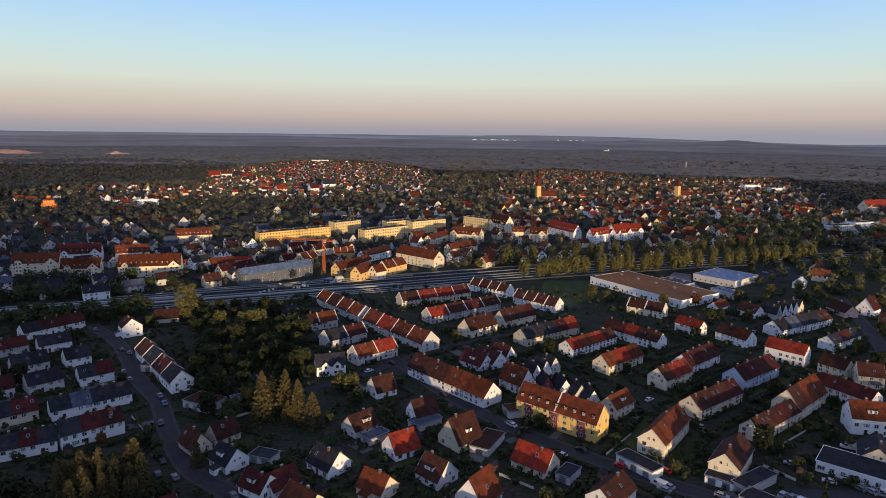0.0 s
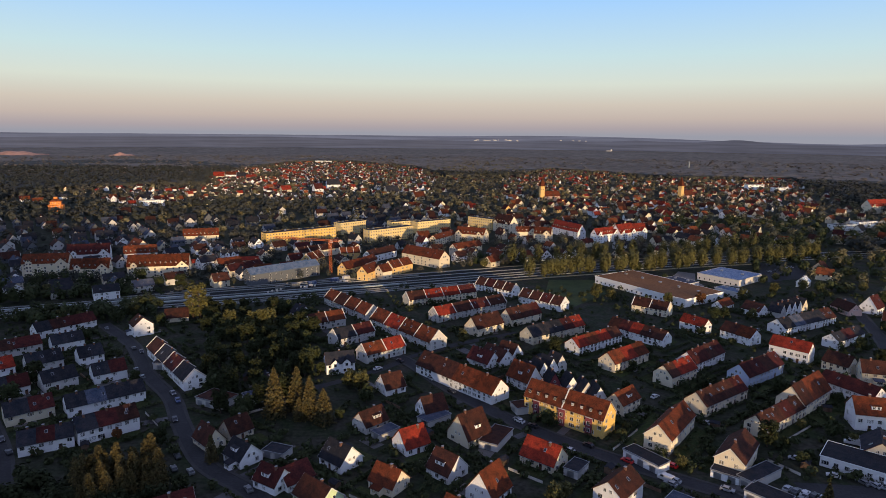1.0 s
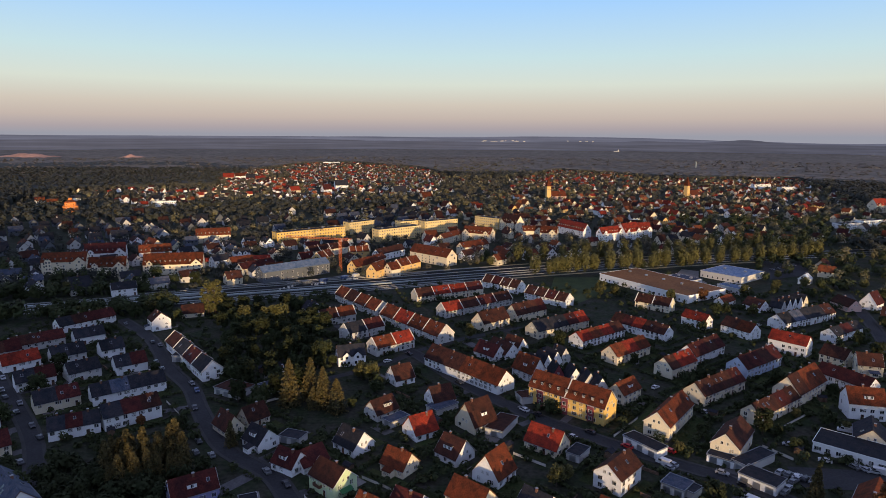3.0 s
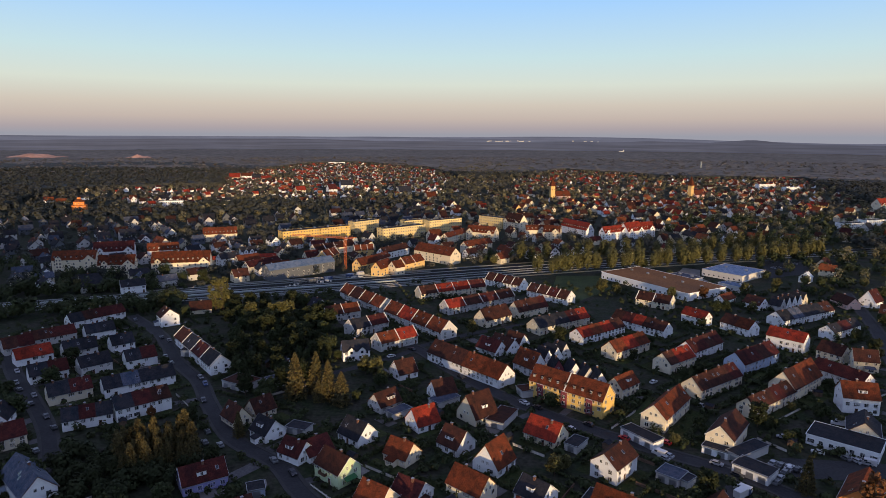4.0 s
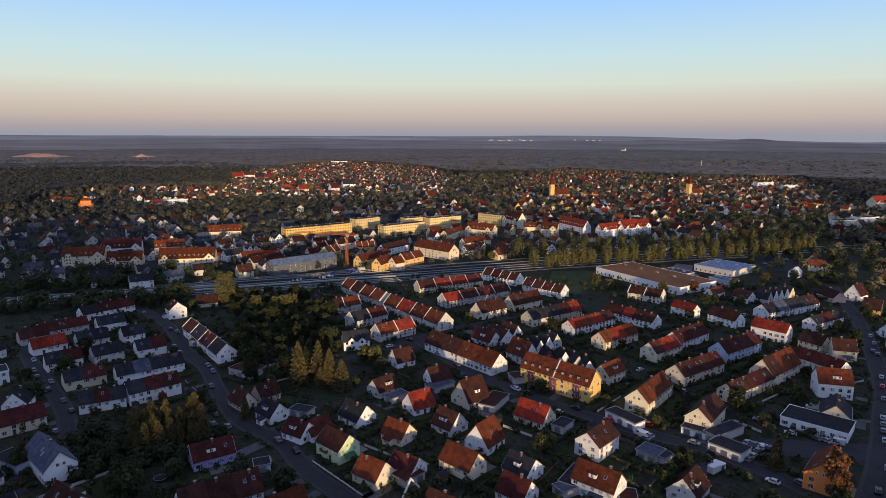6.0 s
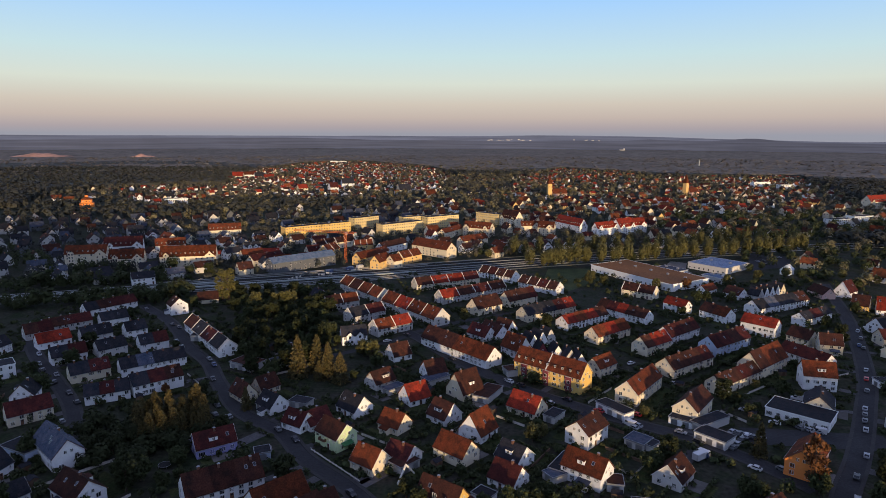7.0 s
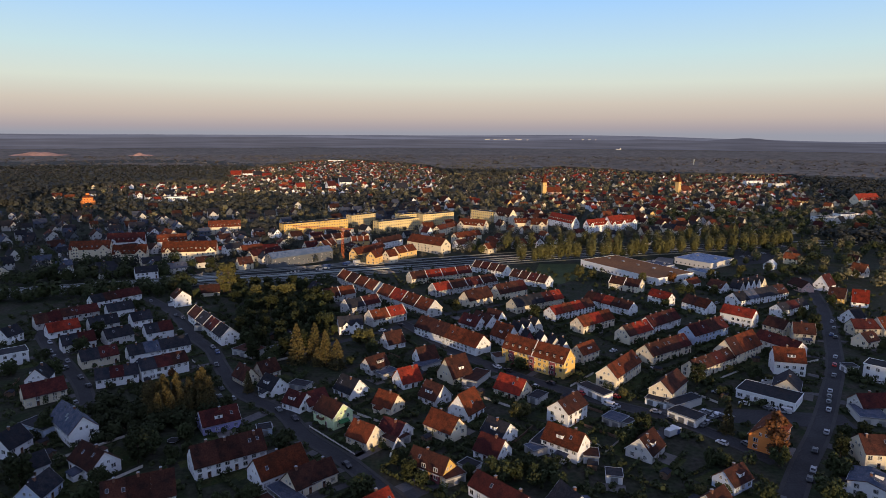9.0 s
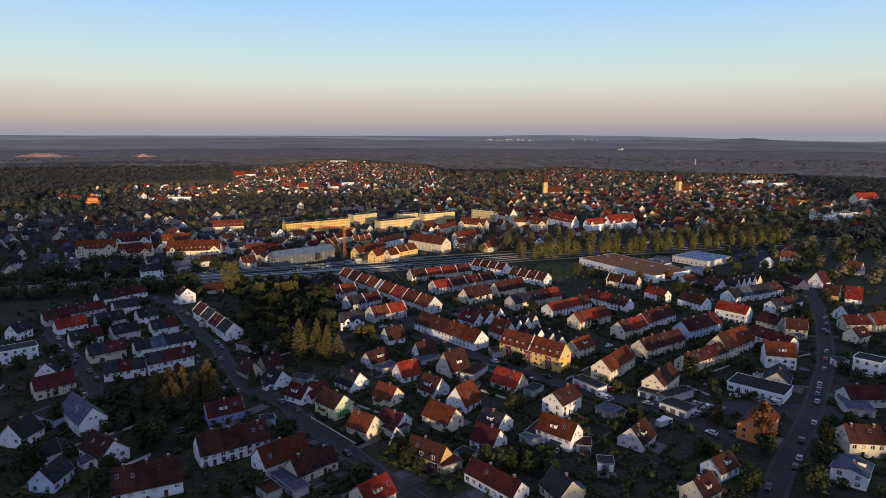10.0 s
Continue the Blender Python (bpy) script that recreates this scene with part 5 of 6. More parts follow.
def tree(kind, leaf, height, radius, seed):
    rnd = random.Random(seed)
    words = {"broad": "broad leafy tree with an uneven crown", "conifer": "tall dark conifer with drooping boughs", "column": "columnar conifer with upright tufts", "poplar": "slim upright tree with a narrow crown",
             "shrub": "low rounded garden shrub"}
    tint = {"leaf": "dark green", "leaf_shade": "deep green", "olive": "olive-yellow", "needle": "brown-green", "copper": "copper-red"}[leaf]
    ob = thing("tree" if kind != "shrub" else "shrub", 0, 0, 0, f"{tint} {words[kind]}", "tree" if kind != "shrub" else "shrub",
               {"broad": "garden trees", "conifer": "conifers", "column": "conifer clump", "poplar": "row of upright trees", "shrub": "garden shrubs"}[kind])
    s = Shape()
    needles = kind in ("conifer", "column")
    top = height * (0.9 if needles else 0.7)
    r = height * 0.02 + 0.06
    bend = Vector((rnd.uniform(-0.3, 0.3), rnd.uniform(-0.3, 0.3), 0))
    s.tube((0, 0, -0.3), bend + Vector((0, 0, top * 0.5)), r * 1.3, r * 0.8).tube(bend + Vector((0, 0, top * 0.5)), bend * 1.6 + Vector((0, 0, top)), r * 0.8, r * 0.2)
    clumps = []
    if not needles:
        for k in range(30 if kind != "shrub" else 7):
            a, h = k * 2.4 + rnd.uniform(-0.4, 0.4), rnd.uniform(0.13 if kind == "poplar" else 0.26, 0.93)
            w = radius * math.sin(math.pi * min(0.97, max(0.1, (h - 0.12) / 0.95))) ** 0.6 * rnd.uniform(0.45, 0.85)
            c = Vector((math.cos(a) * w, math.sin(a) * w, h * height))
            clumps.append((c, radius * rnd.uniform(0.24, 0.44)))
            if k % 3 == 0:
                s.tube((bend.x, bend.y, min(top, h * height * 0.62)), tuple(c), r * 0.4, r * 0.1, 4)
    part("trunk", s.mesh("trunk", [M_BARK]), ob)

    def in_clump(g):
        c, w = g.choice(clumps)
        d = Vector((g.gauss(0, 1), g.gauss(0, 1), g.gauss(0, 1))).normalized() * w * g.uniform(0.55, 1.05)
        return c + Vector((d.x, d.y, d.z * 0.85))

    def on_bough(g):
        h = g.uniform(0.06, 1.0) ** 1.15
        a = g.uniform(0, 6.28)
        tier = 0.8 + 0.2 * math.sin(h * height * 4.2 + 2 * math.sin(a * 3))
        d = radius * (1 - h) ** (0.68 if kind == "conifer" else 0.42) * tier * math.sqrt(g.uniform(0.3, 1.0)) * (0.85 + 0.15 * math.sin(a * 5))
        return Vector((math.cos(a) * d, math.sin(a) * d, h * height - d * 0.22))
    if needles:
        v, f = leaf_cloud(rnd, 1900, on_bough, 0.021 * height)
    else:
        v, f = leaf_cloud(rnd, 1080 if kind != "shrub" else 240, in_clump, radius * (0.107 if kind != "shrub" else 0.2))
    part("crown", mesh_of("crown", v, f, [LEAF[leaf]]), ob)
    return ob


KINDS = {"oak": tree("broad", "leaf", 9, 4.2, 1), "ash": tree("broad", "leaf_shade", 12, 4.6, 2), "lime": tree("broad", "olive", 10, 4.0, 3), "plum": tree("broad", "olive", 6, 2.8, 4),
         "apple": tree("broad", "leaf", 5, 2.5, 5), "spruce": tree("conifer", "needle", 16, 5.3, 6), "fir": tree("conifer", "needle", 11.5, 5.3, 7),
         "thuja": tree("column", "needle", 11, 3.1, 17), "poplar": tree("poplar", "olive", 13, 3.0, 8), "aspen": tree("poplar", "olive", 15, 3.4, 9), "beech": tree("broad", "copper", 9, 3.6, 10), "maple": tree("poplar", "copper", 15, 3.8, 18), "bush": tree("shrub", "leaf", 2.2, 1.5, 11)}
USED = set()
TREE_SPOTS = []


DISTANT = {"leaf": [], "olive": []}     # trees beyond the railway: x, y, height, radius


def plant(kind, x, y, size=1.0):
    if y > 430:
        TREE_SPOTS.append((x, y))
        tall, wide = {"poplar": (14, 3.2), "aspen": (15.5, 3.6), "lime": (10, 4.0), "plum": (6, 2.8)}.get(kind, (10, 4.2))
        DISTANT["olive" if kind in ("poplar", "aspen", "lime", "plum") else "leaf"].append((x, y, tall * size, wide * size))
        return None
    ob = KINDS[kind]
    m = pose(x, y, 0, 0, 0, (x * 57 + y * 91) % 360)
    TREE_SPOTS.append((x, y))
    if kind not in USED:
        USED.add(kind)
        ob.matrix_basis = m @ Matrix.Diagonal((size, size, size, 1))
        return ob
    twin = copy_thing(ob, m)
    twin.matrix_basis = m @ Matrix.Diagonal((size, size, size, 1))
    return twin


def clear_of(x, y, margin):
    """True where no house and no street lies within the margin."""
    for hx, hy, ca, sn, hl, hw in FOOT:
        dx, dy = x - hx, y - hy
        if abs(dx * ca + dy * sn) < hl + margin and abs(-dx * sn + dy * ca) < hw + margin:
            return False
    for line, half in STREETS:
        for q in line:
            if (q.x - x) ** 2 + (q.y - y) ** 2 < (half + margin) ** 2:
                return False
    return True


# paved yards and garden sheds beside the near houses
yr = random.Random(71)
M_SHED = material("shed_boards", (0.14, 0.09, 0.06), 0.85, 0.25, 3, 0.3, 0.6, 0.3, 0.35)
SHED = (Shape().prism([(-1.2, -0.2), (1.2, -0.2), (1.2, 2.0), (0, 2.6), (-1.2, 2.0)], -1.6, 1.6).mesh("wall", [M_SHED]),
        Shape().prism([(-1.4, 1.92), (0, 2.62), (1.4, 1.92), (1.4, 2.02), (0, 2.74), (-1.4, 2.02)], -1.75, 1.75).mesh("roof", [ROOF["dark"]]),
        Shape().box(-0.45, -0.04, 0, 0.45, 0.03, 1.85).mesh("door", [M_WOOD]))
for hx, hy, ca, sn, hl, hw in list(FOOT):
    if hy > 330 or hl > 14:
        continue
    yaw = math.degrees(math.atan2(sn, ca))
    side = yr.choice((-1, 1))
    u, w = yr.uniform(-0.4, 0.4) * hl, side * (hw + 2.6)
    x, y = hx + u * ca - w * sn, hy + u * sn + w * ca
    if clear_of(x, y, 0.1) and yr.random() < 0.6:
        pl, pw = yr.uniform(2.5, 4.5), 2.3
        tagged(new("terrace", Shape().box(-pl, -pw, -0.2, pl, pw, 0.07).mesh("terrace", [M_TERRACE])), "paved garden terrace beside a house", "terrace", kind="structure").matrix_basis = pose(
            x, y, 0, 0, 0, yaw)
    u, w = yr.choice((-1, 1)) * (hl + yr.uniform(3, 6)), yr.choice((-1, 1)) * (hw + yr.uniform(3, 7))
    x, y = hx + u * ca - w * sn, hy + u * sn + w * ca
    if clear_of(x, y, 2.2) and yr.random() < 0.5:
        shed = thing("garden_shed", x, y, yaw + yr.choice((0, 90)), "small brown wooden garden shed with a dark roof", "shed", "garden sheds")
        part("wall", SHED[0], shed)
        part("roof", SHED[1], shed)
        part("door", SHED[2], shed, facing(0.3, -1.2, 0, 0))
        stand(x, y, yaw, 3.2, 3.2)

# the tall conifers and the broad dark group by the street
plant("spruce", -67, 225, 1.22)
plant("spruce", -59.5, 230, 1.15)
plant("spruce", -53, 223, 1.08)
plant("fir", -47, 219, 1.22)
plant("fir", -57, 222, 0.8)
fr = random.Random(77)
for k in range(33):
    u, w = (k % 11) / 10, k // 11
    plant("thuja", -113 + 20 * u + 3.0 * w + fr.uniform(-1.2, 1.2), 171 + 9 * u - 5 * w + fr.uniform(-1, 1), fr.uniform(1.0, 1.35) - 0.12 * w)
for k, (x, y) in enumerate(((-121, 334), (-106, 329), (-99, 331))):
    plant("lime", x, y, 1.1 + 0.1 * k)
plant("fir", -115, 323, 0.55)
plant("poplar", -144, 352, 1.71)
plant("aspen", -150, 356, 1.40)
plant("maple", 115.5, 141.5, 1.12)
plant("oak", 114.5, 136.8, 0.75)
plant("lime", -37, 249, 0.95)
plant("lime", -42, 252.5, 0.85)
plant("beech", 164.5, 396.0, 0.95)
plant("beech", -118, 205, 0.5)
plant("lime", 100, 409, 1.02)
plant("plum", 109, 404, 1.27)
plant("lime", 8, 314, 0.76)
plant("spruce", 107, 160, 0.76)
plant("ash", -10.8, 130.9, .55)
plant("ash", -6.7, 124.5, .6)
plant("apple", -2.5, 121.5, .9)
plant("oak", 26.6, 125.3, .7)
plant("oak", 31.3, 130.5, .65)
plant("oak", 33.0, 122.2, .75)
plant("oak", 37.5, 127.3, .7)
plant("oak", 39.6, 119.9, .7)
plant("lime", 31.0, 167.2, .7)
plant("plum", 34.6, 170.8, .9)
plant("spruce", -79.1, 190.7, .6)
plant("oak", 118.1, 192.2, .55)
plant("apple", 122.8, 196.0, .7)
plant("apple", 118.6, 203.5, .8)
plant("ash", 138.1, 143.2, .65)
plant("oak", 147.1, 156.4, .6)
plant("oak", 129.2, 129.5, .9)
plant("oak", 99.4, 114.2, .8)
plant("oak", 118.1, 114.2, 1.0)
plant("ash", 74.1, 154.0, .8)
plant("oak", 67.2, 147.2, .9)
plant("oak", 20.6, 122.6, 1.0)
plant("oak", -19.9, 113.1, .9)
plant("ash", -96.3, 131.8, .9)
plant("oak", -140.5, 159.1, .9)
plant("oak", -140.3, 151.8, .8)
plant("oak", -132.3, 156.0, 1.0)


def scatter(n, x0, x1, y0, y1, kinds, margin, lo, hi, seed, gap=4.0, keep=None):
    """Plants n trees at random clear spots of a plot."""
    rnd = random.Random(seed)
    done = tries = 0
    while done < n and tries < n * 30:
        tries += 1
        x, y = rnd.uniform(x0, x1), rnd.uniform(y0, y1)
        if keep and not keep(x, y):
            continue
        if (x - -33) ** 2 + (y - 159) ** 2 < 150:      # the garden of the mint-green house lies open
            continue
        if not clear_of(x, y, margin) or any((x - a) ** 2 + (y - b) ** 2 < gap * gap for a, b in TREE_SPOTS):
            continue
        plant(rnd.choice(kinds), x, y, rnd.uniform(lo, hi))
        done += 1


# the wooded park between the two housing estates
scatter(78, -155, -57, 226, 371, ["oak", "ash", "ash", "oak"], 1.5, 0.7, 1.0, 3, 4.6, lambda x, y: x > -92 - (y - 228) * 0.42 and x < -53 - (y - 228) * 0.2)
# the dark garden by the conifer clump
scatter(8, -104, -72, 134, 150, ["oak", "apple"], 3.2, 0.6, 0.9, 14, 4.6, lambda x, y: (x + 91) ** 2 + (y - 146) ** 2 > 60)
# the row of upright trees behind the railway
row = random.Random(5)
for k in range(64):
    t = k / 63
    off = (-24, 23, -27)[k % 3]
    plant(row.choice(["poplar", "aspen", "aspen"]), 56 + 262 * t - off * 0.3 + row.uniform(-3, 3), 486 + 82 * t + off + row.uniform(-3, 3), row.uniform(1.1, 1.45))
scatter(26, 13, 191, 502, 559, ["lime", "oak", "plum"], 2.0, 0.6, 1.0, 6, 5.0)
scatter(22, -305, -159, 337, 438, ["oak", "ash", "lime"], 2.0, 0.6, 1.0, 7, 5.0)
scatter(26, 140, 330, 356, 508, ["oak", "lime", "apple"], 2.0, 0.6, 1.0, 8, 5.0)
scatter(48, -102, 152, 95, 305, ["apple", "oak", "oak", "apple", "ash", "plum"], 1.2, 0.5, 0.9, 9, 4.0)
scatter(34, 127, 292, 95, 343, ["apple", "oak", "oak", "plum", "ash"], 1.5, 0.6, 1.0, 10, 4.0)
scatter(22, -241, -114, 102, 330, ["apple", "oak", "oak", "ash"], 1.5, 0.6, 1.0, 11, 4.0)


# ---- what nobody could count: shrubs, far houses, woods, hills ----
def far_crowns(name, spots, quads, leaf, label, seed, size=0.34, level=0.2):
    """Many distant trees as one mesh: loose sprays of leaves in uneven crowns."""
    g = np.random.default_rng(seed)
    n = len(spots)
    sp = np.array(spots)                                   # x, y, height, radius
    d = g.normal(size=(n, quads, 3))
    d /= np.linalg.norm(d, axis=2, keepdims=True)
    d *= g.uniform(0.45, 1.05, (n, quads, 1))
    c = np.empty((n, quads, 3))
    c[..., 0] = sp[:, None, 0] + d[..., 0] * sp[:, None, 3]
    c[..., 1] = sp[:, None, 1] + d[..., 1] * sp[:, None, 3]
    c[..., 2] = sp[:, None, 2] * 0.56 + d[..., 2] * sp[:, None, 2] * 0.42
    if sp.shape[1] > 4:
        c[..., 2] += sp[:, None, 4]
    face = d + g.normal(size=(n, quads, 3)) * 0.24 + np.array((0, 0, level))
    a = np.cross(face, g.normal(size=(n, quads, 3)))
    a /= np.linalg.norm(a, axis=2, keepdims=True)
    b = np.cross(face, a)
    b /= np.linalg.norm(b, axis=2, keepdims=True)
    s = sp[:, None, 3:4] * size * g.uniform(0.6, 1.3, (n, quads, 1))
    v = np.stack([c - a * s - b * s * 0.7, c + a * s - b * s * 0.8, c + a * s * 0.8 + b * s, c - a * s * 0.9 + b * s * 0.8], axis=2).reshape(-1, 3)
    f = np.arange(len(v)).reshape(-1, 4)
    ob = new(name, mesh_of(name, v.tolist(), f.tolist(), [LEAF[leaf]]))
    return tagged(ob, label, "trees", kind="stuff")


def inside(x, y, ring):
    hit = False
    for i in range(len(ring)):
        (x0, y0), (x1, y1) = ring[i - 1], ring[i]
        if (y0 > y) != (y1 > y) and x < (x1 - x0) * (y - y0) / (y1 - y0) + x0:
            hit = not hit
    return hit


TOWN = [(-381, 508), (-560, 700), (-700, 1000), (-690, 1180), (-490, 1300), (-545, 1450), (-580, 1850), (-535, 2290), (-360, 2360), (-95, 1990), (10, 1560), (190, 1640),
        (330, 1960), (455, 1800), (545, 1590), (870, 1610), (770, 1300), (640, 940), (597, 712), (419, 610), (191, 623), (76, 661), (-76, 610), (-165, 521)]
# quarters of the town: ring, share of the plots with a house, roofs
QUARTERS = [
    ([(-545, 1440), (-580, 1837), (-525, 2279), (-366, 2342), (-95, 1978), (-18, 1524), (-44, 1123), (-169, 1062), (-195, 994), (-391, 1078)], 0.62, "warm"),
    ([(-680, 1160), (-486, 1290), (-391, 1078), (-404, 925), (-466, 905), (-585, 1000)], 0.5, "warm"),
    ([(200, 1674), (327, 1956), (450, 1794), (398, 1350), (545, 1572), (865, 1599), (745, 1303), (551, 922), (410, 758), (318, 790), (236, 740), (146, 830), (122, 880), (46, 851), (17, 1055), (90, 1132)], 0.52, "red"),
]
QUARTERS += [
    ([(-600, 735), (-443, 790), (-224, 774), (-175, 564), (-202, 507), (-276, 500), (-286, 460), (-380, 430), (-560, 500)], 0.55, "dark"),
    ([(-264, 860), (-149, 935), (23, 910), (115, 850), (242, 755), (420, 640), (191, 610), (46, 545), (-27, 556), (-168, 564)], 0.62, "mixed"),
]
BELTS = [[(-620, 735), (-318, 762), (-292, 800), (-600, 850)], [(-420, 813), (-89, 877), (-76, 1004), (-300, 960), (-420, 920)]]
rnd = random.Random(21)


def coarse_clear(x, y, margin):
    return all((x - h[0]) ** 2 + (y - h[1]) ** 2 > (margin + h[4]) ** 2 for h in FOOT if abs(h[1] - y) < 60)


# The dark mix: dark roofs, and walls dulled to hold the western shade in colour.
ROOF_MIX = {"warm": ("brown", "clay", "red", "dark", "clay", "maroon", "brown", "red", "dark"), "red": ("red", "clay", "brown", "clay", "orange", "red", "brown", "maroon", "dark"),
            "dark": ("dark", "dark", "slate", "dark", "brown"), "mixed": ("brown", "orange", "dark", "clay", "brown", "dark", "maroon")}
WALL_MIX = {"warm": ("cream", "white", "cream", "white", "grey"), "red": ("cream", "cream", "pale", "amber", "white"), "dark": ("grey", "dull", "grey", "dull"),
            "mixed": ("white", "cream", "pale", "grey", "cream")}


def town_house_parts(g, size, quarter):
    """Sizes and covers of one distant house."""
    l, w, e = g.uniform(9, 15) * size, g.uniform(7.5, 10) * size, g.choice((3.4, 4.4, 5.4, 6.0)) * size
    return l, w, e, e + w * 0.5 * g.uniform(0.85, 1.2), g.choice(WALL_MIX[quarter]), g.choice(ROOF_MIX[quarter])


def house_body(s, l, w, e, top, mat):
    s.prism([(-w / 2, -0.3), (w / 2, -0.3), (w / 2, e), (0, top - 0.05), (-w / 2, e)], -l / 2, l / 2, mat)


def house_roof(s, l, w, e, top, mat):
    k = (top - e) / (w / 2) * 0.5
    s.prism([(-w / 2 - 0.5, e - k), (0, top), (w / 2 + 0.5, e - k), (w / 2 + 0.5, e - k + 0.4), (0, top + 0.4), (-w / 2 - 0.5, e - k + 0.4)], -l / 2 - 0.4, l / 2 + 0.4, mat)


def house_panes(s, l, w, e, mat):
    for sy in (-1, 1):
        for q in range(3):
            xx = -l / 2 + l * (q + 0.5) / 3
            y0, y1 = sorted((sy * w / 2, sy * (w / 2 + 0.04)))
            s.box(xx - 0.6, y0, e - 1.9, xx + 0.6, y1, e - 0.6, mat)
        x0, x1 = sorted((sy * l / 2, sy * (l / 2 + 0.04)))
        for q in (-w / 4, w / 4):
            s.box(x0, q - 0.6, e - 1.7, x1, q + 0.6, e - 0.4, mat)


def town_house(g, x, y, yaw, size, quarter):
    l, w, e, top, wall, roof = town_house_parts(g, size, quarter)
    ob = thing("house", x, y, yaw, f"{WALLS[wall][1]} town house under a {ROOFS[roof][1]} gable roof", "house", "houses of the town")
    body, cover, panes = Shape(), Shape(), Shape()
    house_body(body, l, w, e, top, 0)
    house_roof(cover, l, w, e, top, 0)
    cover.box(-0.4, 0.3, top - 0.5, 0.4, 1.1, top + 1.2, 1)
    house_panes(panes, l, w, e, 0)
    part("wall", body.mesh("wall", [WALL[wall]]), ob)
    part("roof", cover.mesh("roof", [ROOF[roof], M_BRICK]), ob)
    tagged(part("glazing", panes.mesh("glazing", [M_PANE]), ob), kind="stuff")


def far_houses(name, spots, seed, windows):
    """Distant gabled houses as one mesh; each spot is x, y, yaw, size, quarter."""
    g = random.Random(seed)
    wall_names, roof_names = ["white", "cream", "pale", "amber", "grey", "dull"], ["red", "clay", "orange", "brown", "dark", "slate", "maroon"]
    s = Shape()
    for x, y, yaw, size, quarter in spots:
        l, w, e, top, wall, roof = town_house_parts(g, size, quarter)
        i = len(s.v)
        house_body(s, l, w, e, top, wall_names.index(wall))
        house_roof(s, l, w, e, top, 6 + roof_names.index(roof))
        if windows:
            s.box(-0.4, 0.3, top - 0.5, 0.4, 1.1, top + 1.2, 9)
            house_panes(s, l, w, e, 13)
        m = pose(x, y, 0, 0, 0, yaw)
        s.v[i:] = [tuple(m @ Vector(p)) for p in s.v[i:]]
    mats = [WALL[k] for k in wall_names] + [ROOF[k] for k in roof_names] + [M_PANE]
    return tagged(new(name, s.mesh(name, mats)), "distant white and cream houses with red and brown gable roofs", "houses", kind="stuff")


# the quarter just beyond the railway, house by house
near_town, far_town, town_trees = [], [], []
qr = random.Random(91)
count = 0
for j in range(14):
    for i in range(40):
        x, y = -330 + 18.5 * i + 9 * (j % 2) + qr.uniform(-4, 4), 400 + 19 * j + qr.uniform(-4, 4)
        if y < 478 + 0.36 * x - max(0, -x - 60) * 0.02 or not clear_of(x, y, 9) or count >= 62 or y > 640:
            continue
        if qr.random() < 0.3:
            for _ in range(3):
                town_trees.append((x + qr.uniform(-7, 7), y + qr.uniform(-7, 7), qr.uniform(6, 12), qr.uniform(2.6, 4.4)))
            continue
        w = qr.uniform(8, 9.5)
        # In the west darker roofs also carry the shade over that quarter.
        gable_house(x, y, 38 + 90 * qr.randint(0, 1) + qr.uniform(-8, 8), qr.uniform(10, 14), w, 4.6, 4.6 + w * qr.uniform(0.4, 0.5), qr.choice(("white", "cream", "pale", "grey")),
                    qr.choice(("dark", "dark", "slate", "dark", "brown")) if x < -150 else qr.choice(("orange", "brown", "brown", "dark", "maroon")), "free")
        count += 1
        town_trees.append((x + qr.uniform(7, 10), y + qr.uniform(-8, 8), qr.uniform(5, 9), qr.uniform(2, 3.4)))
for _ in range(700):
    x, y = qr.uniform(-340, 400), qr.uniform(390, 660)
    if y > 470 + 0.36 * x and clear_of(x, y, 2.5):
        town_trees.append((x, y, qr.uniform(4, 10), qr.uniform(1.8, 3.8)))
olive_trees = []
step = 20.0
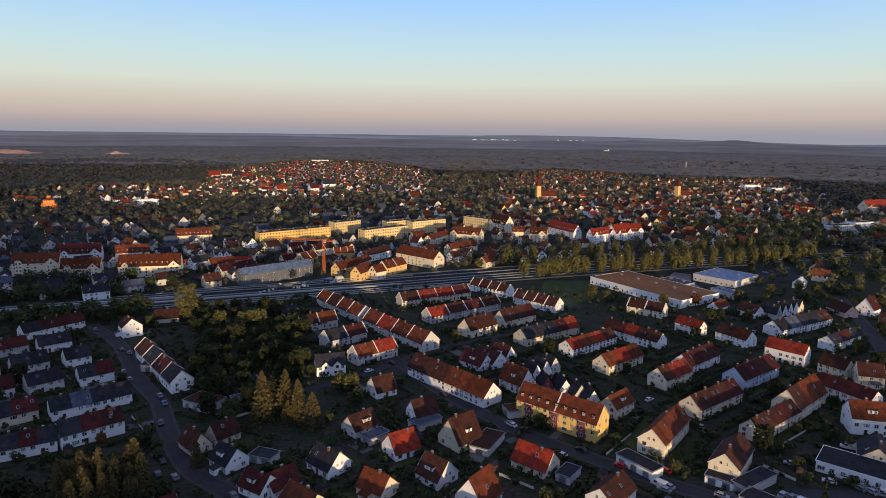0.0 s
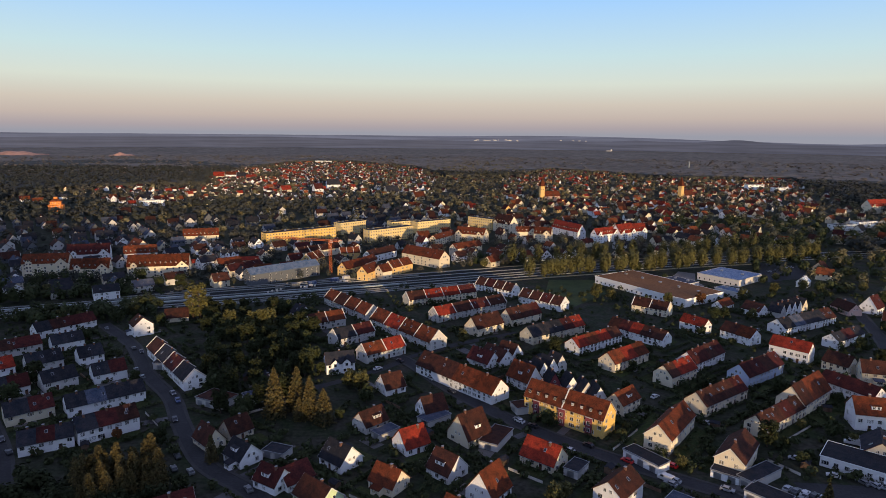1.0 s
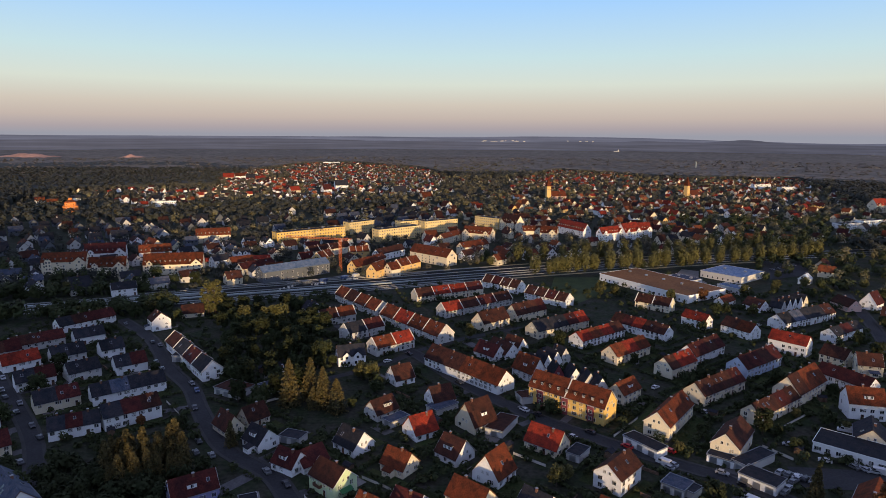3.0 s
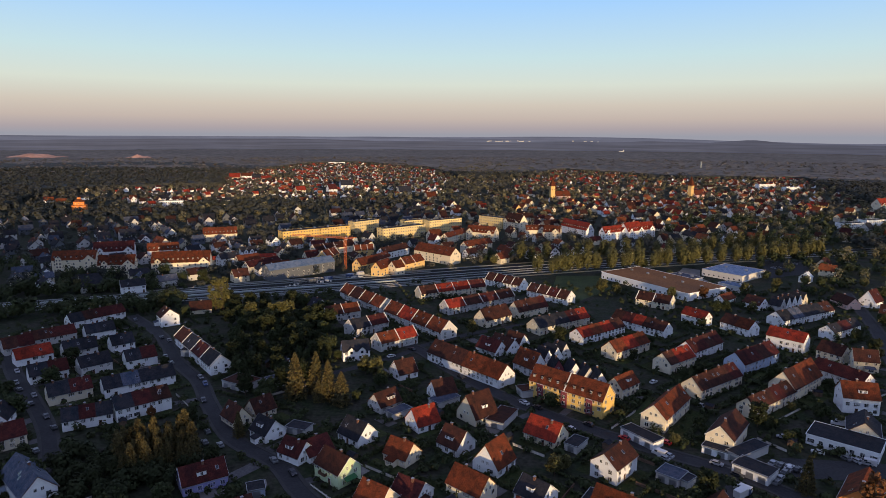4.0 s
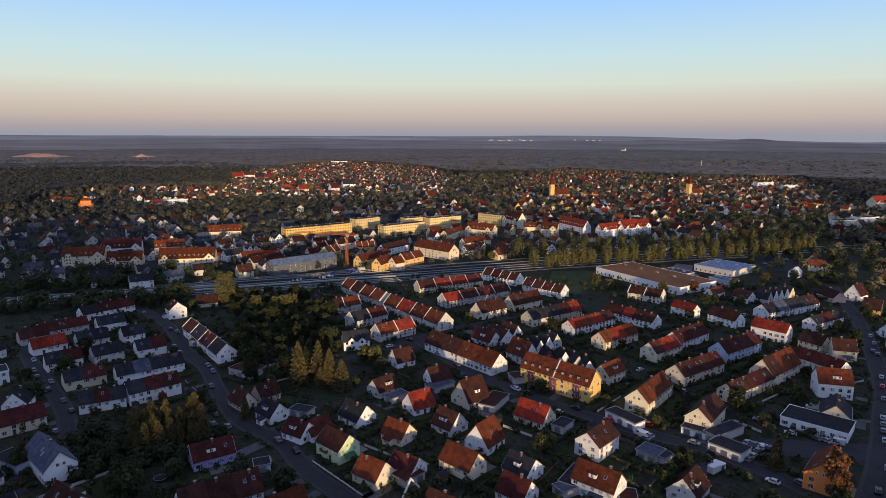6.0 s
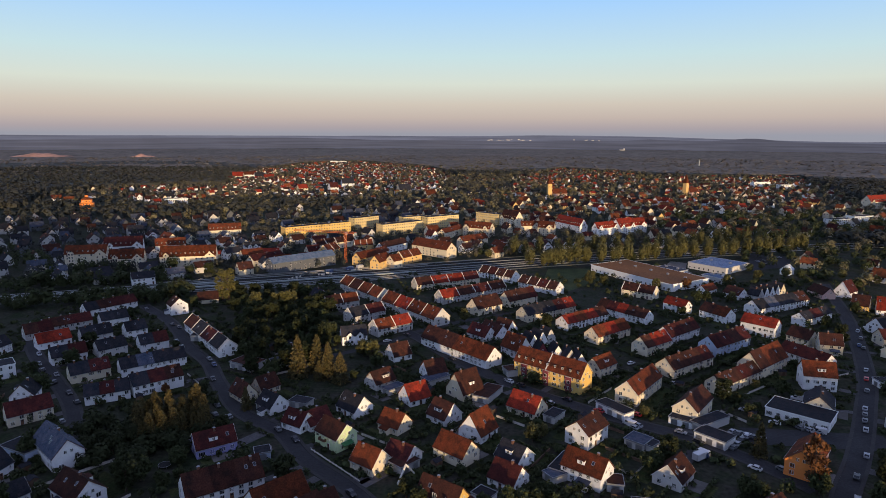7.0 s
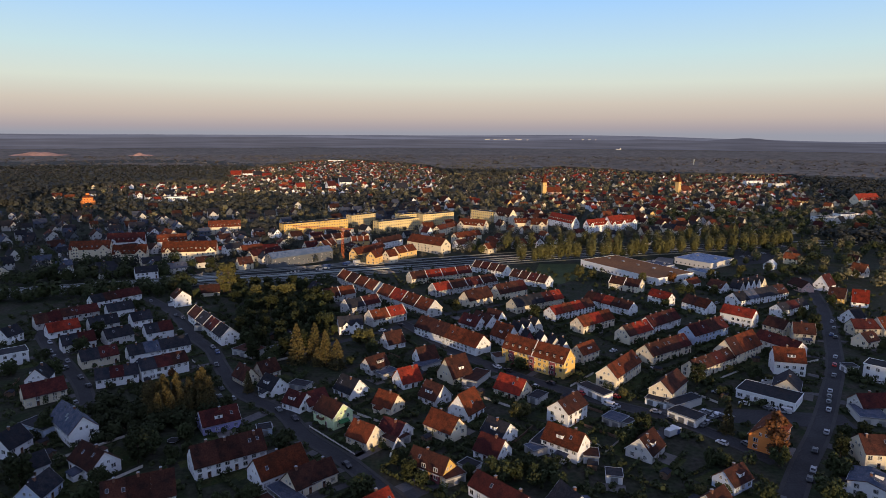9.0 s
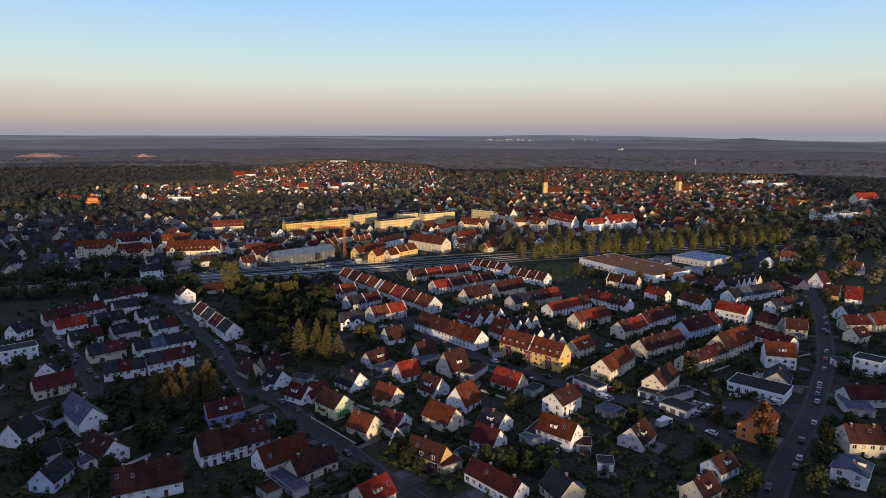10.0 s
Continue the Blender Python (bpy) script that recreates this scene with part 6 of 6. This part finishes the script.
for j in range(-70, 76):
    for i in range(-60, 140):
        x0, y0 = i * step, j * step
        x, y = x0 * 0.8 - y0 * 0.6 + rnd.uniform(-6, 6), x0 * 0.6 + y0 * 0.8 + 760 + rnd.uniform(-6, 6)
        if not (-820 < x < 1020 and 310 < y < 2500):
            continue
        share, quarter = 0.0, "mixed"
        for ring, part_built, kind in QUARTERS:
            if inside(x, y, ring):
                share, quarter = part_built, kind
                break
        if not share:
            if inside(x, y, TOWN):
                share = 0.16
            elif 255 < x < 540 and 380 < y < 720:
                share = 0.2        # looser houses at both ends of the railway
            elif -720 < x < -290 and 400 < y < 760:
                share, quarter = 0.3, "dark"
            else:
                continue
        # Nearer western plots take the dark mix, with shade in its colours.
        if quarter == "mixed" and x < -40 and y < 900:
            quarter = "dark"
        if not coarse_clear(x, y, 9) or not clear_of(x, y, 6):
            continue
        wood = noise.noise(Vector((x * 0.008, y * 0.008, 3.0)))
        belt = any(inside(x, y, b) for b in BELTS)
        if belt or rnd.random() > share - max(0.0, wood * 0.9):
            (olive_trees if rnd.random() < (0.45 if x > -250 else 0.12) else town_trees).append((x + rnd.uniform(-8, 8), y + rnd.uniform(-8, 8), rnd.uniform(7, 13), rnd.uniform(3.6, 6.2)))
            if belt:
                town_trees.append((x + rnd.uniform(-9, 9), y + rnd.uniform(-9, 9), rnd.uniform(9, 14), rnd.uniform(4, 6.2)))
            continue
        yaw = 37 + 90 * rnd.randint(0, 1) + 30 * noise.noise(Vector((x * 0.003, y * 0.003, 8.0))) + rnd.uniform(-6, 6)
        (near_town if y < 1000 else far_town).append((x, y, yaw, rnd.uniform(0.8, 1.1) if y < 1000 else rnd.uniform(0.58, 0.88), quarter))
        if rnd.random() < 0.45:
            (olive_trees if rnd.random() < 0.3 else town_trees).append((x + rnd.uniform(7, 11), y + rnd.uniform(-10, 10), rnd.uniform(5, 9), rnd.uniform(2.0, 3.6)))
# the tree-grown middle of the far side, its sunlit look put into the leaf colour
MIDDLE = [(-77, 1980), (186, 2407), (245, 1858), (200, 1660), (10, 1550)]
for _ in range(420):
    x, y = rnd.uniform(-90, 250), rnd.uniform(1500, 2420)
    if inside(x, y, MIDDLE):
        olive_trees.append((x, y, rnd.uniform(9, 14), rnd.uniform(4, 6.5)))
near_town.sort(key=lambda q: math.hypot(q[0], q[1]))
hg = random.Random(33)
# the larger houses that stand out of the far quarters
LARGE = [(-219, 1221, 20, 2.0), (-234, 1150, 35, 1.6), (-98, 1131, 25, 2.0), (-285, 1118, 40, 1.5), (-46, 1050, 30, 1.5), (-535, 1494, 10, 1.7), (-508, 1500, 10, 1.7), (-481, 1490, 10, 1.7), (-452, 1470, 15, 1.6)]
for x, y, yaw, size in LARGE:
    town_house(hg, x, y, yaw, size, "red")
far_town = [q for q in far_town if all((q[0] - p[0]) ** 2 + (q[1] - p[1]) ** 2 > 400 for p in LARGE)]
for spot in near_town[:76]:
    town_house(hg, *spot)
far_houses("near_town_houses", near_town[76:], 31, True)
far_houses("far_town_houses", far_town, 32, False)
# Western trees take a darker, bluish leaf that holds the shade there in its colour.
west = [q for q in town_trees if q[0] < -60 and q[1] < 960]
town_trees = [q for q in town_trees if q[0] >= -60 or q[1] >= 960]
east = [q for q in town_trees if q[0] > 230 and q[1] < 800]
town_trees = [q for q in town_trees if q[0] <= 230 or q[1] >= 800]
for leaf, spots, seed, words in (("grove", town_trees, 41, "dark green"), ("leaf", east, 46, "deep green"), ("copse", west, 45, "dark"), ("town", olive_trees, 42, "sun-tinted olive")):
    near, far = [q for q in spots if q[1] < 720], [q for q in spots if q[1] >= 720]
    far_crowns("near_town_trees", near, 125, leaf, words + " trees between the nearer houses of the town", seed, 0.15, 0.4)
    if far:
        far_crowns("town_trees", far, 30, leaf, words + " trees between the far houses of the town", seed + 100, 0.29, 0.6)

# the belt of trees along the railway's ends and the meadow
edge = []
for _ in range(380):
    x, y = rnd.choice(((rnd.uniform(270, 610), rnd.uniform(510, 810)), (rnd.uniform(-530, -190), rnd.uniform(325, 510))))
    if clear_of(x, y, 3) and coarse_clear(x, y, 3):
        edge.append((x, y, rnd.uniform(8, 15), rnd.uniform(3, 5.5)))
for q in RAIL:
    # thick growth along the western stretch of the line
    if q.x < -185:
        for _ in range(7):
            o = rnd.choice((-1, -1, 1)) * rnd.uniform(19, 34)
            x, y = q.x - o * 0.37 + rnd.uniform(-3, 3), q.y + o * 0.93
            if clear_of(x, y, 0.5):
                edge.append((x, y, rnd.uniform(6, 12), rnd.uniform(2.6, 4.6)))
far_crowns("railway_trees", edge, 130, "leaf", "dark green trees along the railway", 43, 0.15, 0.4)

far_crowns("railway_tree_row", DISTANT["olive"], 560, "olive", "row of upright olive-yellow trees along the railway", 52, 0.115)
far_crowns("meadow_trees", DISTANT["leaf"], 300, "leaf", "dark green trees beside the railway and the halls", 53, 0.12)

# woods to the horizon
def bare(x, y, grow=0):
    """True where no wood stands: the town and the railway's surroundings."""
    return inside(x, y, TOWN) or (abs(x) < 380 and y < 880 + grow) or (-720 < x < 0 and y < 830 + grow)


copse = []
while len(copse) < 9000:
    a, r = rnd.uniform(-0.8, 0.8), math.sqrt(rnd.uniform(700 ** 2, (2100 if len(copse) < 7200 else 1300) ** 2))
    x, y = r * math.sin(a), r * math.cos(a)
    if bare(x, y) or r > 1700 + max(0.0, -x) * 0.35:
        continue
    k = 1.0 + max(0, (r - 1200) / 2000)
    copse.append((x, y, rnd.uniform(10, 18), rnd.uniform(3.6, 6.0) * k))
far_crowns("copse", copse, 20, "copse", "dark brown-green woods round the town", 48, 0.30, 0.7)
far_wood = []
while len(far_wood) < 6000:
    a, r = rnd.uniform(-0.8, 0.8), math.sqrt(rnd.uniform(1650 ** 2, 2900 ** 2))
    x, y = r * math.sin(a), r * math.cos(a)
    if not bare(x, y):
        far_wood.append((x, y, rnd.uniform(9, 15), rnd.uniform(5, 9)))
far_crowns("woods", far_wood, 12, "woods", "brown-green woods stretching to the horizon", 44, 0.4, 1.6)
# the closed roof of leaves under the crowns, and the far woods that show as one
v, f, ids = [], [], []
NA, NR = 340, 180
for j in range(NR):
    r = 760 + 3620 * (j / (NR - 1)) ** 1.35
    for i in range(NA):
        a = -0.86 + 1.72 * i / (NA - 1)
        x, y = r * math.sin(a), r * math.cos(a)
        v.append((x, y, 8.6 + 2.2 * noise.noise(Vector((x * 0.03, y * 0.03, 0))) + 2.4 * noise.noise(Vector((x * 0.006, y * 0.006, 5))) + 1.6 * noise.noise(Vector((x * 0.11, y * 0.11, 2)))))
for j in range(NR - 1):
    for i in range(NA - 1):
        a = j * NA + i
        quad = (a, a + 1, a + NA + 1, a + NA)
        if any(bare(v[k][0], v[k][1], 20) for k in quad):
            continue
        f.append(quad)
        # Beyond this distance the canopy takes the haze-paled colour.
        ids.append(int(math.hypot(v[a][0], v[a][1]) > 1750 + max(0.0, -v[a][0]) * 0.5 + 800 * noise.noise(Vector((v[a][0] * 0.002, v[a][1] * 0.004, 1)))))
rim = {}
for quad in f:
    for k in range(4):
        a, b = quad[k], quad[(k + 1) % 4]
        rim[min(a, b), max(a, b)] = (a, b) if (min(a, b), max(a, b)) not in rim else None
for edge_ends in [e for e in rim.values() if e]:
    a, b = edge_ends
    v += [(v[a][0], v[a][1], -0.3), (v[b][0], v[b][1], -0.3)]
    f.append((b, a, len(v) - 2, len(v) - 1))
    ids.append(0)
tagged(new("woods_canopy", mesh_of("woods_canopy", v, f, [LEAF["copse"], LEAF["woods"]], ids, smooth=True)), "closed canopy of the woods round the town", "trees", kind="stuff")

# lawns and driveways of the near plots
M_TURF = material("garden_turf", (0.028, 0.042, 0.014), 0.95, 0.45, 1.2, 0.5, 0.3, 0.5, 0.4, second=(0.045, 0.045, 0.018), specular=0.08)
M_DRIVE = material("driveway_paving", (0.082, 0.078, 0.078), 0.9, 0.25, 1.6, 0.4, 0.35, 0.3, 0.35, second=(0.05, 0.048, 0.05))
gr = random.Random(57)
for n, (hx, hy, ca, sn, hl, hw) in enumerate(list(FOOT)):
    if hy > 345 or hl < 3.5:
        continue
    for side in (-1, 1):
        depth = gr.uniform(4, 8)
        u0, u1 = -hl + gr.uniform(-3, 1), hl + gr.uniform(-1, 3)
        w0, w1 = sorted((side * (hw + 0.6), side * (hw + depth)))
        spots = [(hx + u * ca - w * sn, hy + u * sn + w * ca) for u, w in ((u0, w0), (u1, w0), (u1, w1), (u0, w1))]
        if gr.random() < 0.75 and all(clear_of(x, y, 0.2) for x, y in spots):
            z = 0.012 + 0.004 * (n % 9)
            tagged(new("lawn", mesh_of("lawn", [(x, y, z) for x, y in spots] + [(x, y, -0.1) for x, y in spots],
                                       [(0, 1, 2, 3), (7, 6, 5, 4), (0, 4, 5, 1), (1, 5, 6, 2), (2, 6, 7, 3), (3, 7, 4, 0)], [M_TURF])), "small dark green garden lawn", "lawn", kind="structure")
    best = min(((q.x - hx) ** 2 + (q.y - hy) ** 2, q.x, q.y) for line, half in STREETS[:7] for q in line)
    dist = math.sqrt(best[0])
    if dist > 34 or dist < 6:
        continue
    dx, dy = (best[1] - hx) / dist, (best[2] - hy) / dist
    off = gr.choice((-1, 1)) * gr.uniform(0.2, 0.8) * min(hl, 6)
    ox, oy = hx - dy * off, hy + dx * off
    wide = gr.uniform(1.4, 2.6)
    verge = [(best[1] - dy * off - dx * 3.6, best[2] + dx * off - dy * 3.6), (ox + dx * (hw + 0.4), oy + dy * (hw + 0.4))]
    mid = ((verge[0][0] + verge[1][0]) / 2, (verge[0][1] + verge[1][1]) / 2)
    if clear_of(*mid, 0.3):
        pts = [(q[0] - dy * k * wide, q[1] + dx * k * wide) for q, k in ((verge[0], -1), (verge[0], 1), (verge[1], 1), (verge[1], -1))]
        z = 0.052 + 0.004 * (n % 7)
        tagged(new("driveway", mesh_of("driveway", [(x, y, z) for x, y in pts] + [(x, y, -0.1) for x, y in pts],
                                       [(0, 3, 2, 1), (4, 5, 6, 7), (0, 1, 5, 4), (1, 2, 6, 5), (2, 3, 7, 6), (3, 0, 4, 7)], [M_DRIVE])), "grey paved driveway from the street to a house", "driveway", kind="structure")

# the dark grove at the foot of the conifer clump
grove = []
for _ in range(150):
    x, y = rnd.uniform(-147, -83), rnd.uniform(143, 176)
    if clear_of(x, y, 2.2) and (x + 91) ** 2 + (y - 146) ** 2 > 55:
        grove.append((x, y, rnd.uniform(3.5, 7.5), rnd.uniform(2.2, 3.6)))
far_crowns("dark_grove", grove, 240, "leaf_shade", "dark overgrown garden below the conifers", 49, 0.12)

# garden hedges round the plots of the near houses
hedges = []
hr = random.Random(61)
for hx, hy, ca, sn, hl, hw in list(FOOT):
    if hy > 400:
        continue
    ex, ey = hl + hr.uniform(4, 7), hw + hr.uniform(5, 9)
    for ax, ay, bx, by in ((-ex, -ey, ex, -ey), (-ex, ey, ex, ey), (-ex, -ey, -ex, ey), (ex, -ey, ex, ey)):
        roll = hr.random()
        if roll < 0.38:
            continue
        if roll < 0.52 and hy < 260:
            # a low garden wall or board fence instead of a hedge
            mx, my, wl = (ax + bx) / 2, (ay + by) / 2, math.hypot(bx - ax, by - ay) / 2 * hr.uniform(0.5, 0.95)
            x, y = hx + mx * ca - my * sn, hy + mx * sn + my * ca
            turn = math.degrees(math.atan2(sn, ca)) + (0 if ay == by else 90)
            tx, ty = math.cos(radians(turn)), math.sin(radians(turn))
            if all(clear_of(x + tx * q * wl, y + ty * q * wl, 0.3) for q in (-1, -0.5, 0, 0.5, 1)):
                board = hr.random() < 0.5
                fence = thing("garden_wall" if not board else "board_fence", x, y, turn, "low pale rendered garden wall" if not board else "brown wooden board fence between gardens",
                              "wall" if not board else "fence", "garden walls" if not board else "board fences")
                part("panel", Shape().box(-wl, -0.08, -0.3, wl, 0.08, 1.0).mesh("panel", [M_SHED if board else M_PARAPET]), fence)
                part("cap", Shape().box(-wl - 0.03, -0.12, 1.003, wl + 0.03, 0.12, 1.07).mesh("cap", [M_WOOD if board else M_PAVE]), fence)
            continue
        n = int(math.hypot(bx - ax, by - ay) / 1.1)
        for q in range(n):
            u, w = ax + (bx - ax) * q / n, ay + (by - ay) * q / n
            x, y = hx + u * ca - w * sn, hy + u * sn + w * ca
            if clear_of(x, y, 0.9):
                hedges.append((x, y, hr.uniform(1.3, 2.0), 0.8))
far_crowns("garden_hedges", hedges, 13, "leaf", "clipped dark green hedges round the gardens", 47, 0.39)

shrubs = []
for _ in range(2600):
    x, y = rnd.uniform(-255, 290), rnd.uniform(80, 430)
    if clear_of(x, y, 0.8):
        shrubs.append((x, y, rnd.uniform(1.0, 3.4), rnd.uniform(0.7, 2.2)))
for hx, hy, ca, sn, hl, hw in FOOT:
    # bushes at the foot of the walls
    if hy > 430:
        continue
    for _ in range(int((hl + hw) * 0.9)):
        if rnd.random() < hl / (hl + hw):
            u, w = rnd.uniform(-hl, hl), rnd.choice((-1, 1)) * (hw + rnd.uniform(0.8, 2.2))
        else:
            u, w = rnd.choice((-1, 1)) * (hl + rnd.uniform(0.8, 2.2)), rnd.uniform(-hw, hw)
        x, y = hx + u * ca - w * sn, hy + u * sn + w * ca
        if clear_of(x, y, 0.5):
            shrubs.append((x, y, rnd.uniform(0.9, 2.3), rnd.uniform(0.6, 1.3)))
far_crowns("garden_shrubs", shrubs, 30, "leaf", "dark garden shrubs and hedges between the houses", 45, 0.28)
# the small trees that fill the back gardens
fill = []
for _ in range(1500):
    x, y = rnd.uniform(-250, 300), rnd.uniform(95, 440)
    if clear_of(x, y, 1.6) and noise.noise(Vector((x * 0.03, y * 0.03, 7))) > -0.12 and (x + 33) ** 2 + (y - 159) ** 2 > 150:
        fill.append((x, y, rnd.uniform(2.6, 5.2), rnd.uniform(1.3, 2.4)))
far_crowns("garden_thicket", fill, 90, "leaf", "small dark trees and tall bushes in the gardens", 51, 0.16)

# an unseen wooded ridge, added so that its long evening shadow lies over the near gardens
def shade_ridge_height(x, y):
    x -= 104
    # Rises and dips are set to shade or free chosen houses and conifers.
    rise = 32.5 + 27 / (1 + math.exp((x - 73) / 3)) + 26 / (1 + math.exp((x + 2) / 8)) + 12 / (1 + math.exp((281 - x) / 4)) + 4.5 / (1 + math.exp((134 - x) / 5))
    rise += 4 * noise.noise(Vector((x * 0.012, 2.0, 0))) - 26 * math.exp(-((x - 28) / 12) ** 2) - 11 * math.exp(-((x - 93) / 13) ** 2)
    return rise * math.exp(-((y + 480) / 90) ** 2)


v, f = [], []
for j in range(13):
    for i in range(181):
        x, y = -900 + 9.4 * i, -720 + 40 * j
        v.append((x, y, shade_ridge_height(x, y) - 0.3))
for j in range(12):
    for i in range(180):
        a = j * 181 + i
        f.append((a, a + 1, a + 182, a + 181))
tagged(new("ridge", mesh_of("ridge", v, f, [M_GROUND], smooth=True)), "unseen wooded ridge added to shade the near gardens", "hill", kind="structure")
behind = []
for _ in range(2400):
    x, y = rnd.uniform(-800, 700), rnd.uniform(-560, -410)
    h = rnd.uniform(15, 22)
    behind.append((x, y, h, rnd.uniform(5, 8), shade_ridge_height(x, y)))
far_crowns("ridge_woods", behind, 24, "woods", "tall unseen woods added on the shading ridge", 46, 0.42)


# ---- the sand pit and the hills along the horizon ----
def sand_pit(cx, cy, wide, deep, tall):
    v, f = [], []
    for j in range(9):
        for i in range(25):
            u, w = i / 24, j / 8
            h = tall * math.sin(math.pi * u) ** 0.5 * math.sin(math.pi * w) * (0.8 + 0.4 * noise.noise(Vector((u * 6, w * 3, cx))))
            v.append((cx + (u - 0.5) * wide, cy + (w - 0.5) * deep, h - 0.5))
    for j in range(8):
        for i in range(24):
            a = j * 25 + i
            f.append((a, a + 1, a + 26, a + 25))
    tagged(new("sand_pit", mesh_of("sand_pit", v, f, [M_SAND], smooth=True)), "bare reddish sand pit beyond the woods", "sand pit", kind="structure")


sand_pit(-1753, 2600, 260, 220, 25)
sand_pit(-1346, 2650, 110, 120, 21)


def hills(name, radius, base, rough, bumps, seed, mat):
    n = 180
    v, f = [], []
    for i in range(n + 1):
        a = radians(-62 + 124 * i / n)
        h = base + rough * noise.noise(Vector((i * 0.12, seed, 0))) + rough * 0.4 * noise.noise(Vector((i * 0.45, seed, 4)))
        for at, wide, tall in bumps:
            h += tall * math.exp(-((math.degrees(a) - at) / wide) ** 2)
        for r, z in ((radius, -2.0), (radius + 30, h), (radius + 160, h * 0.6), (radius + 160, -2.0)):
            v.append((r * math.sin(a), r * math.cos(a), z))
    for i in range(n):
        b = i * 4
        f += [(b + k, b + k + 1, b + k + 5, b + k + 4) for k in range(3)]
    tagged(new(name, mesh_of(name, v, f, [mat])), "wooded hills along the horizon, haze added as glow", "hills", kind="structure")


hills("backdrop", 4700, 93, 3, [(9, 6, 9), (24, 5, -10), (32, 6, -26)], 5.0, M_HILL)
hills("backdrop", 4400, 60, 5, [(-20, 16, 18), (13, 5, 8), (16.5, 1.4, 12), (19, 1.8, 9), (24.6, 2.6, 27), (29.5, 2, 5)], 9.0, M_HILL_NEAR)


# white halls on the hillside at the horizon
halls = Shape()
hr = random.Random(81)
for k in range(16):
    a = radians(hr.uniform(2.2, 6.5) if k < 12 else hr.uniform(9.5, 12.5))
    z = hr.uniform(62, 68)
    halls.box(-hr.uniform(3, 16), -6, 0, hr.uniform(3, 16), 12, hr.uniform(2, 5), 0, pose(4722 * math.sin(a), 4722 * math.cos(a), z, 0, 0, -math.degrees(a)))
halls.box(-14, -6, 0, 12, 6, 9, 0, pose(1039, 4074, 5)).box(12.2, -4, 0, 18, 4, 17, 0, pose(1039, 4074, 5))
tagged(new("distant_halls", halls.mesh("distant_halls", [WALL["grey"]])), "tiny white factory halls on the far hillside", "halls", kind="stuff")
tower = thing("water_tower", 784, 2054, 0, "slim pale tower standing out of the woods", "tower")
part("shaft", Shape().tube((0, 0, 0), (0, 0, 24), 2.0, 1.6, 10).mesh("shaft", [M_CONCRETE]), tower)
part("head", Shape().tube((0, 0, 23.9), (0, 0, 28), 2.4, 2.4, 10).mesh("head", [M_CONCRETE]), tower)

for kind, ob in KINDS.items():
    if kind not in USED:
        for child in list(ob.children):
            bpy.data.objects.remove(child)
        bpy.data.objects.remove(ob)
